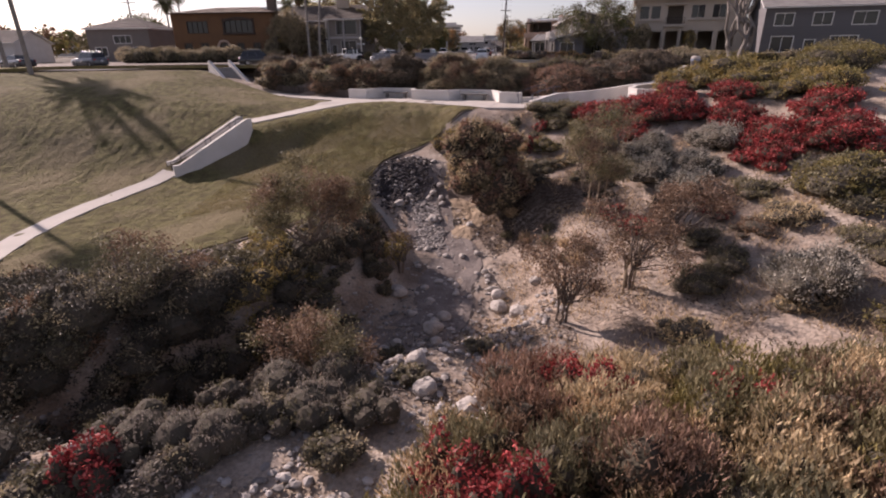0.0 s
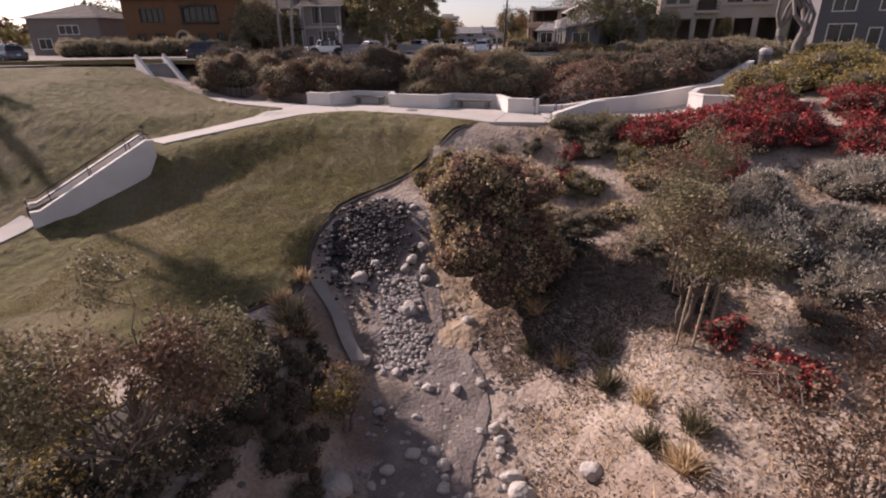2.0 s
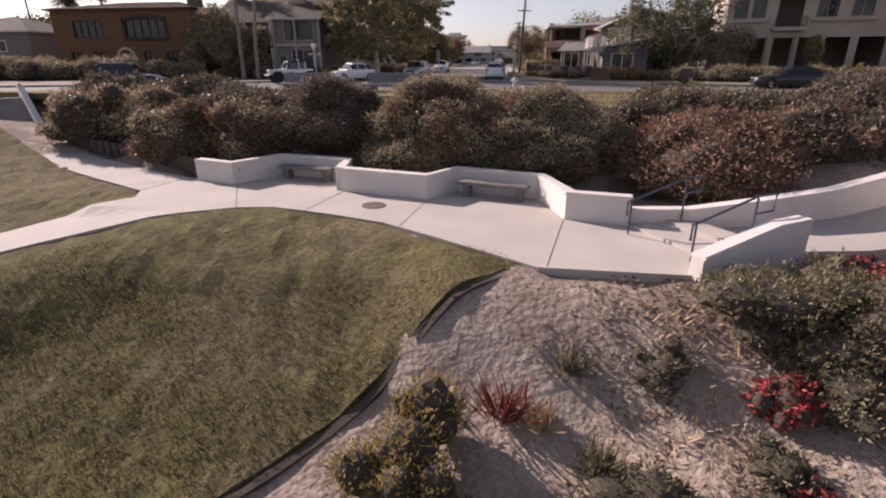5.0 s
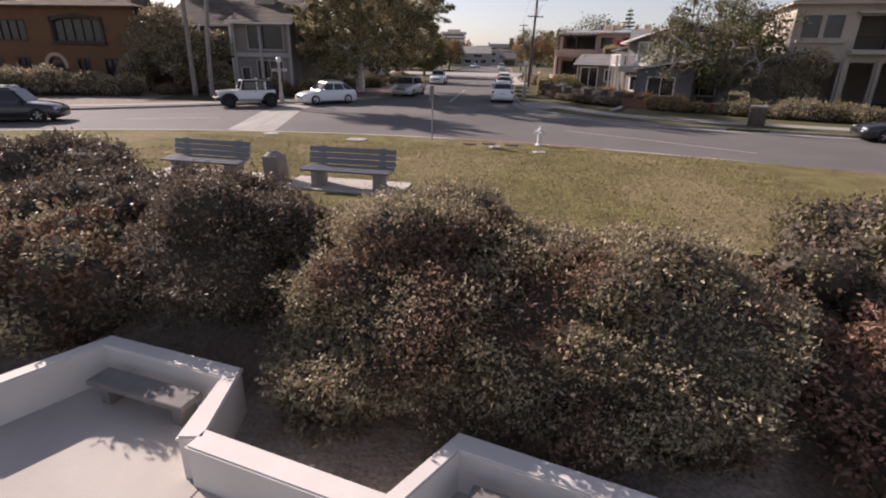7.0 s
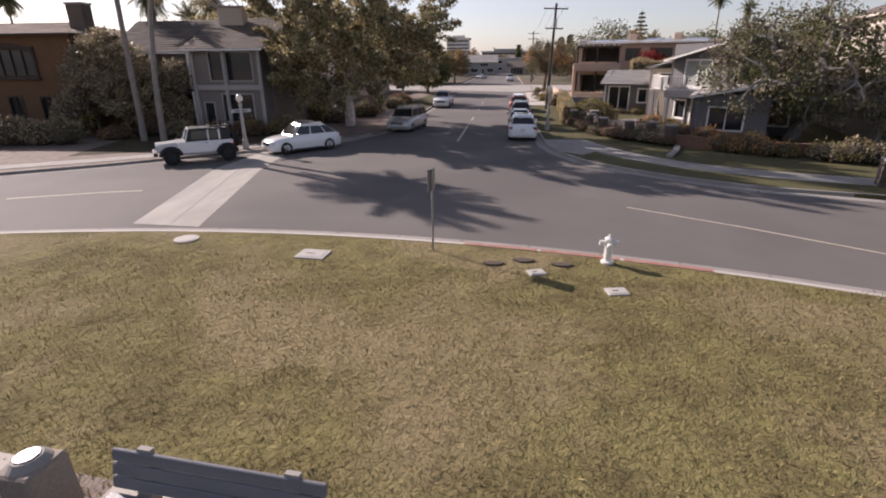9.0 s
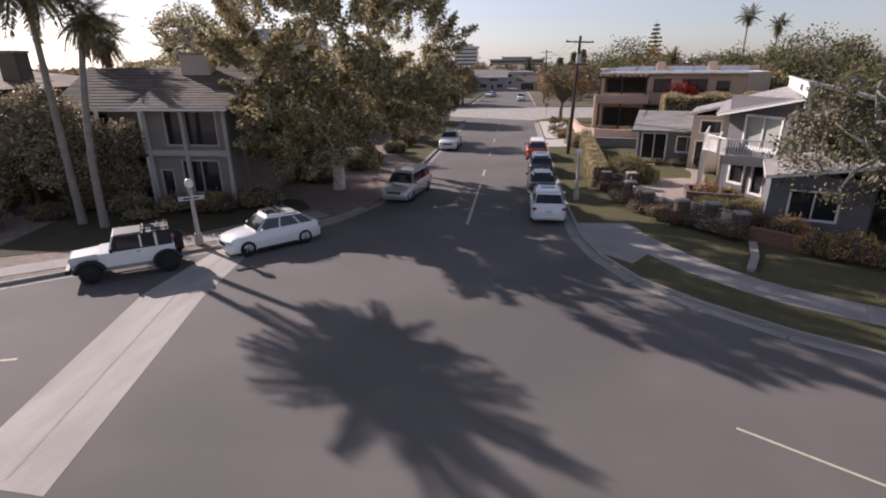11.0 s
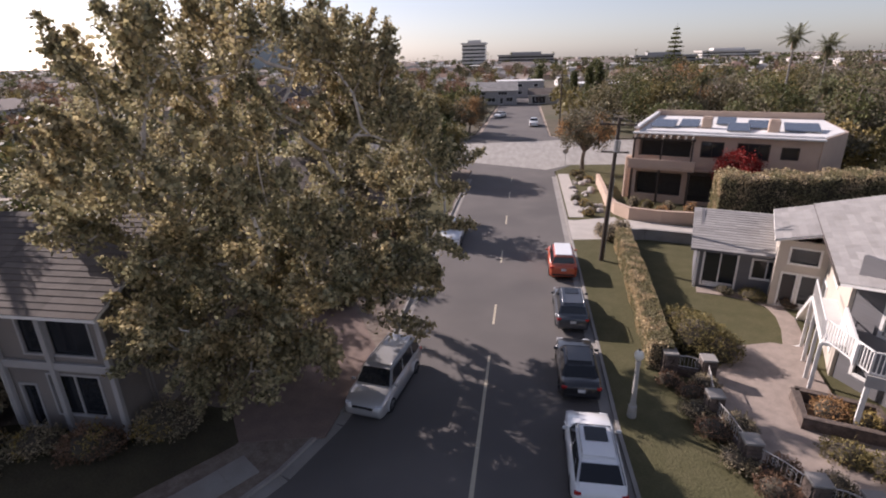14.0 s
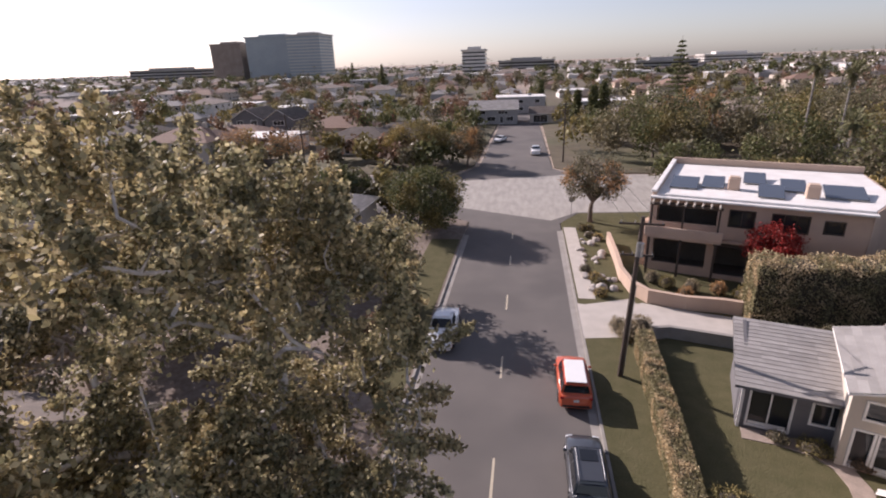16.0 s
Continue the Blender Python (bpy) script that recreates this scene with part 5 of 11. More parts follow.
# ---- houses and garden walls ----
M_ORANGE = mat("ochre_brown_stucco", (0.165, 0.09, 0.045), 0.95, second=(0.125, 0.07, 0.038), scale=0.9, grain=40, grain_amount=0.12, bump=0.3)
M_CREAM = mat("cream_stucco", (0.5, 0.44, 0.37), 0.92, second=(0.43, 0.38, 0.32), scale=0.8, grain=40, grain_amount=0.1, bump=0.2)
M_TAN = mat("tan_pink_stucco", (0.5, 0.37, 0.285), 0.92, second=(0.43, 0.32, 0.25), scale=0.8, grain=40, grain_amount=0.1, bump=0.2)
M_GREYWALL = mat("pale_grey_stucco", (0.36, 0.345, 0.33), 0.92, second=(0.3, 0.285, 0.27), scale=0.8, grain=40, grain_amount=0.1, bump=0.2)
# Grey stucco taken darker, with the grey house's shade in the colour.
M_TAUPE = mat("taupe_shade_grey_stucco", (0.21, 0.185, 0.165), 0.92, second=(0.17, 0.15, 0.135), scale=0.8, grain=40, grain_amount=0.12, bump=0.2)
M_SIDING = mat("blue_grey_siding", (0.138, 0.134, 0.138), 0.8, second=(0.112, 0.108, 0.112), scale=1.0, grain=9, grain_amount=0.12, bump=0.35, stretch=(0.03, 0.03, 1.6))
M_DARKWOOD = mat("dark_brown_timber", (0.055, 0.04, 0.032), 0.8, second=(0.08, 0.06, 0.047), grain_amount=0.2, bump=0.1)
M_SHINGLE = mat("grey_shingle", (0.3, 0.285, 0.27), 0.95, second=(0.24, 0.225, 0.21), scale=1.5, grain=22, grain_amount=0.2, bump=0.2, random_value=0.14)
M_SHINGLE_BROWN = mat("brown_grey_shingle", (0.125, 0.104, 0.088), 0.95, second=(0.09, 0.075, 0.066), scale=1.5, grain=22, grain_amount=0.25, bump=0.2, random_value=0.2)
M_TILE = mat("pale_clay_tile", (0.36, 0.29, 0.23), 0.9, second=(0.28, 0.22, 0.17), scale=1.5, grain=22, grain_amount=0.2, bump=0.2, random_value=0.2)
M_REDTILE = mat("red_clay_tile", (0.24, 0.155, 0.115), 0.9, second=(0.18, 0.12, 0.09), scale=1.5, grain=22, grain_amount=0.2, bump=0.2, random_value=0.2)
M_ROOFWHITE = mat("white_roof_coating", (0.74, 0.72, 0.69), 0.7, second=(0.6, 0.57, 0.54), scale=0.7, grain=15, grain_amount=0.08, bump=0.1)
M_PANEL = glass_mat("solar_cell_glass", (0.07, 0.085, 0.11), 0.12)
M_STONE = mat("stacked_fieldstone", (0.15, 0.115, 0.095), 0.95, second=(0.085, 0.066, 0.056), scale=4, amount=1.0, grain=12, grain_amount=0.35, bump=0.7, bump_scale=9)
M_BRICKRED = mat("brown_red_brick", (0.2, 0.105, 0.075), 0.95, second=(0.15, 0.085, 0.065), scale=5, grain=20, grain_amount=0.3, bump=0.4)
M_PAVE = mat("pinkish_patio_paving", (0.34, 0.275, 0.23), 0.9, second=(0.27, 0.22, 0.185), scale=2.5, amount=0.9, grain=14, grain_amount=0.2, bump=0.2)
M_CURTAINED = glass_mat("curtained_glass", (0.36, 0.37, 0.34), 0.12)
# Dimness indoors is put into this dark colour.
M_ROOM = mat("room_dimness_paint", (0.16, 0.14, 0.12), 0.9, grain_amount=0.1, bump=0)


def facade(house, o, ang, L, z0, z1, openings, material, name="wall", t=0.22, frame_mat=M_WHITE, fw=0.1):
    """A pierced wall from o along ang, seen from its right-hand side; openings are (x0, x1, z0, z1, panes, shape)."""
    m = pose(o[0], o[1], 0, 0, 0, ang)
    xs = sorted({0.0, L} | {q for w in openings for q in w[:2]})
    zs = sorted({z0, z1} | {q for w in openings for q in w[2:4]})
    bm = bmesh.new()
    seen = {}

    def vert(i, k, j):
        if (i, k, j) not in seen:
            seen[(i, k, j)] = bm.verts.new((xs[i], t * k, zs[j]))
        return seen[(i, k, j)]

    def solid(i, j):
        if not (0 <= i < len(xs) - 1 and 0 <= j < len(zs) - 1):
            return False
        a, c = (xs[i] + xs[i + 1]) / 2, (zs[j] + zs[j + 1]) / 2
        return not any(w[0] < a < w[1] and w[2] < c < w[3] for w in openings)

    for i in range(len(xs) - 1):
        for j in range(len(zs) - 1):
            if not solid(i, j):
                continue
            bm.faces.new((vert(i, 0, j), vert(i + 1, 0, j), vert(i + 1, 0, j + 1), vert(i, 0, j + 1)))
            bm.faces.new((vert(i, 1, j + 1), vert(i + 1, 1, j + 1), vert(i + 1, 1, j), vert(i, 1, j)))
            for di, dj, q in ((-1, 0, ((i, j), (i, j + 1))), (1, 0, ((i + 1, j), (i + 1, j + 1))), (0, -1, ((i, j), (i + 1, j))), (0, 1, ((i, j + 1), (i + 1, j + 1)))):
                if not solid(i + di, j + dj):
                    (a, c), (d, e) = q
                    bm.faces.new((vert(a, 0, c), vert(d, 0, e), vert(d, 1, e), vert(a, 1, c)))
    for w in openings:
        if w[5] == "arch":
            cx, r = (w[0] + w[1]) / 2, (w[1] - w[0]) / 2
            for s in (-1, 1):
                prof = [(cx + s * r, w[3])] + [(cx + s * r * math.cos(q), w[3] - r + r * math.sin(q)) for q in [i * math.pi / 12 for i in range(7)]]
                f = [bm.verts.new((x, 0.0, z)) for x, z in prof]
                g = [bm.verts.new((x, t, z)) for x, z in prof]
                bm.faces.new(f)
                bm.faces.new(g[::-1])
                for i in range(len(prof)):
                    bm.faces.new((f[i], g[i], g[(i + 1) % len(prof)], f[(i + 1) % len(prof)]))
    bmesh.ops.recalc_face_normals(bm, faces=bm.faces[:])
    wl = part(name, bm, material, house)
    wl.matrix_local = m
    for x0, x1, za, zb, n, shape in openings:
        if shape == "open":
            continue
        door = shape in ("door", "curtain")
        fb = bmesh.new()
        y, dp = 0.06, 0.12
        prd = 0.0 if shape == "arch" else fw * 0.5
        if shape != "bare":
            for cx_, cz_, sx_, sz_ in ((x0 + fw / 2 - prd, (za + zb) / 2, fw, zb - za + 2 * prd), (x1 - fw / 2 + prd, (za + zb) / 2, fw, zb - za + 2 * prd)):
                add_box(fb, (cx_, y - 0.045, cz_), (sx_, dp, sz_ - 0.004), bevel=0.008)
            for cz_ in (za + fw / 2 - prd, zb - fw / 2 + prd):
                add_box(fb, ((x0 + x1) / 2, y - 0.045, cz_), (x1 - x0 - 2 * fw + 2 * prd, dp - 0.01, fw), bevel=0.008)
        if door:
            add_box(fb, ((x0 + x1) / 2, y + 0.02, za + 0.14), (x1 - x0 - 2 * fw, 0.05, 0.16))
        for k in range(1, n):
            add_box(fb, (x0 + (x1 - x0) * k / n, y, (za + zb) / 2), (fw * 0.6, 0.07, zb - za - fw))
        if shape == "bare":
            add_box(fb, ((x0 + x1) / 2, y, za + 0.03), (x1 - x0, 0.08, 0.06))
        win = part("door" if door else "window", fb, frame_mat, wl, "")
        for k in range(n):
            a, b = x0 + (x1 - x0) * k / n, x0 + (x1 - x0) * (k + 1) / n
            part("pane", box(((a + b) / 2, 0.13, (za + zb) / 2), (b - a - 0.05, 0.02, zb - za - 0.05)), M_CURTAINED if shape == "curtain" else M_GLASS, win)
    return wl


def roof_slope(bm, p0, p1, q0, q1, course=0.34, piece=1.1, lift=0.035):
    """Overlapping shingle courses from the eave p0-p1 up to q0-q1."""
    p0, p1, q0, q1 = map(Vector, (p0, p1, q0, q1))
    n = max(2, int(((q0 + q1) / 2 - (p0 + p1) / 2).length / course))
    nrm = (p1 - p0).cross((q0 + q1) / 2 - p0).normalized()
    if nrm.z < 0:
        nrm = -nrm
    for i in range(n):
        t0, t1 = i / n, min(1.0, (i + 1.25) / n)
        a0, a1, b0, b1 = p0.lerp(q0, t0), p1.lerp(q1, t0), p0.lerp(q0, t1), p1.lerp(q1, t1)
        k = max(1, int((a1 - a0).length / piece))
        for j in range(k):
            u0, u1 = j / k, (j + 1) / k
            c = [a0.lerp(a1, u0), a0.lerp(a1, u1), b0.lerp(b1, u1), b0.lerp(b1, u0)]
            up = [c[0] + nrm * lift, c[1] + nrm * lift, c[2] + nrm * 0.004, c[3] + nrm * 0.004]
            v = [bm.verts.new(x) for x in up] + [bm.verts.new(c[0]), bm.verts.new(c[1])]
            bm.faces.new(v[:4])
            bm.faces.new((v[4], v[5], v[1], v[0]))


def roof_deck(bm, corners, t=0.14):
    """The solid board under a roof slope."""
    a = [bm.verts.new(Vector(c) - Vector((0, 0, 0.01))) for c in corners]
    b = [bm.verts.new(Vector(c) - Vector((0, 0, t))) for c in corners]
    n = len(a)
    bm.faces.new(a)
    bm.faces.new(b[::-1])
    for i in range(n):
        bm.faces.new((a[i], b[i], b[(i + 1) % n], a[(i + 1) % n]))


def roof(house, slopes, material, fascia=M_WHITE, course=0.34, extra=()):
    bm, dk = bmesh.new(), bmesh.new()
    for p0, p1, q0, q1 in slopes:
        roof_slope(bm, p0, p1, q0, q1, course)
        roof_deck(dk, (p0, p1, q1, q0) if (Vector(q0) - Vector(q1)).length > 0.01 else (p0, p1, q0))
    rf = part("roof_board", dk, fascia, house)
    tagged(part("roof_shingles", bm, material, rf), kind="stuff")
    return rf


def gable(house, o, ang, L, z0, zr, material, t=0.22):
    """A triangular gable wall on top of a wall."""
    m = pose(o[0], o[1], 0, 0, 0, ang)
    bm = bmesh.new()
    f = [bm.verts.new(v) for v in ((0, 0, z0), (L, 0, z0), (L / 2, 0, zr))]
    g = [bm.verts.new(v) for v in ((0, t, z0), (L, t, z0), (L / 2, t, zr))]
    bm.faces.new(f)
    bm.faces.new(g[::-1])
    for i in range(3):
        bm.faces.new((f[i], g[i], g[(i + 1) % 3], f[(i + 1) % 3]))
    bmesh.ops.recalc_face_normals(bm, faces=bm.faces[:])
    ob = part("gable_wall", bm, material, house)
    ob.matrix_local = m
    return ob


def chimney(house, x, y, z0, z1, w, d, material):
    c = part("chimney", box((x, y, (z0 + z1) / 2), (w, d, z1 - z0), bevel=0.03), material, house)
    part("chimney_cap", box((x, y, z1 + 0.05), (w + 0.16, d + 0.16, 0.14), bevel=0.02), M_CONC_OLD, c)


def railing(house, a, b, z0, h, material, step=0.14, r=0.02, name="railing"):
    """Top rail, bottom rail and balusters between two plan points."""
    a, b = Vector(a), Vector(b)
    L = (b - a).length
    ang = math.degrees(math.atan2((b - a).y, (b - a).x))
    c = (a + b) / 2
    bm = box((c.x, c.y, z0 + h), (L, 0.07, 0.06), ang, 0.012)
    add_box(bm, (c.x, c.y, z0 + 0.1), (L, 0.05, 0.05), ang)
    top = part(name, bm, material, house)
    n = int(L / step)
    for i in range(n + 1):
        p = a.lerp(b, i / n)
        part("baluster", box((p.x, p.y, z0 + h / 2 + 0.03), (r * 2, r * 2, h - 0.1), ang), material, top)
    return top


def shell(house, poly, z0, z1, material, name="wall"):
    """Plain closing walls behind a facade, round a plan outline that stays open on its first edge."""
    n = len(poly)
    for i in range(1, n):
        a, b = Vector(poly[i]), Vector(poly[(i + 1) % n])
        c, d = (a + b) / 2, (b - a)
        part(name, box((c.x, c.y, (z0 + z1) / 2), (d.length - 0.01, 0.2, z1 - z0), math.degrees(math.atan2(d.y, d.x))), material, house)


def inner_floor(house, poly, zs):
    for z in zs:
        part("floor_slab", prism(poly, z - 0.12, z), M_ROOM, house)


def spanish_house():
    h = empty("spanish_house", pose(-44.5, 90.0, 0))
    facade(h, (0, 0), 0, 16.5, 0, 7.2, [(8.6, 13.2, 4.3, 6.15, 5, "rect"), (2.4, 5.8, 4.3, 6.0, 4, "rect"), (7.4, 8.9, 0.2, 2.9, 1, "arch"), (10.2, 11.5, 1.0, 2.9, 2, "arch"), (12.9, 14.2, 1.0, 2.9, 2, "arch"), (1.4, 2.8, 1.0, 2.9, 2, "arch"), (4.2, 5.6, 1.0, 2.9, 2, "arch")], M_ORANGE, frame_mat=M_DARKWOOD)
    shell(h, [(0, 0), (16.5, 0.1), (16.5, 12), (0, 12)], 0, 7.2, M_ORANGE)
    inner_floor(h, [(0.3, 0.3), (16.2, 0.3), (16.2, 11.7), (0.3, 11.7)], (0.2, 3.6))
    # the moulded surround of the broad window
    bm = bmesh.new()
    for x in (8.45, 13.35):
        add_box(bm, (x, -0.06, 5.2), (0.24, 0.2, 2.3), bevel=0.03)
    for i in range(9):
        t = (i - 4) / 4
        add_box(bm, (10.9 + t * 2.2, -0.06, 6.42 - 0.34 * t * t), (0.62, 0.2, 0.3), ry=math.degrees(math.atan(0.31 * t)), bevel=0.02)
    add_box(bm, (10.9, -0.1, 4.14), (5.3, 0.3, 0.18), bevel=0.03)
    part("window_surround", bm, M_DARKWOOD, h, "dark brown moulded window surround")
    for i in range(13):
        q = math.pi * i / 12
        part("arch_stone", box((8.15 + 1.02 * math.cos(q), -0.05, 2.15 + 1.02 * math.sin(q)), (0.28, 0.16, 0.3), ry=90 - math.degrees(q), bevel=0.02), M_TAN, h)
    roof(h, [((-0.5, -0.5, 7.2), (17.0, -0.5, 7.2), (5, 6, 8.35), (11.5, 6, 8.35)), ((17.0, -0.5, 7.2), (17.0, 12.5, 7.2), (11.5, 6, 8.35), (11.5, 6, 8.35)), ((-0.5, 12.5, 7.2), (-0.5, -0.5, 7.2), (5, 6, 8.35), (5, 6, 8.35)), ((17.0, 12.5, 7.2), (-0.5, 12.5, 7.2), (11.5, 6, 8.35), (5, 6, 8.35))], M_TILE, M_DARKWOOD)
    chimney(h, 15.6, 2.6, 7.0, 9.3, 1.3, 1.0, M_SHINGLE_BROWN)
    wing = part("side_wing", box((18.6, 5.0, 1.7), (4.0, 6.0, 3.4)), M_ORANGE, h)
    part("wing_roof", box((18.7, 5.0, 3.5), (4.4, 6.6, 0.2), bevel=0.03), M_TILE, wing)
    tagged(h, "ochre-brown stucco house with arched openings and low tiled roof", "house")


def grey_house():
    h = empty("grey_house", pose(-26.0, 92.7, 0))
    facade(h, (0, 0), 0, 11.6, 0, 6.3, [(1.2, 2.6, 3.9, 5.6, 2, "rect"), (3.4, 5.6, 0.3, 2.8, 2, "rect"), (0.8, 2.0, 1.0, 2.6, 1, "rect")], M_TAUPE, frame_mat=M_DARKWOOD)
    facade(h, (6.4, -1.5), 0, 5.1, 0, 6.3, [(1.2, 2.3, 3.9, 5.9, 1, "rect"), (2.5, 4.5, 3.9, 5.9, 1, "rect"), (1.9, 4.3, 1.0, 3.0, 2, "rect"), (0.4, 1.2, 0.2, 2.4, 1, "rect")], M_TAUPE, frame_mat=M_GREYWALL)
    for x in (6.52, 11.38):
        part("side_wall", box((x, -0.64, 3.15), (0.22, 1.26, 6.3)), M_TAUPE, h)
    for x in (6.4, 11.5, 8.82):
        part("pilaster", box((x, -1.62, 3.15), (0.24, 0.2, 6.26), bevel=0.02), M_GREYWALL, h, "pale timber pilaster")
    part("band_course", box((8.95, -1.6, 3.45), (4.86, 0.16, 0.36), bevel=0.02), M_GREYWALL, h, "pale timber band between storeys")
    shell(h, [(0, 0), (11.6, 0.1), (11.6, 7), (0, 7)], 0, 6.3, M_TAUPE)
    inner_floor(h, [(0.3, 0.3), (11.3, 0.3), (11.3, 6.7), (0.3, 6.7)], (0.15, 3.3))
    gable(h, (0.02, 7), -90, 7, 6.3, 8.2, M_TAUPE)
    gable(h, (11.58, 0), 90, 7, 6.3, 8.2, M_TAUPE)
    roof(h, [((-0.9, -0.8, 5.95), (6.2, -0.8, 5.95), (-0.9, 3.5, 8.35), (6.2, 3.5, 8.35)), ((12.1, 7.8, 5.95), (-0.9, 7.8, 5.95), (12.1, 3.5, 8.35), (-0.9, 3.5, 8.35)), ((6.0, -2.3, 6.1), (12.1, -2.3, 6.1), (6.0, 3.5, 8.42), (12.1, 3.5, 8.42))], M_SHINGLE_BROWN)
    chimney(h, 7.9, 2.4, 7.2, 9.1, 2.0, 0.8, M_CREAM)
    d = part("balcony_floor", box((3.1, -0.75, 3.25), (6.2, 1.5, 0.2), bevel=0.02), M_DARKWOOD, h)
    for x in (0.1, 3.1, 6.0):
        part("post", box((x, -1.4, 2.95), (0.16, 0.16, 5.9)), M_WHITE, d)
    railing(h, (0.1, -1.42), (6.1, -1.42), 3.35, 0.95, M_DARKWOOD, 0.18)
    tagged(h, "grey two-storey house with white pilasters and shingle roof", "house")


def deck_house():
    """The grey siding house with the white balcony and its garden room."""
    h = empty("deck_house", pose(16.2, 99.5, 0, 0, 0, -21.7))
    # door wall set at an angle, left wall and right-hand front
    a = math.degrees(math.atan2(-3.4, 3.5))
    facade(h, (0.1, -0.15), a, 4.9, 0, 6.3, [(1.45, 4.05, 3.1, 5.15, 2, "curtain"), (0.8, 2.0, 0.8, 2.2, 1, "rect"), (2.6, 4.3, 0.4, 2.5, 2, "rect")], M_SIDING, fw=0.15)
    facade(h, (3.9, -3.8), 0, 5.1, 0, 5.9, [(0.6, 2.3, 3.4, 4.8, 1, "rect"), (2.6, 4.4, 3.4, 4.8, 1, "rect"), (0.7, 4.4, 0.8, 2.4, 3, "rect"), (0.6, 1.9, 5.0, 5.85, 1, "rect")], M_SIDING, fw=0.13)
    part("front_gable", prism([(3.9, -3.8), (9.0, -3.8), (9.0, -3.58), (3.9, -3.58)], 5.9, lambda x, y: 7.1 - 0.23 * (x - 3.9)), M_SIDING, h)
    facade(h, (0.0, 13.0), -90, 13.2, 0, 5.2, [(1.0, 3.4, 3.2, 4.6, 2, "rect"), (4.0, 5.6, 3.9, 4.8, 2, "rect"), (6.2, 7.6, 0.3, 2.4, 2, "door"), (8.6, 10.2, 3.5, 4.7, 1, "rect"), (10.6, 12.2, 0.9, 2.3, 2, "rect")], M_CREAM, fw=0.13)
    shell(h, [(3.9, -3.8), (9, -3.7), (9, 13), (0, 13)], 0, 5.2, M_SIDING)
    inner_floor(h, [(0.4, 0.3), (4.0, -3.4), (8.8, -3.4), (8.8, 12.7), (0.4, 12.7)], (0.2, 3.05))
    part("corner_board", box((3.92, -3.9, 3.55), (0.3, 0.3, 7.1), bevel=0.02), M_WHITE, h, "white corner board")
    rf = roof(h, [((-0.6, 13.4, 5.15), (-0.6, -1.0, 5.15), (3.8, 13.4, 6.4), (3.8, -4.2, 6.4))], M_SHINGLE)
    roof(h, [((9.6, -4.3, 5.75), (9.6, 13.4, 5.75), (3.7, -4.3, 7.25), (3.7, 13.4, 7.25))], M_SHINGLE)
    cl = part("clerestory", box((3.86, 4.55, 6.78), (0.16, 17.5, 0.74)), M_WHITE, h, "white clerestory board along the ridge")
    for i in range(6):
        part("vent", box((3.77, -0.6 + 0.34 * i, 6.8), (0.03, 0.14, 0.36)), M_SIDING, cl)
    part("gutter", box((-0.62, 6.2, 5.08), (0.12, 14.4, 0.12), bevel=0.02), M_DARKWOOD, h)
    # balcony and white deck at the side
    bf = part("balcony_floor", prism([(-0.05, -0.3), (0.3, -4.9), (3.5, -5.1), (3.75, -3.7), (0.2, -0.35)], 2.85, 3.05), M_SIDING, h, "grey balcony floor")
    part("fascia", prism([(0.24, -5.0), (3.6, -5.2), (3.6, -5.12), (0.3, -4.92)], 2.6, 3.1), M_GREYWALL, h)
    railing(h, (0.35, -4.85), (3.5, -5.05), 3.05, 1.0, M_WHITE, 0.15)
    railing(h, (-0.9, -2.7), (0.3, -4.85), 3.05, 1.0, M_WHITE, 0.15)
    part("side_deck", box((-0.5, -0.4, 3.02), (1.1, 5.0, 0.16), bevel=0.02), M_WHITE, h, "white side deck")
    part("solid_rail", box((-0.12, -2.6, 3.55), (0.1, 3.6, 0.95)), M_WHITE, h, "white boarded rail")
    railing(h, (-1.02, 2.0), (-1.02, -2.75), 3.1, 0.95, M_WHITE, 0.3)
    for y in (2.0, 0.4, -1.2, -2.7):
        part("post", box((-1.0, y, 1.5), (0.14, 0.14, 2.95)), M_WHITE, h)
        part("brace", tube([(-1.0, y, 0.3), (-1.5, y + 0.05, 0.05)], 0.05, 6), M_WHITE, h)
    for y in (-4.8, -5.0):
        part("post", box((0.4 + (y + 4.8) * -15, y, 1.45), (0.16, 0.16, 2.85)), M_WHITE, h)
    st = part("stair_stringer", prism([(-1.05, 2.1), (-0.05, 2.1), (-0.05, 5.6), (-1.05, 5.6)], lambda x, y: 2.9 - (y - 2.1) * 0.8, lambda x, y: 3.05 - (y - 2.1) * 0.8), M_WHITE, h, "white stair flight")
    for i in range(14):
        part("step", box((-0.55, 2.25 + 0.24 * i, 2.98 - 0.192 * i), (1.05, 0.27, 0.05)), M_WHITE, st)
    # lower lean-to
    facade(h, (2.7, -9.9), 0, 4.0, 0, 3.1, [(0.8, 2.8, 1.0, 2.4, 2, "rect")], M_SIDING)
    facade(h, (2.7, -5.5), -90, 4.4, 0, 3.1, [(1.2, 2.8, 0.9, 2.3, 2, "rect")], M_WHITE)
    shell(h, [(2.7, -9.9), (6.7, -9.8), (6.7, -4.0), (2.7, -4.0)], 0, 3.1, M_SIDING, "lean_to_wall")
    roof(h, [((2.3, -4.0, 3.05), (2.3, -10.3, 3.05), (7.2, -4.0, 3.95), (7.2, -10.3, 3.95))], M_SHINGLE)
    # back wing reaching toward the garden room
    facade(h, (-2.4, 6.9), 0, 2.4, 0, 4.4, [(0.3, 1.1, 0.3, 2.4, 1, "door"), (1.25, 2.1, 0.3, 2.4, 1, "door"), (0.5, 2.0, 3.0, 4.0, 1, "rect")], M_CREAM, fw=0.12)
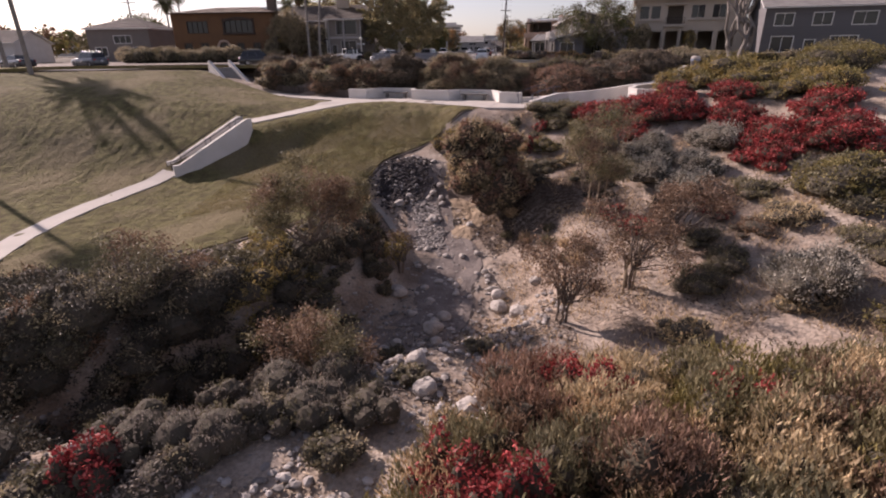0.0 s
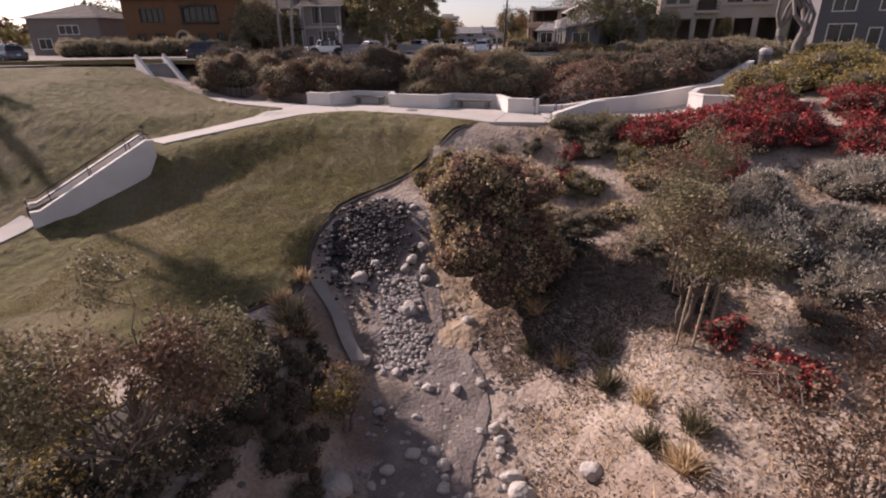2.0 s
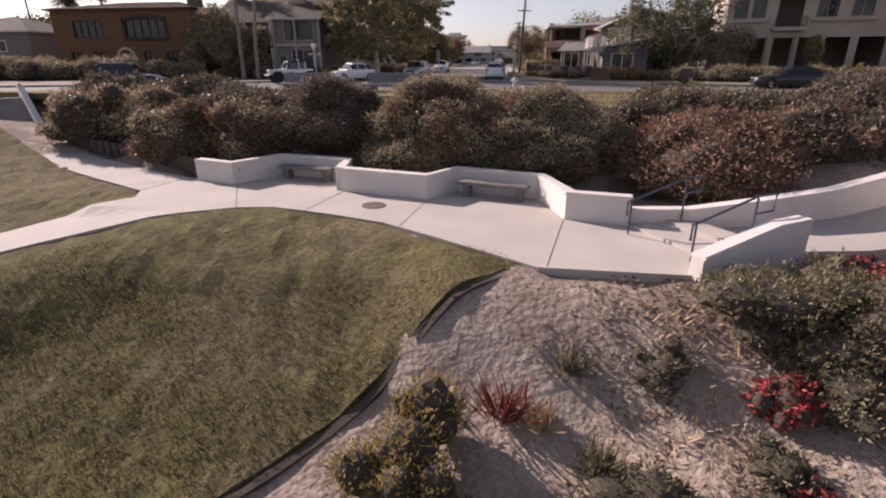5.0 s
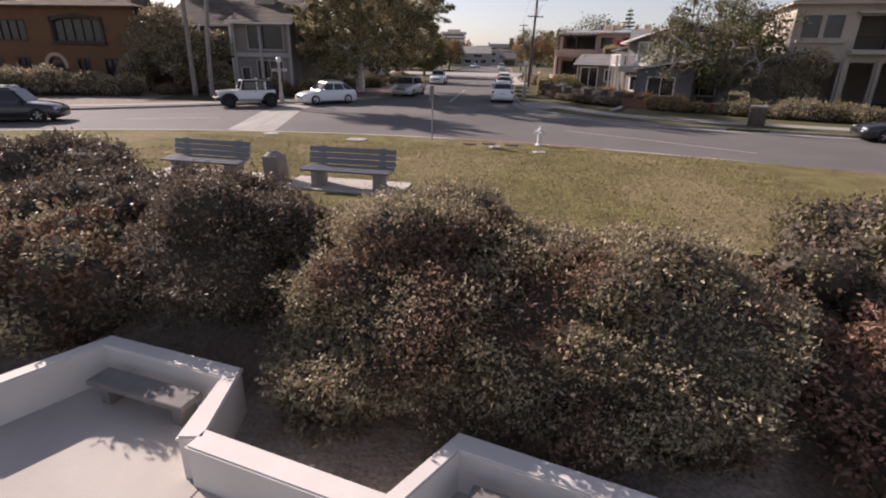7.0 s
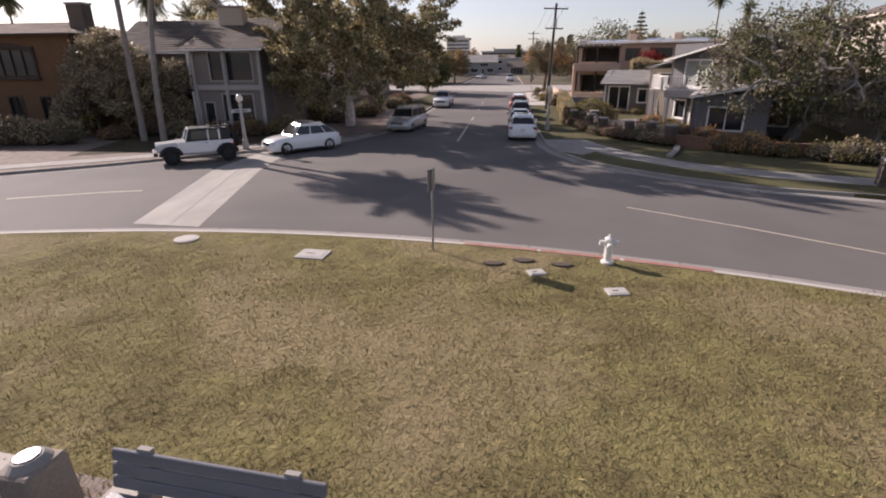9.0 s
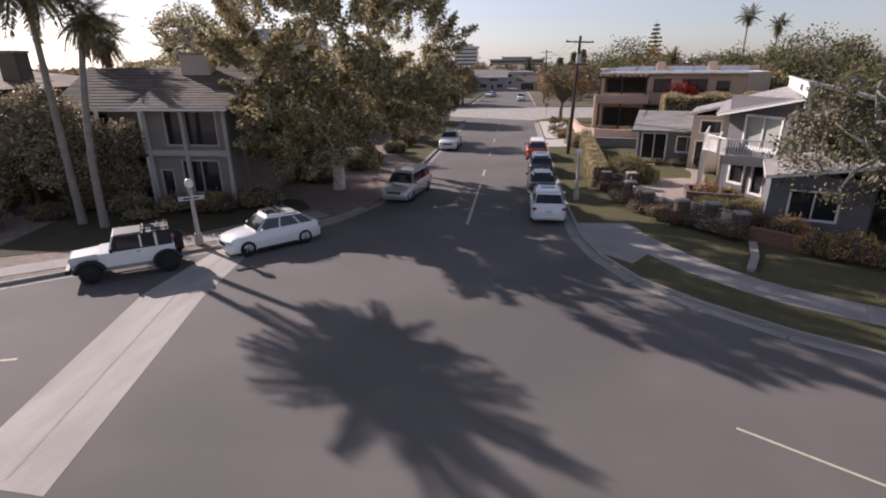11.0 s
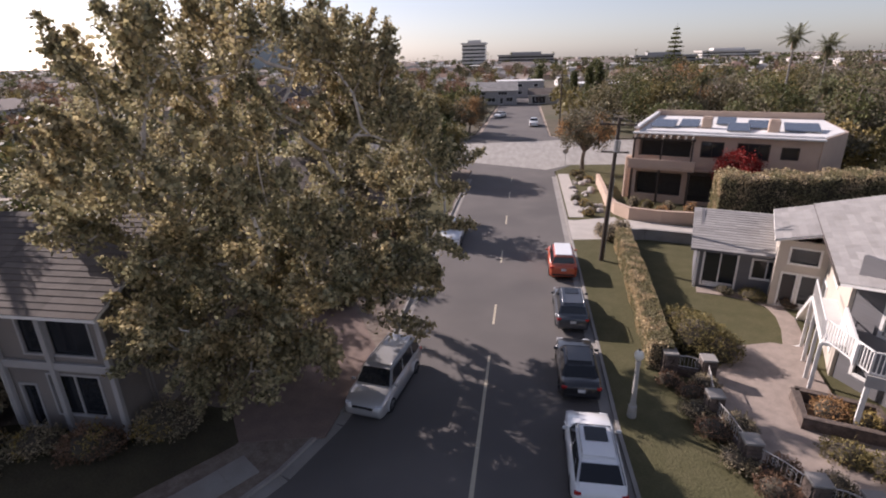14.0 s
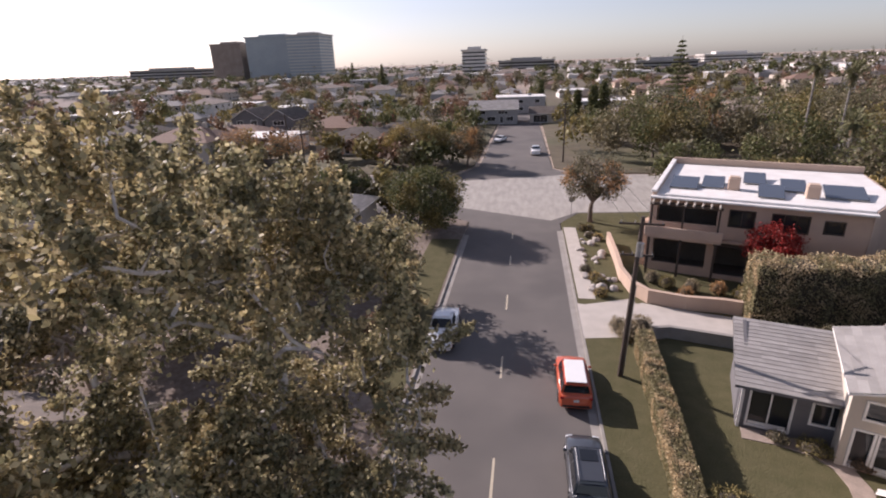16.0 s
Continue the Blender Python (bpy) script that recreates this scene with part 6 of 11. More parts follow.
    shell(h, [(-2.4, 6.9), (0, 6.9), (0, 12.9), (-2.4, 12.9)], 0, 4.4, M_CREAM, "wing_wall")
    roof(h, [((-2.8, 13.2, 4.55), (-2.8, 6.3, 4.55), (-0.5, 13.2, 5.16), (-0.5, 6.3, 5.16))], M_SHINGLE)
    tagged(h, "grey siding house with white trim and shingle roof", "house")
    g = empty("garden_room", pose(12.9, 109.3, 0, 0, 0, -16.5))
    facade(g, (0, 0), 0, 5.6, 0, 3.0, [(0.35, 2.3, 0.35, 2.7, 2, "door"), (3.1, 4.75, 1.2, 2.5, 2, "rect")], M_SIDING, fw=0.12)
    shell(g, [(0, 0), (5.6, 0.05), (5.6, 5), (0, 5)], 0, 3.0, M_SIDING)
    inner_floor(g, [(0.3, 0.3), (5.3, 0.3), (5.3, 4.7), (0.3, 4.7)], (0.2,))
    part("end_gable", prism([(0.0, 0.2), (0.2, 0.2), (0.2, 4.9), (0.0, 4.9)], 3.0, lambda x, y: 3.0 + 0.24 * y), M_SIDING, g)
    for x in (0.0, 5.6):
        part("corner_board", box((x, -0.04, 1.5), (0.14, 0.14, 2.98)), M_WHITE, g)
    roof(g, [((-0.5, -0.55, 2.95), (6.1, -0.55, 2.95), (-0.5, 5.2, 4.15), (6.1, 5.2, 4.15))], M_SHINGLE, M_SIDING)
    tagged(g, "small grey garden room with white-framed sliding door", "garden room")


def terrace_house():
    h = empty("terrace_house", pose(12.7, 131.8, 0, 0, 0, -20.3) @ Matrix.Diagonal((1, 1, 1.04, 1)))
    L = 15.9
    facade(h, (0, 0), 0, L, 0, 7.0, [(0.5, 5.4, 4.75, 6.5, 4, "open"), (6.3, 8.2, 4.9, 6.3, 2, "rect"), (13.0, 14.3, 5.1, 6.1, 1, "rect"), (0.5, 4.9, 0.9, 3.1, 3, "open"), (5.6, 9.4, 0.5, 3.1, 4, "open"), (10.2, 14.6, 0.5, 3.0, 4, "rect"), (9.4, 12.0, 4.9, 6.3, 3, "rect")], M_TAN, t=0.3, frame_mat=M_DARKWOOD)
    facade(h, (0.02, 16), -90, 15.98, 0, 7.4, [(2.0, 3.4, 4.6, 6.3, 1, "rect"), (5.0, 6.2, 4.6, 6.3, 1, "rect"), (8.0, 9.2, 4.6, 6.3, 1, "rect"), (11.4, 12.3, 4.4, 6.4, 1, "rect"), (13.4, 14.3, 4.4, 6.4, 1, "rect"), (4.2, 6.2, 1.0, 2.8, 2, "rect"), (12.0, 13.4, 0.6, 2.9, 1, "rect")], M_TAN, t=0.3, frame_mat=M_DARKWOOD)
    shell(h, [(0, 0), (L, 0.1), (L + 2.5, 6), (L + 1.6, 16), (0, 16)], 0, 7.0, M_TAN)
    inner_floor(h, [(0.4, 0.4), (L - 0.4, 0.4), (L + 1.2, 15.6), (0.4, 15.6)], (0.3, 3.75))
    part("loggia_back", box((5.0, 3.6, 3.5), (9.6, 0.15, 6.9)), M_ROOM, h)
    part("white_roof", prism([(0.2, 0.2), (L, 0.2), (L + 2.3, 6), (L + 1.5, 15.8), (0.2, 15.8)], 6.92, 7.04), M_ROOFWHITE, h, "white coated flat roof")
    bm = bmesh.new()
    add_box(bm, (8.5, 0.12, 7.12), (14.9, 0.5, 0.22), bevel=0.03)
    add_box(bm, (0.1, 8.0, 7.42), (0.45, 16.3, 0.2), bevel=0.03)
    part("parapet", bm, M_ROOFWHITE, h, "white parapet capping")
    part("eave_slab", box((8.0, -0.32, 6.96), (16.2, 0.66, 0.16), bevel=0.02), M_ROOFWHITE, h, "white roof overhang")
    part("carport_beam", box((7.5, -0.16, 3.28), (4.2, 0.3, 0.3)), M_DARKWOOD, h)
    rp = part("rear_parapet", prism([(0, 15.8), (L + 1.6, 15.8), (L + 1.6, 16.1), (0, 16.1)], 6.9, 7.7), M_TAN, h)
    for x, y in ((6.3, 4.6), (12.2, 3.6)):
        c = part("chimney", box((x, y, 7.55), (1.0, 1.0, 1.1), bevel=0.08), M_TAN, h)
        part("chimney_cap", box((x, y, 8.14), (0.8, 0.8, 0.12), bevel=0.03), M_TAN, c)
    for x, y, w in ((2.2, 4.6, 2.3), (4.6, 5.6, 1.8), (9.2, 3.4, 1.9), (11.0, 6.4, 1.9), (14.6, 5.0, 2.9), (8.0, 8.6, 1.8)):
        s = part("solar_panel", box((x, y, 7.4), (w, 3.2, 0.06), rx=7), M_PANEL, h, "dark tilted solar panel")
        part("panel_frame", box((x, y, 7.35), (w + 0.08, 3.28, 0.05), rx=7), M_GALV, s)
        for sx in (-0.4, 0.4):
            part("panel_leg", box((x + sx * w, y + 1.3, 7.26), (0.05, 0.05, 0.44)), M_GALV, s)
    # pergola over the upper terrace
    pg = part("pergola_beam", box((2.9, -1.05, 6.52), (5.8, 0.16, 0.22)), M_DARKWOOD, h)
    for i in range(9):
        part("pergola_rafter", box((0.25 + 0.66 * i, -0.75, 6.72), (0.14, 1.7, 0.2), bevel=0.02), M_CREAM, pg)
    for x in (0.2, 2.8, 5.6):
        part("post", box((x, -1.05, 5.1), (0.16, 0.16, 2.7)), M_DARKWOOD, pg)
        part("post", box((x, -1.05, 1.9), (0.2, 0.2, 3.6)), M_DARKWOOD, pg)
    part("terrace_floor", box((2.9, -0.62, 3.72), (6.2, 1.2, 0.3)), M_TAN, h)
    part("terrace_wall", box((2.9, -1.18, 4.15), (6.3, 0.2, 0.85), bevel=0.04), M_TAN, h, "tan terrace parapet")
    part("ledge", box((7.8, -0.25, 3.6), (3.6, 0.5, 0.16), bevel=0.02), M_TAN, h)
    for i in range(4):
        part("stepped_buttress", box((-0.5, 1.2 + 2.2 * i, (4.4 - 0.5 * i) / 2), (0.7, 0.9, 4.4 - 0.5 * i), bevel=0.12), M_TAN, h)
    tagged(h, "tan stucco house with white flat roof and solar panels", "house")


def balcony_house():
    h = empty("balcony_house", pose(26.3, 90.0, 0, 0, 0, -12.9) @ Matrix.Diagonal((0.78, 0.9, 1, 1)))
    facade(h, (0, 0), 0, 18, 0, 7.9, [(0.5, 2.3, 0.35, 3.75, 1, "open"), (2.75, 4.6, 0.35, 3.75, 1, "open"), (5.4, 7.45, 0.35, 3.75, 1, "open"), (8.05, 10.2, 0.35, 3.75, 1, "open"), (10.75, 13.2, 0.35, 3.75, 2, "open"), (14.0, 16.6, 0.35, 3.75, 2, "open"),
                                          (0.6, 2.2, 5.4, 7.1, 1, "rect"), (2.5, 4.1, 5.4, 7.1, 1, "rect"), (5.3, 7.9, 4.7, 7.0, 2, "open"), (9.2, 11.4, 5.4, 7.1, 2, "rect"), (12.6, 14.8, 5.4, 7.1, 2, "rect")], M_CREAM, frame_mat=M_CREAM, fw=0.12)
    shell(h, [(0, 0), (18, 0.1), (18, 12), (0, 12)], 0, 7.9, M_CREAM)
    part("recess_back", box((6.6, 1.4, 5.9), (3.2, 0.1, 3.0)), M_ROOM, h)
    inner_floor(h, [(0.3, 0.3), (17.7, 0.3), (17.7, 11.7), (0.3, 11.7)], (0.2, 4.5))
    for x0, x1 in ((0.3, 4.4), (8.9, 11.7), (12.3, 15.1)):
        part("sill", box(((x0 + x1) / 2, -0.14, 5.2), (x1 - x0, 0.34, 0.22), bevel=0.03), M_CREAM, h)
    part("balcony_floor", box((6.6, -0.5, 4.45), (3.4, 1.1, 0.26), bevel=0.03), M_CREAM, h)
    railing(h, (5.0, -1.0), (8.2, -1.0), 4.6, 0.9, M_DARKWOOD, 0.16)
    part("canopy", box((6.6, -0.4, 7.2), (3.6, 0.9, 0.14)), M_CREAM, h)
    roof(h, [((-0.8, -0.8, 7.9), (18.8, -0.8, 7.9), (5, 6, 9.7), (13, 6, 9.7)), ((18.8, -0.8, 7.9), (18.8, 12.8, 7.9), (13, 6, 9.7), (13, 6, 9.7)), ((-0.8, 12.8, 7.9), (-0.8, -0.8, 7.9), (5, 6, 9.7), (5, 6, 9.7)), ((18.8, 12.8, 7.9), (-0.8, 12.8, 7.9), (13, 6, 9.7), (5, 6, 9.7))], M_SHINGLE_BROWN, M_CREAM)
    for x in (0.2, 2.6, 5.0, 7.8, 10.4):
        part("pilaster", box((x, -0.1, 2.0), (0.36, 0.24, 4.0), bevel=0.03), M_CREAM, h)
    tagged(h, "cream stucco two-storey house with balcony and dark windows", "house")


def plain_house(name, o, rz, L, D, eave, ridge, wall_m, roof_m, openings, label, hip=False, frame_m=M_WHITE, over=0.5, chim=None, axis="x"):
    """A house with one pierced front, closing walls and a gabled or hipped roof."""
    h = empty(name, pose(o[0], o[1], o[2] if len(o) > 2 else 0, 0, 0, rz))
    facade(h, (0, 0), 0, L, 0, eave, openings, wall_m, frame_mat=frame_m)
    shell(h, [(0, 0), (L, 0.1), (L, D), (0, D)], 0, eave, wall_m)
    e, q = eave - 0.1, over
    if hip:
        k = min(L, D) / 2 - 0.2
        a, b = ((k, D / 2, ridge), (L - k, D / 2, ridge)) if L >= D else ((L / 2, k, ridge), (L / 2, D - k, ridge))
        if L >= D:
            sl = [((-q, -q, e), (L + q, -q, e), a, b), ((L + q, -q, e), (L + q, D + q, e), b, b), ((-q, D + q, e), (-q, -q, e), a, a), ((L + q, D + q, e), (-q, D + q, e), b, a)]
        else:
            sl = [((-q, -q, e), (L + q, -q, e), a, a), ((L + q, -q, e), (L + q, D + q, e), a, b), ((-q, D + q, e), (-q, -q, e), b, a), ((L + q, D + q, e), (-q, D + q, e), b, b)]
    elif axis == "x":
        sl = [((-q, -q, e), (L + q, -q, e), (-q, D / 2, ridge), (L + q, D / 2, ridge)), ((L + q, D + q, e), (-q, D + q, e), (L + q, D / 2, ridge), (-q, D / 2, ridge))]
        gable(h, (0.02, D), -90, D, eave, ridge - 0.25, wall_m)
        gable(h, (L - 0.02, 0), 90, D, eave, ridge - 0.25, wall_m)
    else:
        sl = [((-q, D + q, e), (-q, -q, e), (L / 2, D + q, ridge), (L / 2, -q, ridge)), ((L + q, -q, e), (L + q, D + q, e), (L / 2, -q, ridge), (L / 2, D + q, ridge))]
        gable(h, (0, 0.01), 0, L, eave, ridge - 0.25, wall_m)
        gable(h, (L, D - 0.01), 180, L, eave, ridge - 0.25, wall_m)
    roof(h, sl, roof_m, frame_m, course=0.4 if o[1] < 160 else 0.8)
    if chim:
        chimney(h, *chim, ridge - 1.2, ridge + 0.7, 0.9, 0.7, M_BRICKRED)
    return tagged(h, label, "house")


spanish_house()
grey_house()
deck_house()
terrace_house()
balcony_house()
plain_house("hip_roof_house", (-62, 93), 4, 10.6, 10, 5.4, 7.2, M_TAUPE, M_SHINGLE_BROWN, [(1, 3, 1, 2.4, 2, "rect"), (5, 6, 0.2, 2.3, 1, "door"), (7.6, 9.6, 1, 2.4, 2, "rect"), (4.5, 7.5, 3.0, 4.2, 3, "rect")], "grey house with shingled hip roof", hip=True)
plain_house("white_house", (-84, 84), 12, 14, 10, 3.2, 5.2, M_STUCCO_W, M_SHINGLE_BROWN, [(1.4, 3.6, 1, 2.3, 2, "rect"), (5.6, 6.6, 0.2, 2.2, 1, "door"), (8.4, 11, 1, 2.3, 3, "rect")], "low white stucco house with brown shingle roof")
plain_house("blue_house", (39.5, 80.0), -14, 13, 11, 6.2, 8.2, M_SIDING, M_SHINGLE, [(1, 3.4, 1, 2.8, 2, "rect"), (4.6, 5.7, 0.2, 2.4, 1, "door"), (7.2, 10, 1, 2.8, 3, "rect"), (1, 3, 4, 5.4, 2, "rect"), (5, 7, 4, 5.4, 2, "rect"), (9, 11.4, 4, 5.4, 2, "rect")], "blue-grey two-storey house with white trim")
plain_house("cottage", (-31, 121), -3, 12, 10, 3.2, 5.6, M_CREAM, M_SHINGLE_BROWN, [(1.4, 3.4, 1, 2.3, 2, "rect"), (5.4, 6.5, 0.2, 2.2, 1, "door"), (8, 10.4, 1, 2.3, 2, "rect")], "cream cottage with brown shingle roof", chim=(3, 4))
plain_house("cottage", (-30, 136), -3, 12, 10, 3.4, 5.4, M_STUCCO_W, M_SHINGLE, [(1.4, 3.4, 1, 2.3, 2, "rect"), (5.4, 6.5, 0.2, 2.2, 1, "door"), (8, 10.4, 1, 2.3, 2, "rect")], "white cottage with grey shingle roof", hip=True)
plain_house("cottage", (-52, 128), 0, 13, 10, 3.4, 5.8, M_GREYWALL, M_SHINGLE_BROWN, [(1.4, 3.4, 1, 2.3, 2, "rect"), (5.4, 6.5, 0.2, 2.2, 1, "door"), (8, 10.4, 1, 2.3, 2, "rect")], "grey cottage with brown shingle roof")

# garden walls, fence piers and paving on the corner lot
patio = drape("patio", [(10.4, 98.1), (9.9, 95.5), (10.3, 93.0), (11.6, 91.3), (13.0, 91.0), (14.6, 91.0), (16.4, 93.4), (15.4, 97.6), (16.0, 101.6), (14.6, 101.9), (12.6, 101.3)], M_PAVE, flat(0.3), 0.3, "pinkish stone paving of the front patio", "paving", step=1.0)


tagged(drape("garden_path", ribbon([(12.9, 108.7), (14.6, 108.3), (16.0, 107.6), (16.7, 106.6), (16.8, 105.3), (16.4, 103.6), (15.5, 101.2)], 0.95), M_PAVE, flat(0.17), 0.1, step=0.6), "curved pale garden path", "path", kind="structure")


def garden_wall(name, line, z0, z1, material, label, thick=0.25):
    ob = part(name, prism(ribbon(line, thick), z0, z1), material)
    cap = part("wall_cap", prism(ribbon(line, thick + 0.08), z1 + 0.002, z1 + 0.07), material, ob)
    return tagged(ob, label, "wall", kind="structure")


def stone_pier(x, y, h, w, label, rz=0, material=M_STONE, cap=M_CONC):
    top = empty("stone_pier", pose(x, y, 0.1, 0, 0, rz))
    rng = random.Random(int(x * 100 + y * 10))
    n = max(3, int(h / 0.17))
    part("core", box((0, 0, h / 2), (w - 0.08, w - 0.08, h)), M_EDGE, top)
    for i in range(n):
        z = (i + 0.5) * h / n
        k = rng.choice((2, 3))
        for s in range(4):
            for j in range(k):
                u = (j + 0.5 + rng.uniform(-0.08, 0.08)) / k * w - w / 2
                cx, cy = ((u, -w / 2), (w / 2, u), (u, w / 2), (-w / 2, u))[s]
                sx, sy = (w / k * 0.93, 0.12) if s % 2 == 0 else (0.12, w / k * 0.93)
                part("stone", box((cx, cy, z), (sx, sy, h / n * 0.9)), material, top)
    part("cap", box((0, 0, h + 0.05), (w + 0.12, w + 0.12, 0.1), bevel=0.02), cap, top, "pale stone cap")
    return tagged(top, label, "pier", "stone piers")


M_IRONWHITE = mat("weathered_white_iron", (0.45, 0.42, 0.39), 0.6, second=(0.3, 0.27, 0.25), grain_amount=0.2, bump=0.1)


def scroll_fence(a, b, z, h, label):
    """A run of low wall with a curled iron grille on top."""
    a, b = Vector(a), Vector(b)
    d = b - a
    L, ang = d.length, math.degrees(math.atan2(d.y, d.x))
    top = empty("iron_fence", pose(a.x, a.y, z, 0, 0, ang))
    part("low_wall", box((L / 2, 0, 0.2), (L, 0.26, 0.5), bevel=0.02), M_STONE, top)
    part("top_rail", tube([(0, 0, h), (L / 2, 0, h + 0.1), (L, 0, h)], 0.025, 6), M_IRONWHITE, top)
    part("bottom_rail", tube([(0, 0, 0.52), (L, 0, 0.52)], 0.02, 6), M_IRONWHITE, top)
    n = int(L / 0.16)
    for i in range(1, n):
        x = L * i / n
        part("bar", tube([(x, 0, 0.46), (x, 0, h + 0.1 * math.sin(math.pi * i / n))], 0.012, 5), M_IRONWHITE, top)
    m = max(1, int(L / 0.55))
    for i in range(m):
        x = L * (i + 0.5) / m
        pts = [(x + 0.2 * (1 - q / 14) * math.cos(q * 0.75), 0.02, h * 0.78 + 0.2 * (1 - q / 14) * math.sin(q * 0.75)) for q in range(13)]
        part("scroll", tube(pts, 0.014, 5), M_IRONWHITE, top)
    return tagged(top, label, "fence", "iron fence runs")


PIERS = [(8.7, 98.7), (10.3, 98.3), (9.7, 95.5), (10.1, 92.8), (11.5, 91.0), (12.9, 90.4), (13.6, 88.6)]
for x, y in PIERS:
    stone_pier(x, y, 1.15, 0.55, "rough brown stone pier with grey cap", cap=M_CONC_OLD)
for p, q in zip(PIERS, PIERS[1:]):
    scroll_fence(p, q, 0.1, 1.0, "low stone wall with curled iron grille")
stone_pier(19.4, 77.5, 1.1, 0.75, "square stone pillar with flat cap", rz=-20, cap=M_CONC_OLD)
garden_wall("brick_wall", [(13.8, 87.9), (15.4, 86.4), (18.6, 85.0), (22.5, 84.2), (26, 84.8)], -0.05, 0.75, M_BRICKRED, "low brown brick garden wall")
garden_wall("driveway_wall", [(12.2, 83.6), (13.0, 85.2), (13.7, 87.2)], -0.05, 0.22, M_CONC_OLD, "low pale garden wall")
garden_wall("planter_box_wall", [(13.5, 97.0), (16.2, 96.0), (15.8, 94.2), (13.0, 95.0), (13.5, 97.0)], 0.1, 0.8, M_STONE, "raised stone planter on the patio")
garden_wall("terrace_garden_wall", [(10.3, 139), (10.2, 133), (10.0, 129), (10.4, 126), (11.4, 124.2), (14.0, 123.2), (16.6, 122.9), (18.2, 122.4)], -0.05, 1.25, M_TAN, "curved tan stucco garden wall", 0.3)
garden_wall("driveway_side_wall", [(9.6, 117.2), (10.1, 118.2), (11.6, 118.6), (15.4, 117.6), (18.6, 116.4)], -0.05, 1.0, M_CONC_OLD, "low grey wall beside the driveway", 0.25)
drape("driveway", [(5.75, 117.9), (10.1, 118.5), (11.6, 118.9), (18, 117.4), (18.4, 121.8), (14, 123.0), (10.9, 124.1), (8.4, 122.6), (5.75, 123.6)], M_CONC, flat(0.15), 0.2, "pale concrete driveway", "driveway", step=1.2)

# ---- plants ----
L_HEDGE = leaf_mat("dark_hedge_leaf", (0.112, 0.106, 0.072), (0.21, 0.184, 0.138), rough=0.5, translucent=0.32, lift=(1.95, 1.8, 1.6))
# Dark brown hedge leaf; by the ramp wall its tone stands for shade.
L_HEDGE_DARK = leaf_mat("dark_and_shaded_hedge_leaf", (0.062, 0.05, 0.036), (0.135, 0.11, 0.085), rough=0.5)
L_HEDGE_RED = leaf_mat("brown_hedge_leaf", (0.085, 0.06, 0.04), (0.17, 0.105, 0.07))
L_RED = leaf_mat("red_bract", (0.2, 0.026, 0.029), (0.37, 0.08, 0.07), vary=0.5, lift=(1.25, 1.2, 1.2))
L_REDDARK = leaf_mat("deep_red_leaf", (0.16, 0.022, 0.025), (0.1, 0.05, 0.035), vary=0.5, lift=(1.25, 1.2, 1.2))
L_RUST = leaf_mat("rusty_dry_leaf", (0.13, 0.08, 0.058), (0.22, 0.145, 0.11))
L_WARMBRUSH = leaf_mat("reddish_dry_brush", (0.1, 0.066, 0.045), (0.18, 0.125, 0.09))
L_GREY = leaf_mat("grey_sage_leaf", (0.17, 0.165, 0.145), (0.27, 0.258, 0.228))
L_SAGE = leaf_mat("olive_sage_leaf", (0.095, 0.088, 0.048), (0.165, 0.145, 0.09))
L_OLIVE = leaf_mat("olive_leaf", (0.1, 0.092, 0.035), (0.17, 0.14, 0.06))
L_GOLD = leaf_mat("yellowing_leaf", (0.16, 0.13, 0.045), (0.25, 0.19, 0.075))
L_SYC = leaf_mat("sycamore_leaf", (0.135, 0.132, 0.075), (0.3, 0.272, 0.17), translucent=0.36, vary=0.6)
L_SYCGOLD = leaf_mat("golden_sycamore_leaf", (0.17, 0.152, 0.08), (0.33, 0.282, 0.17), translucent=0.4, vary=0.6)
L_GREEN = leaf_mat("green_tree_leaf", (0.05, 0.062, 0.025), (0.1, 0.1, 0.045))
L_DULL = leaf_mat("dull_grey_green_leaf", (0.075, 0.072, 0.045), (0.135, 0.12, 0.08))
L_DRY = leaf_mat("dry_straw", (0.27, 0.205, 0.125), (0.36, 0.28, 0.18))
L_PALM = leaf_mat("palm_frond", (0.07, 0.078, 0.04), (0.13, 0.125, 0.07))
L_HEDGEWALL = leaf_mat("clipped_hedge_leaf", (0.135, 0.13, 0.068), (0.23, 0.205, 0.125))
# Deep shade of the creek bank is put into this near-black leaf colour.
L_CREEK_SHADE = leaf_mat("shade_toned_creek_leaf", (0.035, 0.034, 0.026), (0.085, 0.075, 0.058), lift=(1.0, 1.0, 1.0))
M_TWIG = mat("twig_mass", (0.075, 0.06, 0.045), 0.95, second=(0.055, 0.05, 0.03), scale=4, grain=25, grain_amount=0.4, bump=0.5, bump_scale=14)
M_TRUNK = mat("brown_bark", (0.13, 0.1, 0.08), 0.9, second=(0.2, 0.165, 0.135), scale=4, grain=30, grain_amount=0.3, bump=0.4, stretch=(1, 1, 0.3))
M_PALE_BARK = mat("pale_mottled_bark", (0.56, 0.51, 0.45), 0.85, second=(0.24, 0.2, 0.165), scale=3.5, amount=0.9, grain=30, grain_amount=0.2, bump=0.3)
M_GREY_BARK = mat("grey_bark", (0.26, 0.235, 0.21), 0.9, second=(0.17, 0.15, 0.13), scale=3, grain=30, grain_amount=0.25, bump=0.4)
M_ROCK = mat("pale_boulder", (0.46, 0.42, 0.38), 0.9, second=(0.3, 0.27, 0.245), scale=2.5, grain=16, grain_amount=0.3, bump=0.6, bump_scale=8)
M_PEBBLE = mat("creek_stones", (0.34, 0.31, 0.285), 0.9, second=(0.18, 0.16, 0.15), scale=2, grain=30, grain_amount=0.3, bump=0.2, random_value=0.5)
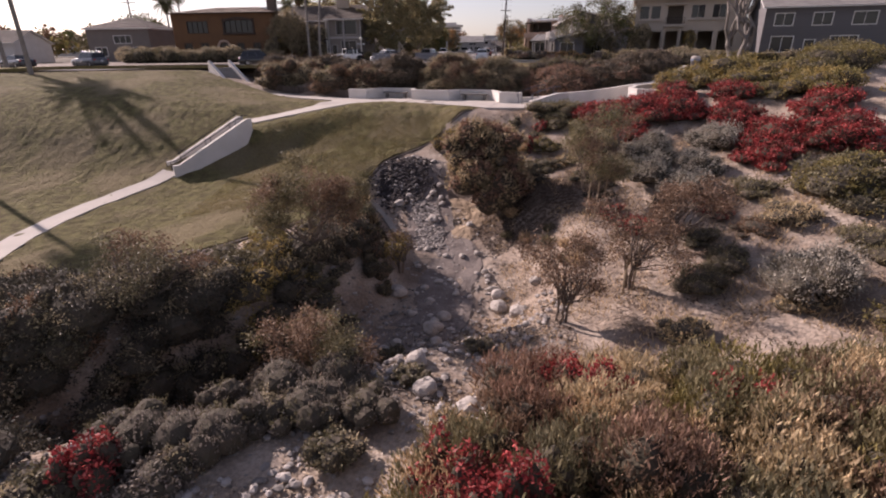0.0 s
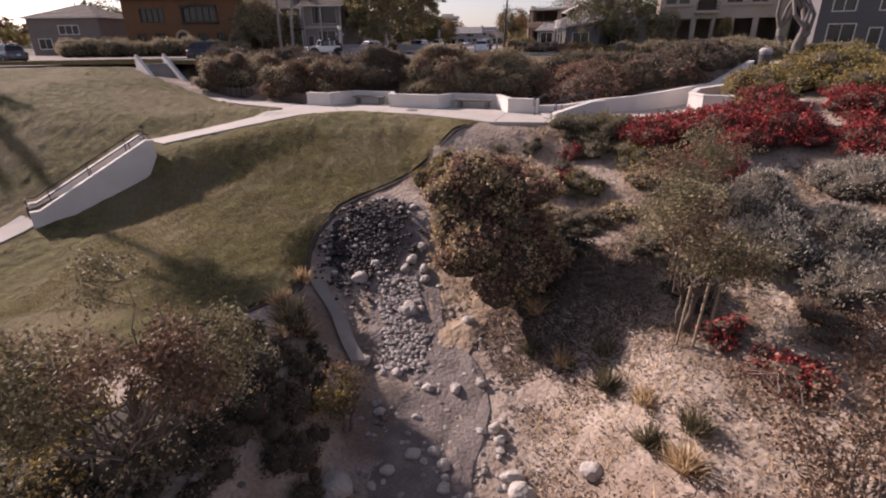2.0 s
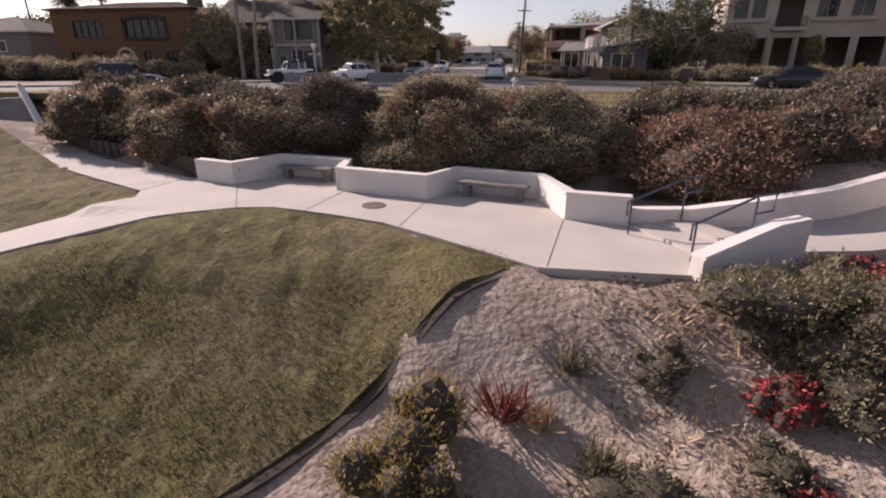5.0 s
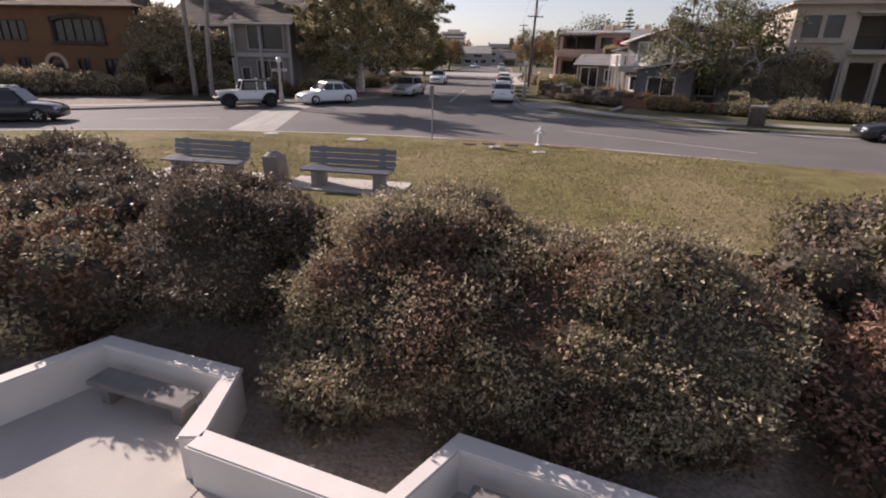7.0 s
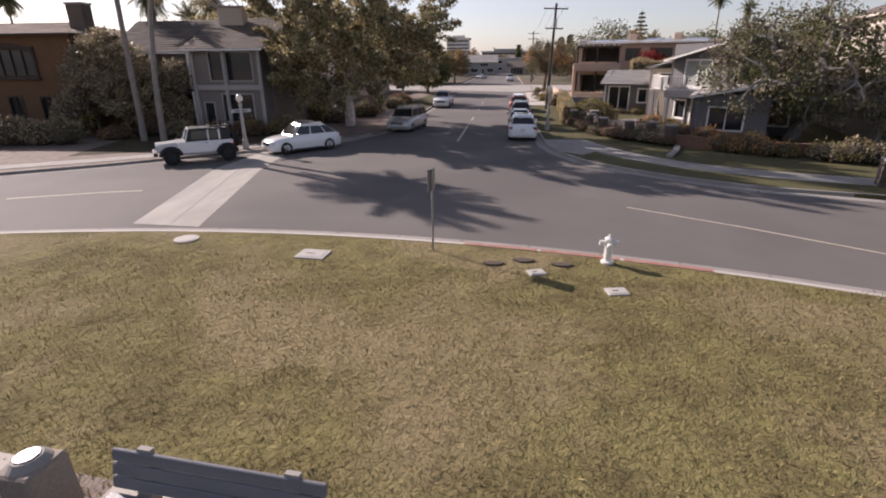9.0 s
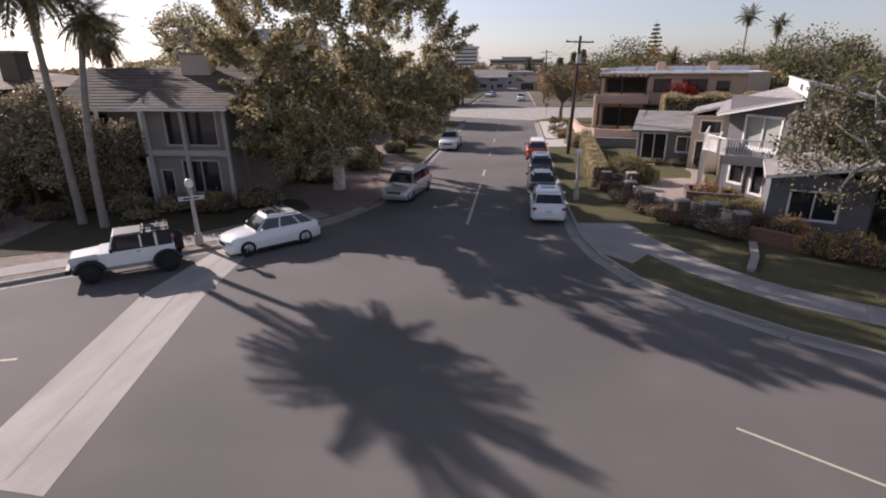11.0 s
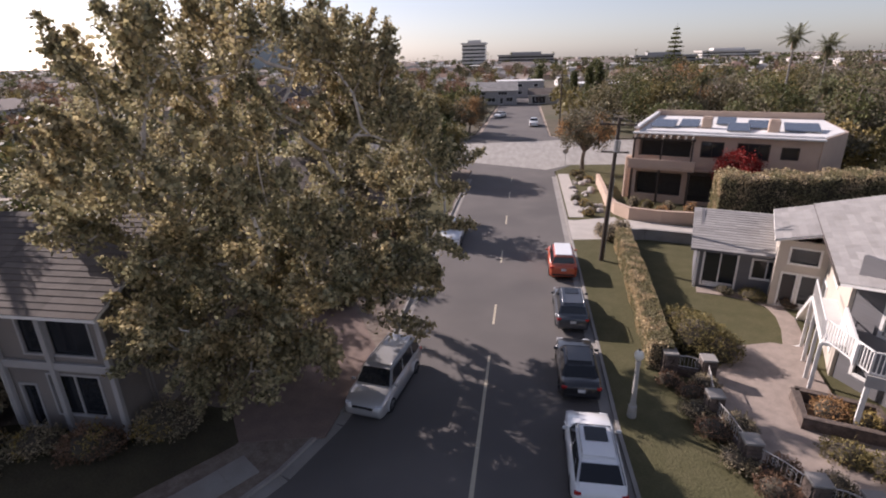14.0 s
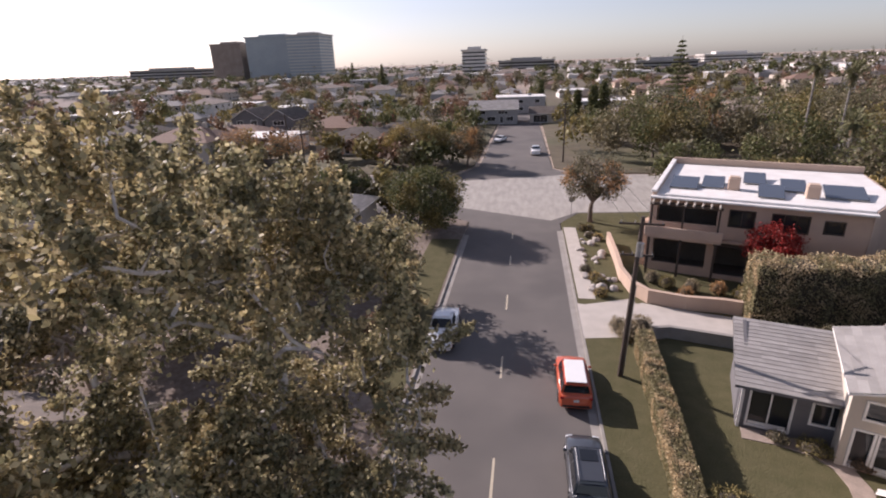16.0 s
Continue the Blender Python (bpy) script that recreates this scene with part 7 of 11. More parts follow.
M_CHIP = mat("straw_chips", (0.42, 0.33, 0.24), 0.95, second=(0.26, 0.19, 0.135), scale=3, grain=30, grain_amount=0.3, bump=0.1, random_value=0.4)


M_CREEK = mat("creek_gravel", (0.155, 0.128, 0.115), 0.95, second=(0.24, 0.205, 0.185), scale=1.5, amount=0.9, grain=16, grain_amount=0.5, bump=0.8, bump_scale=9)
L_GREYSCRUB = leaf_mat("grey_scrub_leaf", (0.1, 0.09, 0.078), (0.19, 0.168, 0.148))
L_FEATHER = leaf_mat("feathery_straw_leaf", (0.24, 0.2, 0.12), (0.4, 0.325, 0.21))


L_TAN = leaf_mat("tan_olive_leaf", (0.2, 0.168, 0.1), (0.34, 0.275, 0.185), translucent=0.35)


def blob_core(blobs, sub=2, scale=0.86):
    """Lumpy inner masses of a bush, one rounded mass a blob."""
    bm = bmesh.new()
    for (x, y, z), (a, b, c) in blobs:
        r = bmesh.ops.create_icosphere(bm, subdivisions=sub, radius=1.0)
        for v in r["verts"]:
            d = v.co.copy()
            k = scale * (1 + 0.22 * noise.noise(d * 1.7 + Vector((x, y, z))))
            v.co = Vector((x + d.x * a * k, y + d.y * b * k, z + d.z * c * k))
    return bm


def bush(name, blobs, leaf, label, category="bush", n_per=240, size=0.11, narrow=0.5, seed=0, group="", depth=0.35, upright=0.0, mixed=None, core=M_TWIG, min_z=None, sprigs=1.0, core_scale=0.78, keep_out=0.68):
    """A shrub: inner twig masses, a shell of leaves over all its blobs, and leafy sprigs that break its outline."""
    rng = np.random.default_rng(seed + 11)
    top = part(name, blob_core(blobs, scale=core_scale), core)
    P, O = [], []
    for (x, y, z), (a, b, c) in blobs:
        area = 4 * math.pi * ((a * b) ** 1.6 / 3 + (a * c) ** 1.6 / 3 + (b * c) ** 1.6 / 3) ** (1 / 1.6)
        n = int(area * n_per * 0.75)
        d = rand_dirs(rng, n)
        d = d[d[:, 2] > -0.45]
        lump = np.array([noise.noise(Vector(v) * 2.1 + Vector((x, y, z))) + 0.7 * noise.noise(Vector(v) * 5.5 + Vector((x, y, z))) for v in d])
        k = 1 + 0.26 * lump - depth * rng.random(len(d)) ** 1.6 + 0.08 * rng.random(len(d))
        P.append(np.array([x, y, z]) + d * np.array([a, b, c]) * k[:, None])
        O.append(d)
        m = int(area * 7 * sprigs)
        if m:
            d = rand_dirs(rng, m)
            d = d[d[:, 2] > -0.2]
            m = len(d)
            root = np.array([x, y, z]) + d * np.array([a, b, c]) * 0.9
            g = d * 0.8 + rand_dirs(rng, m) * 0.5 + np.array([0, 0, 0.35 + upright * 0.5])
            g /= np.linalg.norm(g, axis=1, keepdims=True)
            L = rng.uniform(0.12, 0.3, (m, 1)) * min(1.1, (a + b + c) / 3 + 0.25) * 1.25
            for t in np.linspace(0.15, 1, 7):
                P.append(root + g * L * t + rng.normal(size=(m, 3)) * size * 0.22)
                O.append(g * 0.9)
    P, O = np.concatenate(P), np.concatenate(O)
    keep = np.ones(len(P), bool)
    for i, ((x, y, z), (a, b, c)) in enumerate(blobs):
        q = ((P - np.array([x, y, z])) / (np.array([a, b, c]) * keep_out))
        keep &= (q ** 2).sum(1) > 1
    if min_z is not None:
        keep &= P[:, 2] > min_z
    P, O = P[keep], O[keep]
    if upright:
        O = O + np.array([0, 0, upright])
    A, B = leaf_axes(rng, len(P), size, size * narrow, O)
    sets = [(leaf, np.ones(len(P), bool))] if not mixed else None
    if mixed:
        other, share, freq = mixed
        f = np.array([noise.noise(Vector(p) * freq + Vector((seed, 3.3, 1.7))) for p in P]) + 0.25 * (rng.random(len(P)) - 0.5)
        cut = np.quantile(f, 1 - share)
        sets = [(leaf, f <= cut), (other, f > cut)]
    for lm, msk in sets:
        if msk.any():
            quads("foliage" if lm is leaf else "second_foliage", P[msk], A[msk], B[msk], lm, top)
    return tagged(top, label, category, group)


def mound(x, y, r, h, k=5, seed=0, flat_=1.0):
    """Blob layout of one uneven shrub standing on the land."""
    rng = random.Random(seed * 7 + int(x * 10) + int(y * 31))
    z = land_at(x, y)
    out = [((x, y, z + h * 0.36), (r * 0.6, r * 0.6, h * 0.5))]
    for i in range(k + 3):
        a = 2 * math.pi * (i + rng.random() * 0.9) / (k + 3)
        q = r * rng.uniform(0.35, 0.8)
        s = rng.uniform(0.24, 0.5)
        px, py = x + q * math.cos(a), y + q * math.sin(a)
        out.append(((px, py, land_at(px, py) + h * rng.uniform(0.15, 0.62) * (1.15 - 0.5 * q / r)), (r * s, r * s * rng.uniform(0.8, 1.2), h * s * rng.uniform(0.6, 1.1))))
    return out


def branchy(bm, start, end, r0, r1, rng, bend=0.15, n=5, sides=6):
    """A bent limb between two points; returns its points."""
    a, b = Vector(start), Vector(end)
    L = (b - a).length
    pts = []
    off = Vector((rng.uniform(-1, 1), rng.uniform(-1, 1), rng.uniform(-0.3, 1))) * L * bend
    for i in range(n + 1):
        t = i / n
        pts.append(a.lerp(b, t) + off * math.sin(math.pi * t) + Vector((rng.uniform(-1, 1), rng.uniform(-1, 1), rng.uniform(-1, 1))) * L * 0.04 * (0 < i < n))
    add_tube(bm, pts, [r0 + (r1 - r0) * i / n for i in range(n + 1)], sides)
    return pts


def tree(name, base, height, crown, trunk_h, r_trunk, leaf, bark, label, limbs=6, clumps=200, per=70, leaf_size=0.2, clump_r=0.7, seed=1, lean=(0, 0), narrow=0.6, group="", stems=1, droop=0.1, extra=None, bare=0.0, limb_k=1.0, bend=0.2):
    """A tree: tapered trunk, forking limbs and branches, and leaf clumps at the branch ends inside the crown's ellipsoids."""
    rng = random.Random(seed)
    nr = np.random.default_rng(seed)
    bx, by, bz = base
    top = empty(name, Matrix.Translation(base))
    bm = bmesh.new()
    tips = []
    wts = [a * b * c for _, (a, b, c) in crown]
    for s in range(stems):
        sx, sy = (0, 0) if stems == 1 else (0.35 * math.cos(2.4 * s) * r_trunk * 5, 0.35 * math.sin(2.4 * s) * r_trunk * 5)
        fork = Vector((lean[0] + sx * 2.2, lean[1] + sy * 2.2, trunk_h * rng.uniform(0.85, 1.1)))
        branchy(bm, (sx, sy, -0.3), fork, r_trunk * 1.15, r_trunk * 0.72, rng, 0.04, 5, 10)
        for i in range(limbs):
            (cx, cy, cz), (ca, cb, cc) = rng.choices(crown, wts)[0]
            d = Vector(rand_dirs(nr, 1)[0])
            tip = Vector((cx + d.x * ca * 0.62, cy + d.y * cb * 0.62, cz + d.z * cc * 0.5 + cc * 0.15))
            pts = branchy(bm, fork, tip, r_trunk * 0.55, r_trunk * 0.14 * limb_k, rng, bend, 8, 7)
            tips += [(p, r_trunk * 0.3) for p in pts[2:]]
    main = list(tips)
    cl = []
    for i in range(clumps):
        (cx, cy, cz), (ca, cb, cc) = rng.choices(crown, wts)[0]
        d = Vector(rand_dirs(nr, 1)[0])
        k = rng.uniform(0.35, 1.0) ** 0.45
        p = Vector((cx + d.x * ca * k, cy + d.y * cb * k, cz + d.z * cc * k))
        cl.append(p)
        if i % 2 == 0 and main:
            j = min(main, key=lambda q: (q[0] - p).length_squared)
            branchy(bm, j[0], p, min(j[1], r_trunk * 0.2) * limb_k ** 0.5, 0.012, rng, 0.12, 3, 4)
    part("trunk", bm, bark, top)
    n = int(clumps * per * (1 - bare))
    idx = nr.integers(0, clumps, n)
    C = np.array([tuple(c) for c in cl])
    off = nr.normal(size=(n, 3)) * clump_r * np.array([0.55, 0.55, 0.42])
    P = C[idx] + off
    A, B = leaf_axes(nr, n, leaf_size, leaf_size * narrow, None, droop)
    if extra:
        f = np.array([noise.noise(Vector(c) * 0.45 + Vector((seed, 0, 0))) for c in C])[idx]
        msk = f > np.quantile(f, 1 - extra[1])
        quads("crown", P[~msk], A[~msk], B[~msk], leaf, top)
        quads("second_crown", P[msk], A[msk], B[msk], extra[0], top)
    else:
        quads("crown", P, A, B, leaf, top)
    return tagged(top, label, "tree", group)


def frond_mesh(seed, droop):
    """One feathered frond, 1 m long along x, as a mesh that fronds share."""
    nr = np.random.default_rng(seed)
    n = 34
    t = np.repeat(np.linspace(0.12, 1, n), 2)
    s = np.tile([-1.0, 1.0], n)
    p = np.stack([t * (1 - 0.2 * droop * t), 0 * t, -droop * t * t], 1)
    ax = np.stack([0.55 + 0 * t, s * 0.8, -0.25 - 0.5 * nr.random(2 * n)], 1)
    ax = ax / np.linalg.norm(ax, axis=1, keepdims=True) * (0.16 * (1.15 - 0.75 * t) * nr.uniform(0.8, 1.15, 2 * n))[:, None]
    b = np.cross(ax, np.tile([0.2, 0, 1.0], (2 * n, 1)))
    b = b / np.linalg.norm(b, axis=1, keepdims=True) * 0.016
    stalk = [((q, 0.0, -droop * q * q), (q + 0.12, 0.0, -droop * (q + 0.12) ** 2)) for q in [0.1 * i for i in range(9)]]
    V, F = [], []
    for c, a, w in zip(p + ax, ax, b):
        k = len(V)
        V += [tuple(c - a), tuple(c - 0.1 * a + w), tuple(c + a), tuple(c - 0.1 * a - w)]
        F.append((k, k + 1, k + 2, k + 3))
    for (x0, _, z0), (x1, _, z1) in stalk:
        k = len(V)
        V += [(x0, -0.012, z0), (x1, -0.009, z1), (x1, 0.009, z1), (x0, 0.012, z0)]
        F.append((k, k + 1, k + 2, k + 3))
    me = bpy.data.meshes.new("frond")
    me.from_pydata(V, [], F)
    me.materials.append(L_PALM)
    return me


FRONDS = [frond_mesh(i, d) for i, d in enumerate((0.12, 0.25, 0.4, 0.55))]
M_EUCBARK = mat("smooth_grey_tan_bark", (0.22, 0.195, 0.175), 0.85, second=(0.13, 0.112, 0.098), scale=2.2, amount=0.8, grain=20, grain_amount=0.25, bump=0.3, stretch=(1, 1, 0.4))
L_SKIRT = leaf_mat("dead_palm_frond", (0.13, 0.095, 0.06), (0.2, 0.15, 0.1))


def palm(base, h, label, seed=0, lean=(0.0, 0.0), fronds=48, flen=2.5, r=0.19):
    rng = random.Random(seed)
    nr = np.random.default_rng(seed)
    top = empty("palm_tree", Matrix.Translation(base))
    pts = [(lean[0] * t * t, lean[1] * t * t, h * t) for t in [0.1275 * i - 0.02 for i in range(9)]]
    part("trunk", tube(pts, [r * 1.3] + [r * (1.05 - 0.05 * i) for i in range(8)], 10), M_GREY_BARK, top)
    c = Vector((lean[0], lean[1], h - 0.1))
    for i in range(fronds):
        el = 70 - 105 * (i / fronds) ** 0.9 + rng.uniform(-10, 10)
        ob = new("frond", FRONDS[min(3, int(4 * i / fronds))])
        ob.parent = top
        ob.matrix_local = Matrix.Translation(c) @ Euler((radians(rng.uniform(-25, 25)), radians(-el), radians(137.5 * i + rng.uniform(-12, 12))), "XYZ").to_matrix().to_4x4() @ Matrix.Scale(flen * rng.uniform(0.75, 1.08), 4)
    n = 260
    a = nr.random(n) * 6.283
    A = np.stack([np.cos(a) * 0.2, np.sin(a) * 0.2, -np.ones(n)], 1) * nr.uniform(0.25, 0.6, (n, 1))
    P = np.stack([c.x + np.cos(a) * 0.28, c.y + np.sin(a) * 0.28, c.z - nr.uniform(0.0, 1.6, n)], 1) + A * 0.5
    B = np.stack([-np.sin(a), np.cos(a), 0 * a], 1) * 0.05
    quads("dead_skirt", P, A, B, L_SKIRT, top)
    return tagged(top, label, "palm tree", "palm trees")


def boulder(x, y, r, seed=0, sink=0.3, flat_=0.75, label="pale rounded boulder in the dry creek", z=None):
    rng = random.Random(seed)
    bm = bmesh.new()
    bmesh.ops.create_icosphere(bm, subdivisions=3, radius=1.0)
    o = Vector((rng.uniform(0, 50), rng.uniform(0, 50), rng.uniform(0, 50)))
    sx, sy = rng.uniform(0.85, 1.25), rng.uniform(0.8, 1.1)
    for v in bm.verts:
        k = 1 + 0.28 * noise.noise(v.co * 1.2 + o) + 0.08 * noise.noise(v.co * 3.5 + o)
        c = v.co * k
        v.co = Vector((c.x * r * sx, c.y * r * sy, max(c.z, -0.7) * r * flat_))
    ob = part("boulder", bm, M_ROCK)
    zz = land_at(x, y) if z is None else z
    ob.matrix_world = pose(x, y, zz + r * flat_ * (1 - sink) * 0.6, 0, 0, rng.uniform(0, 360))
    return tagged(ob, label, "rock", "creek boulders")


def stones(name, rng, pts, r0, r1, material, label, flat_=0.6):
    """Many small stones in one mesh."""
    V, F = [], []
    ico = bmesh.new()
    bmesh.ops.create_icosphere(ico, subdivisions=1, radius=1.0)
    iv = np.array([tuple(v.co) for v in ico.verts])
    iff = [[v.index for v in f.verts] for f in ico.faces]
    ico.free()
    k = 0
    for x, y, z in pts:
        r = r0 + (r1 - r0) * rng.random() ** 2.5
        a = rng.random() * 6.28
        sc = np.array([rng.uniform(0.7, 1.3), rng.uniform(0.7, 1.1), flat_ * rng.uniform(0.7, 1.2)]) * r
        p = iv * (1 + 0.25 * (rng.random((12 if len(iv) == 12 else len(iv), 1)) - 0.5)) * sc
        c, s = math.cos(a), math.sin(a)
        V.append(np.stack([p[:, 0] * c - p[:, 1] * s + x, p[:, 0] * s + p[:, 1] * c + y, p[:, 2] + z + r * 0.2], 1))
        F += [[i + k for i in f] for f in iff]
        k += len(iv)
    ob = mesh_ob(name, np.concatenate(V), F, material)
    return tagged(ob, label, "stones", kind="stuff")


def tuft(x, y, r, h, leaf, label, n=170, seed=0, group="grass tufts", name="grass_tuft"):
    """A clump of arching blades."""
    nr = np.random.default_rng(seed + 5)
    az = nr.random(n) * 6.283
    el = nr.uniform(0.5, 1.45, n)
    d = np.stack([np.cos(az) * np.cos(el), np.sin(az) * np.cos(el), np.sin(el)], 1)
    L = h * nr.uniform(0.6, 1.1, n)[:, None]
    foot = np.stack([nr.normal(size=n) * r * 0.25, nr.normal(size=n) * r * 0.25, np.zeros(n)], 1)
    A = d * L / 2
    B = np.cross(d, rand_dirs(nr, n))
    B = B / (np.linalg.norm(B, axis=1, keepdims=True) + 1e-6) * 0.018
    ob = quads(name, foot + A, A, B, leaf)
    ob.matrix_world = Matrix.Translation((x, y, land_at(x, y) - 0.02))
    return tagged(ob, label, "grass", group)


# the bank of hedges between plaza and street
def bank_bush(cx, halfw, y0, y1, ztop, leaf, label, seed, zfoot=None, per=300, size=0.1, mixed=None):
    """One broad bush: a big rounded mass that follows the bank, lumped all over."""
    rng = random.Random(seed)
    out = []
    cy = (y0 + y1) / 2
    zb = land_at(cx, y0 + 0.3)
    cz, hz = (zb + ztop) / 2 - 0.25, (ztop - zb) / 2 + 0.25
    hy = (y1 - y0) / 2 + 0.35
    n = max(1, round(halfw / 1.9))
    for i in range(n):
        x = cx - halfw + (i + 0.5) * 2 * halfw / n
        out.append(((x, cy + 0.15, cz), (halfw / n * 1.22, hy, hz)))
    for i in range(int(halfw * 13)):
        a, e = rng.uniform(0, 2 * math.pi), rng.uniform(-0.5, 1.35)
        d = (math.cos(a) * math.cos(e), math.sin(a) * math.cos(e), math.sin(e))
        x = cx + d[0] * halfw * 0.98 if n == 1 else cx + rng.uniform(-1, 1) * halfw * 0.95
        edge = 1 - 0.35 * abs((x - cx) / halfw) ** 3
        y, z = cy + 0.15 + d[1] * hy * 0.86 * edge, cz + d[2] * hz * 0.88 * edge
        s = rng.uniform(0.35, 0.8)
        out.append(((x, y, max(z, land_at(x, y) + 0.1)), (s * rng.uniform(0.9, 1.4), s, s * rng.uniform(0.6, 0.95))))
    return bush("hedge_bush", out, leaf, label, "hedge", n_per=per, size=size * 1.15, seed=seed, group="hedge bank", mixed=mixed, depth=0.28, core_scale=0.86, keep_out=0.84, sprigs=1.6)


bank_bush(3.1, 2.2, 51.2, 56.0, 1.1, L_HEDGE, "dense dark green bush spilling down the bank", 3, per=1050, mixed=(L_WARMBRUSH, 0.3, 0.7), size=0.072)
bank_bush(6.5, 2.8, 50.7, 55.0, 0.75, L_HEDGE, "dense dark green bush spilling down the bank", 31, per=1050, mixed=(L_WARMBRUSH, 0.35, 0.7), size=0.072)
bank_bush(1.7, 0.9, 51.35, 53.4, -0.9, L_HEDGE, "dense dark green bush at the foot of the bank", 41, per=560)
bank_bush(-1.2, 1.9, 52.7, 56.4, 0.95, L_HEDGE_DARK, "dense dark green bush spilling down the bank", 4, per=900, size=0.078)
bank_bush(-5.9, 2.9, 52.3, 55.2, 0.1, L_HEDGE_RED, "brownish dense bush on the bank", 5, mixed=(L_HEDGE, 0.4, 0.8))
bank_bush(-5.2, 2.6, 55.0, 57.6, 0.4, L_HEDGE_DARK, "dark green bush along the lawn edge", 6, per=240)
bank_bush(-12.0, 2.9, 54.8, 58.2, 0.7, L_HEDGE_RED, "brownish green bush on the bank", 7, per=200, mixed=(L_HEDGE, 0.5, 0.8))
bank_bush(-14.2, 2.6, 58.0, 61.0, 1.0, L_HEDGE_DARK, "dark green bush by the steps", 8, per=200)
bank_bush(-9.6, 2.6, 57.0, 60.0, 0.85, L_HEDGE_DARK, "dark green bush along the lawn edge", 81, per=200)
bank_bush(12.0, 2.2, 48.9, 53.4, 0.2, L_RUST, "dry reddish brown bush behind the ramp wall", 9, per=280, mixed=(L_HEDGE_RED, 0.3, 1.0))
# Bushes by the ramp wall carry their shade in the dark leaf colour.
bank_bush(16.2, 2.6, 51.3, 54.0, 0.1, L_HEDGE_DARK, "brown-green bush behind the ramp wall, leaves darkened for shade", 10, per=260, mixed=(L_RUST, 0.25, 0.9))
bank_bush(13.2, 3.0, 53.6, 56.4, 0.45, L_HEDGE_DARK, "olive green bush along the upper lawn", 12, per=220, mixed=(L_SAGE, 0.3, 0.9))
bank_bush(19.0, 2.2, 53.2, 57.6, 0.95, L_HEDGE_DARK, "green bush above the ramp wall, leaves darkened for shade", 13, per=260)
bank_bush(21.2, 1.7, 56.2, 59.8, 1.15, L_HEDGE_DARK, "green bush above the ramp wall, leaves darkened for shade", 131, per=260)
bank_bush(24.5, 2.4, 58.6, 62.4, 1.4, L_HEDGE, "dark green bush along the upper lawn", 14, per=150)

# shrubs of the ravine
RED_SPOTS = [(13.6, 41.2, 1.7, 1.3), (16.0, 41.0, 1.9, 1.5), (18.4, 40.6, 1.9, 1.3), (14.8, 43.5, 1.2, 0.85), (16.5, 43.5, 1.4, 1.0), (18.6, 43.2, 1.4, 1.0), (21.4, 41.6, 1.6, 1.0), (13.0, 43.7, 0.9, 0.6), (15.0, 39.2, 1.4, 1.0), (20.6, 38.4, 1.8, 1.2), (21.6, 35.6, 2.0, 1.3), (23.6, 33.8, 2.0, 1.3), (20.4, 33.6, 1.5, 0.9), (24.4, 37.4, 1.6, 1.1)]
for i, (x, y, r, h) in enumerate(RED_SPOTS):
    bush("flowering_bush", mound(x, y, r, h, 5, i), L_RED if i % 3 else L_REDDARK, "low spreading bush covered in vivid red flowers", "bush", n_per=210, size=0.12, seed=40 + i, group="red bushes", mixed=(L_REDDARK if i % 3 else L_RED, 0.45, 1.6), sprigs=2.5)
for i, (x, y, r, h) in enumerate([(9.1, 17.2, 0.75, 1.75), (9.9, 17.0, 0.6, 1.7), (11.9, 16.0, 0.55, 1.75), (12.6, 15.9, 0.5, 1.5), (7.1, 13.6, 0.7, 2.0), (7.8, 13.2, 0.6, 2.1), (6.6, 14.2, 0.5, 1.6), (-0.4, 14.4, 0.6, 1.3), (9.25, 38.3, 0.3, 1.0), (10.0, 36.2, 0.6, 0.3), (10.1, 41.0, 0.5, 0.7), (13.3, 28.5, 0.85, 0.7), (12.6, 30.2, 0.6, 0.4), (9.9, 39.6, 0.4, 0.4)]):
    bush("flowering_bush", mound(x, y, r, h, 4, i), L_RED, "small patch of vivid red flowers", "bush", n_per=260, size=0.1, seed=60 + i, group="red bushes", mixed=(L_REDDARK, 0.3, 2.0))
GREY = [(19.0, 36.6, 1.5, 1.3), (15.6, 35.6, 1.5, 1.4), (17.2, 33.4, 1.3, 1.1), (17.3, 23.3, 1.6, 1.6), (14.8, 33.0, 1.4, 1.5), (16.0, 31.4, 1.2, 1.2)]
for i, (x, y, r, h) in enumerate(GREY):
    bush("sage_bush", mound(x, y, r, h, 5, i), L_GREY, "rounded grey-leaved sage bush", "bush", n_per=260, size=0.11, narrow=0.3, seed=80 + i, group="sage bushes", upright=0.7)
OLIVE = [(22.8, 43.6, 1.8, 1.3), (25.2, 44.4, 1.9, 1.5), (23.6, 41.0, 1.5, 0.9), (26.0, 42.2, 1.8, 1.2), (21.6, 29.6, 2.2, 1.6), (24.2, 28.4, 2.0, 1.5), (19.9, 46.6, 2.0, 1.7), (22.6, 46.6, 2.4, 2.3), (25.6, 40.0, 2.2, 1.5), (27.6, 44.0, 2.6, 1.8), (18.6, 44.0, 1.3, 1.0), (28.8, 36.0, 2.4, 1.5), (24.0, 47.6, 1.8, 1.3), (31, 48, 3, 1.8), (26.5, 31.5, 2.2, 1.2)]
for i, (x, y, r, h) in enumerate(OLIVE):
    bush("olive_bush", mound(x, y, r, h, 5, i), L_OLIVE, "olive green bush on the slope", "bush", n_per=170, size=0.12, seed=100 + i, group="olive bushes", mixed=(L_GOLD if i in (0, 1, 6, 7, 8, 11) else L_DULL, 0.4, 0.9))
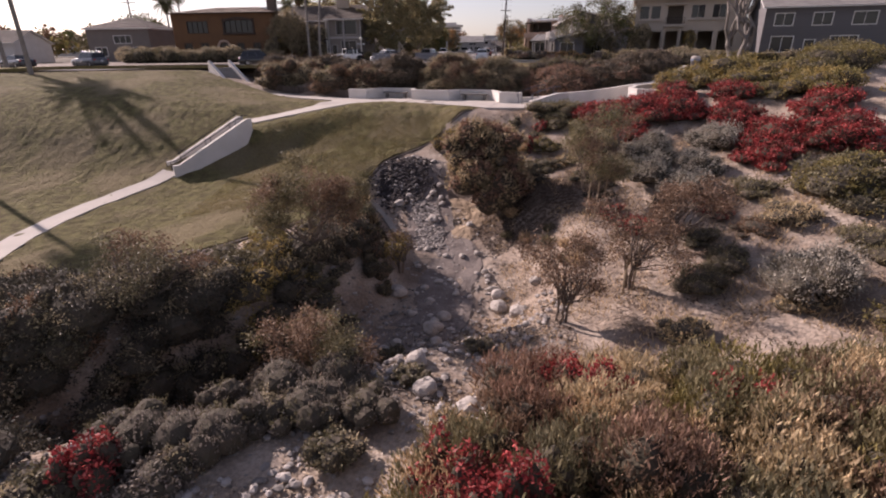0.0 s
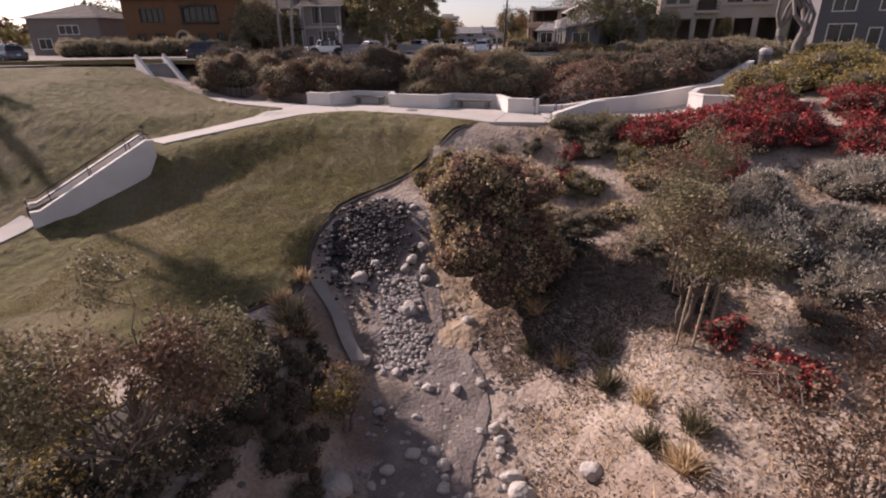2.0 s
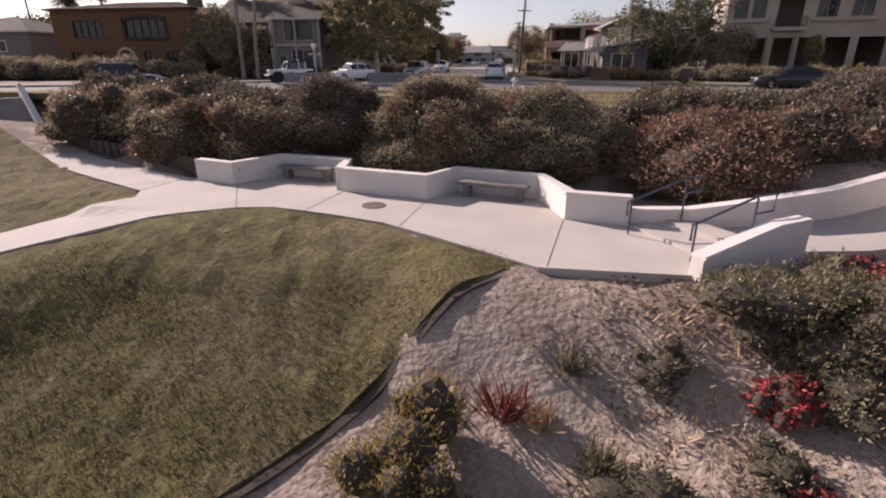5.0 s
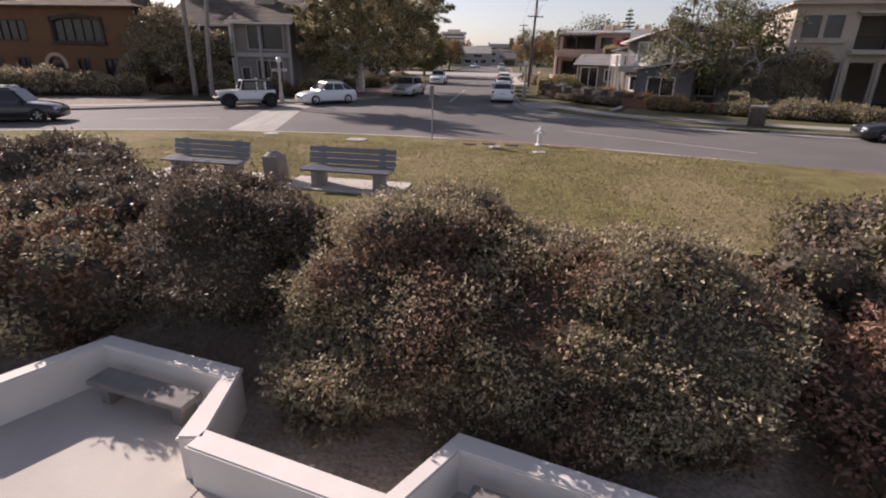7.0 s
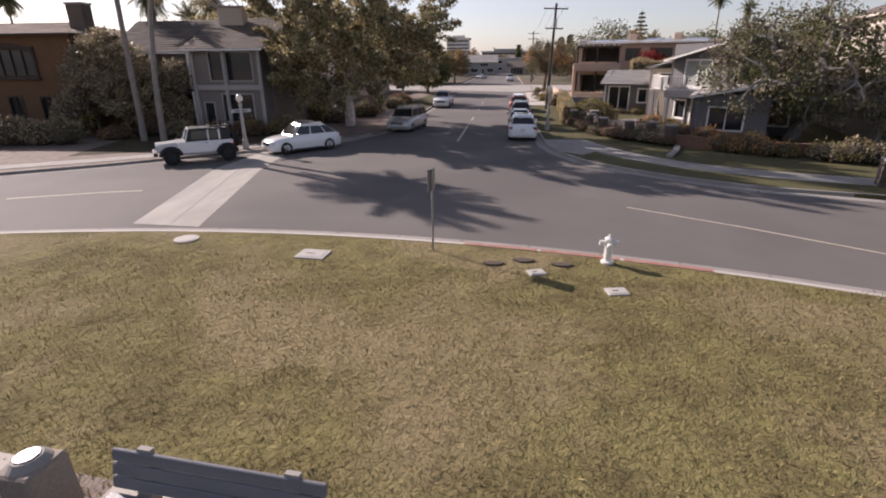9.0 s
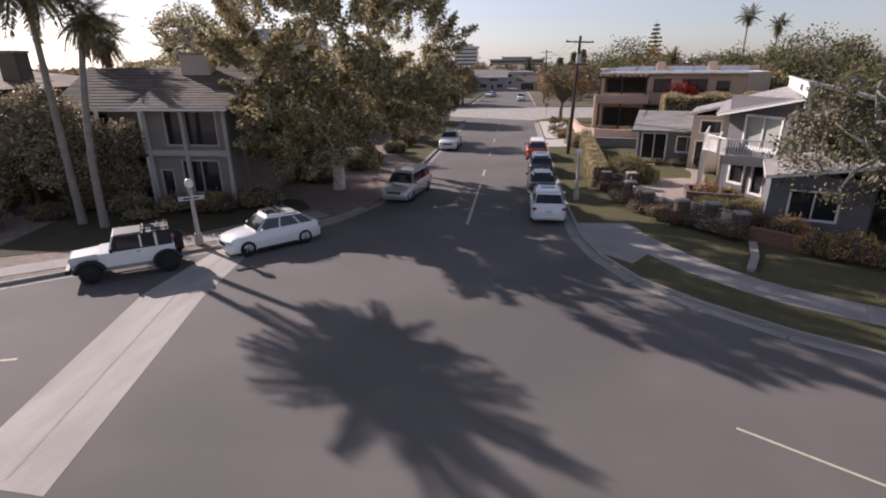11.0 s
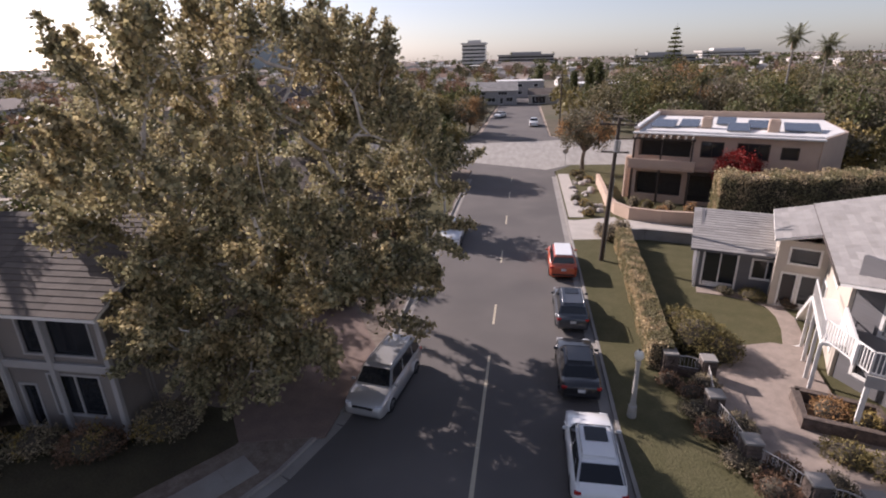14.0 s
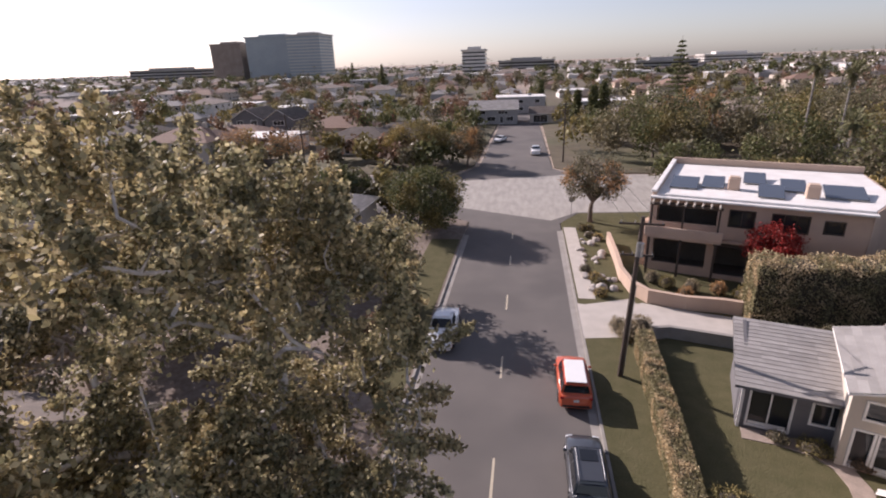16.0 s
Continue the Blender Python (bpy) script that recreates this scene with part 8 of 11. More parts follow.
MIDS = [(10.4, 42.6, 1.4, 0.9, L_SAGE), (12.2, 42.6, 1.4, 0.95, L_SAGE), (11.0, 41.2, 1.1, 0.7, L_SAGE), (12.8, 40.2, 1.1, 0.7, L_OLIVE), (8.4, 41.6, 0.6, 0.5, L_DULL), (9.6, 40.0, 0.6, 0.5, L_DULL), (10.2, 38.6, 1.0, 0.7, L_OLIVE), (4.3, 40.2, 1.0, 1.4, L_GOLD), (4.9, 39.2, 0.9, 0.9, L_OLIVE), (7.6, 39.4, 0.9, 0.6, L_DULL), (6.0, 38.2, 0.9, 0.7, L_WARMBRUSH), (7.0, 37.6, 0.9, 0.6, L_FEATHER), (8.0, 38.3, 0.8, 0.6, L_DULL), (6.6, 36.9, 0.9, 0.7, L_WARMBRUSH), (8.6, 36.9, 0.8, 0.5, L_FEATHER), (9.4, 35.9, 0.7, 0.4, L_DULL),
        (13.0, 37.6, 0.9, 0.45, L_DULL), (14.4, 36.2, 0.8, 0.4, L_DULL), (16.6, 29.2, 1.1, 0.5, L_REDDARK), (14.6, 24.4, 1.1, 0.7, L_DULL), (15.7, 25.4, 1.0, 0.6, L_DULL), (15.4, 27.2, 0.9, 0.5, L_DULL), (17.5, 27.5, 1.0, 0.5, L_WARMBRUSH), (19.0, 28.2, 1.2, 0.7, L_FEATHER), (13.2, 21.6, 0.9, 0.5, L_FEATHER), (18.6, 30.8, 1.1, 0.6, L_SAGE), (20.5, 25.6, 1.3, 0.8, L_SAGE), (21.6, 22.6, 1.5, 1.0, L_SAGE), (19.4, 20.6, 1.4, 1.1, L_OLIVE), (15.0, 30.2, 0.9, 0.5, L_WARMBRUSH), (17.0, 22.6, 0.8, 0.5, L_FEATHER), (19.6, 21.8, 0.9, 0.7, L_FEATHER), (10.0, 36.2, 0.9, 0.7, L_DULL), (12.0, 34.2, 0.9, 0.6, L_DULL), (11.2, 36.6, 0.8, 0.5, L_FEATHER), (12.6, 38.6, 1.0, 0.6, L_FEATHER), (14.0, 38.0, 1.0, 0.6, L_FEATHER)]
for i, (x, y, r, h, lf) in enumerate(MIDS):
    bush("low_shrub", mound(x, y, r, h, 4, i), lf, "low drought shrub on dry earth", "bush", n_per=260, size=0.1, narrow=0.35, seed=130 + i, group="low shrubs", upright=0.6)
rfg = random.Random(17)
FG = [(6.2 + 1.75 * i + 0.85 * (j % 2) + rfg.uniform(-0.4, 0.4), 12.2 + 1.75 * j + rfg.uniform(-0.4, 0.4), rfg.uniform(1.15, 1.5), rfg.uniform(1.3, 1.9)) for j in range(4) for i in range(8) if i + 0.4 * j < 7.6 and not (i < 1 and j > 1)]
for i, (x, y, r, h) in enumerate(FG):
    bush("coastal_shrub", mound(x, y, r, h, 5, i), (L_OLIVE, L_SAGE, L_SAGE, L_DULL, L_RUST, L_TAN)[i % 6], "wispy olive-brown coastal shrub", "bush", n_per=220, size=0.15, narrow=0.2, seed=160 + i, group="coastal shrubs", upright=1.3, depth=0.5, mixed=((L_SAGE, L_WARMBRUSH, L_DRY)[i % 3], 0.4, 0.9), sprigs=3.4, core_scale=0.6, keep_out=0.55)
LEFT = [(-4.8, 19.6, 1.9, 1.8), (-2.6, 20.8, 1.8, 1.7), (-6.6, 17.6, 2.0, 1.8), (-1.2, 22.4, 1.5, 1.1), (-3.0, 18.2, 1.6, 1.3), (-8.6, 15.6, 2.2, 1.8), (-0.4, 24.2, 1.2, 0.8), (1.6, 24.2, 1.4, 1.1), (0.6, 27.6, 1.3, 1.2), (2.6, 16.6, 1.4, 1.1), (4.2, 15.4, 1.3, 1.2), (1.0, 14.4, 1.4, 1.2), (-1.2, 13.6, 1.4, 1.2), (3.2, 19.4, 0.9, 0.8), (5.4, 18.2, 0.9, 0.8), (2.3, 29.4, 1.0, 1.1), (-5.2, 22.4, 1.4, 1.2), (-7.6, 20.6, 1.8, 1.6), (-9.6, 18.6, 2.0, 1.6), (-5.0, 16.0, 1.8, 1.5), (-3.4, 14.8, 1.6, 1.3), (-6.8, 14.4, 1.8, 1.4), (0.4, 18.8, 1.2, 0.9), (1.4, 20.6, 0.8, 0.7), (-0.8, 17.0, 0.6, 0.5), (6.4, 16.6, 0.6, 0.6), (7.0, 20.4, 0.8, 0.6), (3.6, 23.0, 0.7, 0.5), (-1.4, 25.6, 1.1, 0.9), (0.2, 30.4, 0.9, 0.8), (-0.2, 28.6, 0.9, 0.8), (-1.2, 24.6, 1.5, 1.4), (0.4, 25.6, 1.4, 1.3), (1.6, 27.0, 1.3, 1.3), (2.3, 26.0, 1.1, 1.0), (0.9, 24.2, 1.3, 1.1), (-2.4, 21.4, 1.8, 1.7), (-1.2, 20.4, 1.6, 1.4), (-4.0, 21.2, 1.9, 1.7), (0.3, 22.6, 1.4, 1.2), (1.6, 30.0, 1.0, 1.0), (1.0, 28.6, 1.2, 1.1), (2.4, 28.4, 0.9, 0.9)]
for i, (x, y, r, h) in enumerate(LEFT):
    if y > 27.9 or (x > 1.2 and y > 23.8):
        continue
    lf = (L_CREEK_SHADE, L_HEDGE, L_DULL, L_GOLD)[(0, 0, 0, 3, 0, 0, 3, 0, 0, 2, 2, 1, 1, 1, 1, 0, 0, 0, 0, 0, 0, 0, 1, 1, 2, 1, 1, 2, 3, 0, 0, 0, 0, 0, 0, 0, 0, 0, 0, 0, 0, 0, 0)[i]]
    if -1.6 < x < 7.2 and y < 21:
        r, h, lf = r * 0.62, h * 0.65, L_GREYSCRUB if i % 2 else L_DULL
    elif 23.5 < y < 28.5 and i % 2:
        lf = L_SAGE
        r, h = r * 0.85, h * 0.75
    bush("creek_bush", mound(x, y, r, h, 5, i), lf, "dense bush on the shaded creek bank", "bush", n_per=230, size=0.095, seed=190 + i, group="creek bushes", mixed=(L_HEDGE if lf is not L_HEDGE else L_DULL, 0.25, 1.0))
# Brush added around the bush's shadow, its leaves dark to stand for shade.
for i, (x, y, r, h) in enumerate([(9.2, 34.6, 0.8, 0.5), (12.3, 31.6, 0.8, 0.6), (12.6, 33.0, 0.8, 0.6)]):
    bush("low_shrub", mound(x, y, r, h, 4, i + 30), L_CREEK_SHADE, "low brush darkened as the large bush's shade", "bush", n_per=200, size=0.1, narrow=0.35, seed=980 + i, group="low shrubs", upright=0.9, sprigs=3.0, core_scale=0.5, keep_out=0.4)
for i, (x, y, r, h) in enumerate([(0.1, 30.0, 0.5, 0.6), (1.3, 30.7, 0.45, 0.7), (1.0, 29.5, 0.6, 0.6), (1.8, 29.4, 0.6, 0.7), (0.2, 28.7, 0.8, 0.7), (1.2, 28.3, 0.8, 0.8), (2.1, 28.2, 0.7, 0.9), (0.3, 27.5, 0.9, 0.9), (1.5, 27.2, 0.9, 1.0), (2.5, 27.1, 0.7, 0.9), (0.8, 26.3, 0.9, 1.0), (-0.9, 28.6, 0.8, 0.7), (1.9, 30.3, 0.4, 0.5)]):
    bush("creek_bush", mound(x, y, r, h, 5, i + 130), (L_CREEK_SHADE, L_DULL, L_HEDGE_DARK, L_SAGE)[i % 4], "dark brushy bush above the creek bed", "bush", n_per=260, size=0.085, narrow=0.4, seed=1200 + i, group="creek bushes", upright=0.5, mixed=(L_WARMBRUSH, 0.2, 1.2), sprigs=2.6)
# shaded bank brush, grey scrub and a sunny yellow-green bush
for i, (x, y, r, h) in enumerate([(-3.8, 17.2, 1.5, 1.4), (-5.8, 19.0, 1.6, 1.6), (-7.8, 17.0, 1.8, 1.6), (-4.4, 21.2, 1.5, 1.3), (-2.2, 23.6, 1.3, 1.2), (-10.5, 16.4, 1.8, 1.6), (-8.8, 21.6, 1.6, 1.3), (-6.4, 23.2, 1.3, 1.0), (-2.0, 19.4, 1.1, 1.0)]):
    bush("creek_bush", mound(x, y, r, h, 6, i + 50), (L_HEDGE_DARK, L_DULL, L_GREYSCRUB)[i % 3], "brushy bush on the shaded creek bank", "bush", n_per=230, size=0.095, seed=900 + i, group="creek bushes", mixed=(L_HEDGE_RED, 0.2, 0.9), sprigs=1.8)
for i, (x, y, r, h) in enumerate([(0.9, 17.0, 0.8, 0.8), (2.2, 17.6, 0.9, 1.0), (3.2, 16.6, 0.9, 0.9), (1.6, 15.6, 1.0, 1.0), (3.6, 18.0, 0.8, 0.8), (0.0, 15.4, 0.9, 1.0), (-1.8, 16.2, 0.9, 0.9), (4.6, 16.8, 0.8, 0.8), (5.0, 21.0, 0.6, 0.5), (3.2, 22.2, 0.7, 0.6), (6.2, 22.0, 0.6, 0.5)]):
    bush("grey_scrub", mound(x, y, r, h, 5, i + 70), L_GREYSCRUB, "low grey-leaved scrub among stones", "bush", n_per=300, size=0.085, narrow=0.35, seed=930 + i, group="grey scrub", upright=0.8, mixed=(L_DULL, 0.3, 1.2), sprigs=2.2, core_scale=0.97, keep_out=0.85)
bush("yellow_bush", mound(-1.4, 25.4, 1.3, 1.3, 6, 91) + mound(-0.2, 26.4, 1.0, 1.0, 5, 92), L_GOLD, "yellow-green bush below the mown lawn", "bush", n_per=260, size=0.09, seed=951, mixed=(L_OLIVE, 0.4, 1.0), sprigs=2.2)
# big shrub beside the creek
rl = random.Random(3)
LEMON = [((6.3, 34.8, -4.5), (1.5, 1.3, 1.6)), ((7.3, 34.6, -4.4), (1.3, 1.2, 1.5)), ((6.2, 34.9, -3.3), (1.1, 1.0, 1.0)), ((7.7, 33.5, -5.2), (1.1, 0.95, 1.2)), ((8.4, 34.0, -5.1), (0.9, 0.9, 0.95)), ((7.0, 33.2, -5.7), (0.8, 0.7, 0.9))]
for i in range(46):
    a, e = rl.uniform(0, 6.28), rl.uniform(-0.8, 1.45)
    q = rl.uniform(0.65, 1.05)
    sz = rl.uniform(0.3, 0.7)
    LEMON.append(((6.65 + 2.1 * q * math.cos(a) * math.cos(e), 34.7 + 1.6 * q * math.sin(a) * math.cos(e), -4.15 + 2.0 * q * math.sin(e)), (sz * rl.uniform(0.8, 1.4), sz, sz * rl.uniform(0.6, 1.0))))
bush("lemonade_bush", LEMON, L_TAN, "large leafy olive and tan bush beside the creek bed", "bush", n_per=230, size=0.13, narrow=0.5, seed=7, depth=0.6, mixed=(L_RUST, 0.4, 1.3), sprigs=5.0, core_scale=0.86, keep_out=0.7)
# Dark rock whose colour also carries the shade of the steep creek head.
M_ROCKBED = mat("dark_rock_with_shade", (0.04, 0.033, 0.034), 0.85, second=(0.075, 0.06, 0.056), scale=3, amount=0.9, grain=14, grain_amount=0.5, bump=1.0, bump_scale=6)
M_SAND = mat("orange_tan_sand", (0.33, 0.245, 0.165), 0.95, second=(0.42, 0.32, 0.23), scale=1.4, grain=12, grain_amount=0.35, bump=0.7, bump_scale=5)
tagged(drape("rock_bed", [(0.3, 37.4), (0.9, 38.0), (1.3, 37.9), (1.8, 38.5), (2.4, 38.3), (3.0, 38.55), (3.3, 37.9), (2.8, 37.3), (3.1, 36.7), (2.7, 36.2), (2.9, 35.6), (2.3, 35.1), (1.7, 35.2), (1.3, 34.6), (0.8, 35.1), (0.5, 35.8), (0.15, 36.2), (0.35, 36.8)], M_ROCKBED, lambda x, y: land_at(x, y) + 0.16 * noise.noise((x * 0.9, y * 0.9, 3.1)) + 0.07 * noise.noise((x * 2.6, y * 2.6, 8.2)) + 0.02 + 0.06 * noise.noise((x * 3.1, y * 3.1, 1)), 0.1, step=0.25), "dark broken rock with shade in its colour at the creek head", "creek bed", kind="structure")
tagged(drape("sand_bank", [(4.45, 35.6), (5.3, 35.9), (6.2, 35.3), (6.9, 34.4), (6.5, 33.0), (6.0, 31.8), (5.1, 32.3), (4.75, 33.6), (4.4, 34.6)], M_SAND, lambda x, y: land_at(x, y) + 0.16 * noise.noise((x * 0.9, y * 0.9, 3.1)) + 0.07 * noise.noise((x * 2.6, y * 2.6, 8.2)) + 0.03 + 0.05 * noise.noise((x * 1.7, y * 1.7, 6)), 0.1, step=0.25), "eroded tan sand bank beside the creek", "bank", kind="structure")
tagged(drape("creek_bed", ribbon([(float(creek_x(y)) + 0.3 * math.sin(y * 1.3), y) for y in [14 + 0.8 * i for i in range(32)]], 2.5), M_CREEK, lambda x, y: land_at(x, y) + 0.05 + 0.07 * noise.noise((x * 1.7, y * 1.7, 4)), 0.3, step=0.5), "dark gravel bed of a dry creek", "creek bed", kind="structure")

# standing blades on the mown lawns, thicker in tussocks
L_BLADE = leaf_mat("lawn_blade", (0.125, 0.112, 0.05), (0.19, 0.158, 0.08), vary=0.4)


def lawn_blades(name, poly, height, n, seed, label):
    rng = np.random.default_rng(seed)
    x0, x1 = min(p[0] for p in poly), max(p[0] for p in poly)
    y0, y1 = min(p[1] for p in poly), max(p[1] for p in poly)
    pts = []
    while len(pts) < n:
        x, y = rng.uniform(x0, x1), rng.uniform(y0, y1)
        if noise.noise((x * 1.3, y * 1.3, seed)) + 0.7 * noise.noise((x * 4.5, y * 4.5, seed)) + 0.25 * rng.normal() > -0.35 and inside(poly, x, y):
            pts.append((x, y, height(x, y)))
    P = np.array(pts)
    A = np.stack([rng.normal(size=n) * 0.5, rng.normal(size=n) * 0.5, np.ones(n)], 1) * rng.uniform(0.018, 0.045, (n, 1))
    B = np.cross(A, rand_dirs(rng, n))
    B = B / (np.linalg.norm(B, axis=1, keepdims=True) + 1e-6) * 0.01
    return tagged(quads(name, P + A * 0.8, A, B, L_BLADE), label, "grass", kind="stuff")


lawn_blades("lawn_blades", [(6.3, 44.4), (2.5, 41), (0.0, 38), (-0.2, 34), (-1.5, 30.5), (-9, 31), (-9, 40), (-5, 44.5), (-1, 47), (3, 46)], lambda x, y: land_at(x, y) + 0.13, 46000, 3, "short tussocky blades on the sloping lawn")
lawn_blades("lawn_blades", [(-9, 57), (1.5, 57.2), (10, 55.6), (14, 56), (13, 66), (-9, 67)], lambda x, y: 0.13 + 0.25 * float(sstep(67, 58, y)) - 0.2 * float(sstep(57.0, 55.2, y)), 26000, 4, "short blades on the lawn beside the benches")

# small trees of the ravine
small = [((0.4, 25.0), 4.1, 1.95, 2.5, L_SAGE, 11, "young tree with thinning olive brown leaves"), ((3.0, 28.9), 1.9, 0.85, 1.2, L_GOLD, 19, "slim sapling with sparse yellowing leaves"), ((2.7, 20.0), 4.2, 1.9, 2.5, L_SAGE, 12, "young tree with thinning brown-green leaves"),
         ((9.7, 22.7), 2.9, 1.5, 1.9, L_WARMBRUSH, 13, "young tree with sparse brownish leaves"), ((11.7, 30.4), 4.0, 1.75, 2.3, L_SAGE, 14, "young tree with sparse olive leaves tied to stakes"),
         ((12.2, 24.6), 3.3, 1.7, 2.0, L_WARMBRUSH, 15, "young tree with sparse brownish leaves"), ((13.4, 35.2), 3.3, 1.7, 2.0, L_SAGE, 16, "young tree with sparse grey-green leaves"), ((14.2, 26.6), 2.8, 1.5, 1.5, L_WARMBRUSH, 17, "young tree with sparse brownish leaves"), ((-3.6, 20.6), 3.0, 1.6, 1.9, L_DULL, 18, "young tree with sparse grey-green leaves")]
for (x, y), h, r, rz, lf, sd, lb in small:
    rt = random.Random(sd)
    crown = [((rt.uniform(-0.75, 0.75) * r, rt.uniform(-0.75, 0.75) * r, h * rt.uniform(0.42, 0.95)), (r * q, r * q, rz * q * 0.6)) for q in [rt.uniform(0.22, 0.46) for _ in range(11)]]
    tree("young_tree", (x, y, land_at(x, y)), h, crown, h * 0.28, 0.05, lf, M_TRUNK, lb, limbs=11, clumps=230 if sd == 11 else 170 if sd in (12, 14) else 30 if sd == 19 else 95, per=90 if sd in (11, 12, 14) else 60, leaf_size=0.08, clump_r=0.3, seed=sd, stems=3, group="young trees", extra=(L_WARMBRUSH, 0.4))
M_STAKE = mat("pale_timber_stake", (0.3, 0.235, 0.16), 0.85, second=(0.24, 0.185, 0.13), grain_amount=0.2, bump=0.2)
for i, (x, y) in enumerate([(11.4, 29.9), (11.75, 29.8), (12.1, 29.95), (11.95, 24.3), (12.3, 24.4)]):
    z = land_at(x, y)
    tagged(part("tree_stake", tube([(x, y, z - 0.1), (x + 0.12, y + 0.06, z + 1.75)], 0.035, 7), M_STAKE), "pale timber stake beside a young tree", "stake", "tree stakes")

kb = part("culvert_kerb", prism(ribbon([(0.55, 34.25), (0.9, 33.8), (1.35, 33.35), (1.75, 32.85), (2.1, 32.2), (2.4, 31.7), (2.8, 31.2)], 0.52), -8.3, lambda x, y: land_at(x, y) + 0.2), M_CONC_OLD)
tagged(kb, "curved grey concrete kerb at the creek's edge", "kerb")

# rocks, pebbles, mulch, tufts
ROCKS = [(3.2, 27.2, 0.62), (5.06, 24.95, 0.62), (5.4, 25.85, 0.42), (7.6, 27.5, 0.45), (7.65, 26.6, 0.58), (8.45, 25.4, 0.5), (6.95, 29.4, 0.28), (7.1, 29.0, 0.25), (5.8, 30.65, 0.28), (7.4, 27.9, 0.36), (9.2, 27.7, 0.4), (1.9, 35.1, 0.46), (3.95, 33.75, 0.52), (4.2, 35.7, 0.46), (3.7, 36.1, 0.5), (3.5, 35.7, 0.42), (4.3, 35.2, 0.38), (4.0, 36.6, 0.4), (3.45, 38.35, 0.26), (2.3, 35.9, 0.3), (3.0, 22.9, 0.5), (0.8, 21.4, 0.4), (-0.25, 21.1, 0.6), (1.9, 22.0, 0.35), (-1.7, 20.5, 0.5), (4.5, 22.4, 0.4), (2.9, 31.5, 0.3), (6.2, 23.4, 0.3), (6.0, 33.4, 0.34)]
for i, (x, y, r) in enumerate(ROCKS):
    boulder(x, y, r * (0.5 if 34.5 < y < 37 and x > 3 else 0.68), i)
rk = random.Random(9)
for i in range(26):
    x, y = rk.uniform(-3.5, 8.0), rk.uniform(16.4, 23.5)
    boulder(x, y, rk.uniform(0.14, 0.36), 260 + i)
for i in range(44):
    y = rk.uniform(16, 33)
    x = float(creek_x(y)) + rk.gauss(0, 1.0)
    boulder(x, y, rk.uniform(0.1, 0.24), 60 + i)
rngp = np.random.default_rng(5)
pts = []
while len(pts) < 3600:
    y = rngp.uniform(14, 35.0)
    w = 1.5 if y > 34 else 2.6
    x = float(creek_x(y)) + rngp.normal() * w * 0.6
    if abs(x - float(creek_x(y))) < w * 1.35:
        pts.append((x, y, land_at(x, y)))
for _ in range(1500):
    y = rngp.uniform(31.2, 35.4)
    pts.append((float(np.interp(y, [31.2, 33, 35.4], [4.1, 3.9, 3.2])) + rngp.uniform(-0.75, 0.75), y))
    pts[-1] = (*pts[-1], land_at(*pts[-1]) + 0.05)
stones("creek_pebbles", rngp, pts, 0.025, 0.12, M_PEBBLE, "grey and white stones along the dry creek bed")
pts = []
while len(pts) < 5200:
    x, y = rngp.uniform(-7, 10), rngp.uniform(12, 26)
    if noise.noise((x * 0.5, y * 0.5, 3.0)) + 0.4 * rngp.normal() > -0.1:
        pts.append((x, y, land_at(x, y) + 0.05))
# Stone colour darkened further to hold the creek head's shade.
M_DARKSTONE = mat("dark_stones_with_shade", (0.036, 0.03, 0.032), 0.85, second=(0.07, 0.058, 0.055), scale=2, grain=30, grain_amount=0.3, bump=0.2, random_value=0.5)
head = []
while len(head) < 1900:
    x, y = 1.75 + rngp.normal() * 0.8, 36.7 + rngp.normal() * 1.05
    if x > np.interp(y, [33, 34.2, 35.9, 36.8, 38.4, 40], [0.6, 0.3, 0.0, 0.0, 0.7, 2.0]) and y < 38.9:
        head.append((x, y, land_at(x, y) + 0.1))
stones("creek_head_stones", rngp, head[:1790], 0.03, 0.13, M_DARKSTONE, "dark angular stones with shade in their colour at the creek head")
stones("pale_head_stones", rngp, head[1790:], 0.05, 0.14, M_ROCK, "scattered white stones among dark rock")
stones("bank_stones", rngp, pts, 0.03, 0.15, M_PEBBLE, "grey and white stones strewn over the creek bank")
n = 60000
x = rngp.uniform(7.2, 26, n)
y = rngp.uniform(17, 43, n)
dens = np.array([noise.noise((a * 0.45, b * 0.45, 2.0)) for a, b in zip(x, y)])
k = (dens > -0.22) & (x > creek_x(y) + 2.2)
x, y = np.concatenate([x[k], rngp.uniform(-7, 9, 22000)]), np.concatenate([y[k], rngp.uniform(12, 25, 22000)])
P = np.stack([x, y, land(x, y) + 0.06], 1)
A = np.stack([np.cos(x * 91.7), np.sin(x * 91.7), 0.25 * np.sin(y * 57)], 1) * rngp.uniform(0.025, 0.085, (len(x), 1))
B = np.cross(A, np.stack([0.3 * np.sin(x * 31), 0.3 * np.cos(y * 17), np.ones(len(x))], 1))
B = B / np.linalg.norm(B, axis=1, keepdims=True) * rngp.uniform(0.007, 0.022, (len(x), 1))
tagged(quads("mulch_chips", P, A, B, M_CHIP), "pale straw and bark chips on dry earth", "mulch", kind="stuff")
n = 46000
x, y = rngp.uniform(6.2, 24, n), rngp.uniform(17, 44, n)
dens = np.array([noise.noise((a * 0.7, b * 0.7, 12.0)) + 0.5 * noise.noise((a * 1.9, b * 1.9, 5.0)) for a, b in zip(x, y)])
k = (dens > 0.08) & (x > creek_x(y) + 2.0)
# Extra dark leaves massed where the large bush's shadow falls, to deepen it.
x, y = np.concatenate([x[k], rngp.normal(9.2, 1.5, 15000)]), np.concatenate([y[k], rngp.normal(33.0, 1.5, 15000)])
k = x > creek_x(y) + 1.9
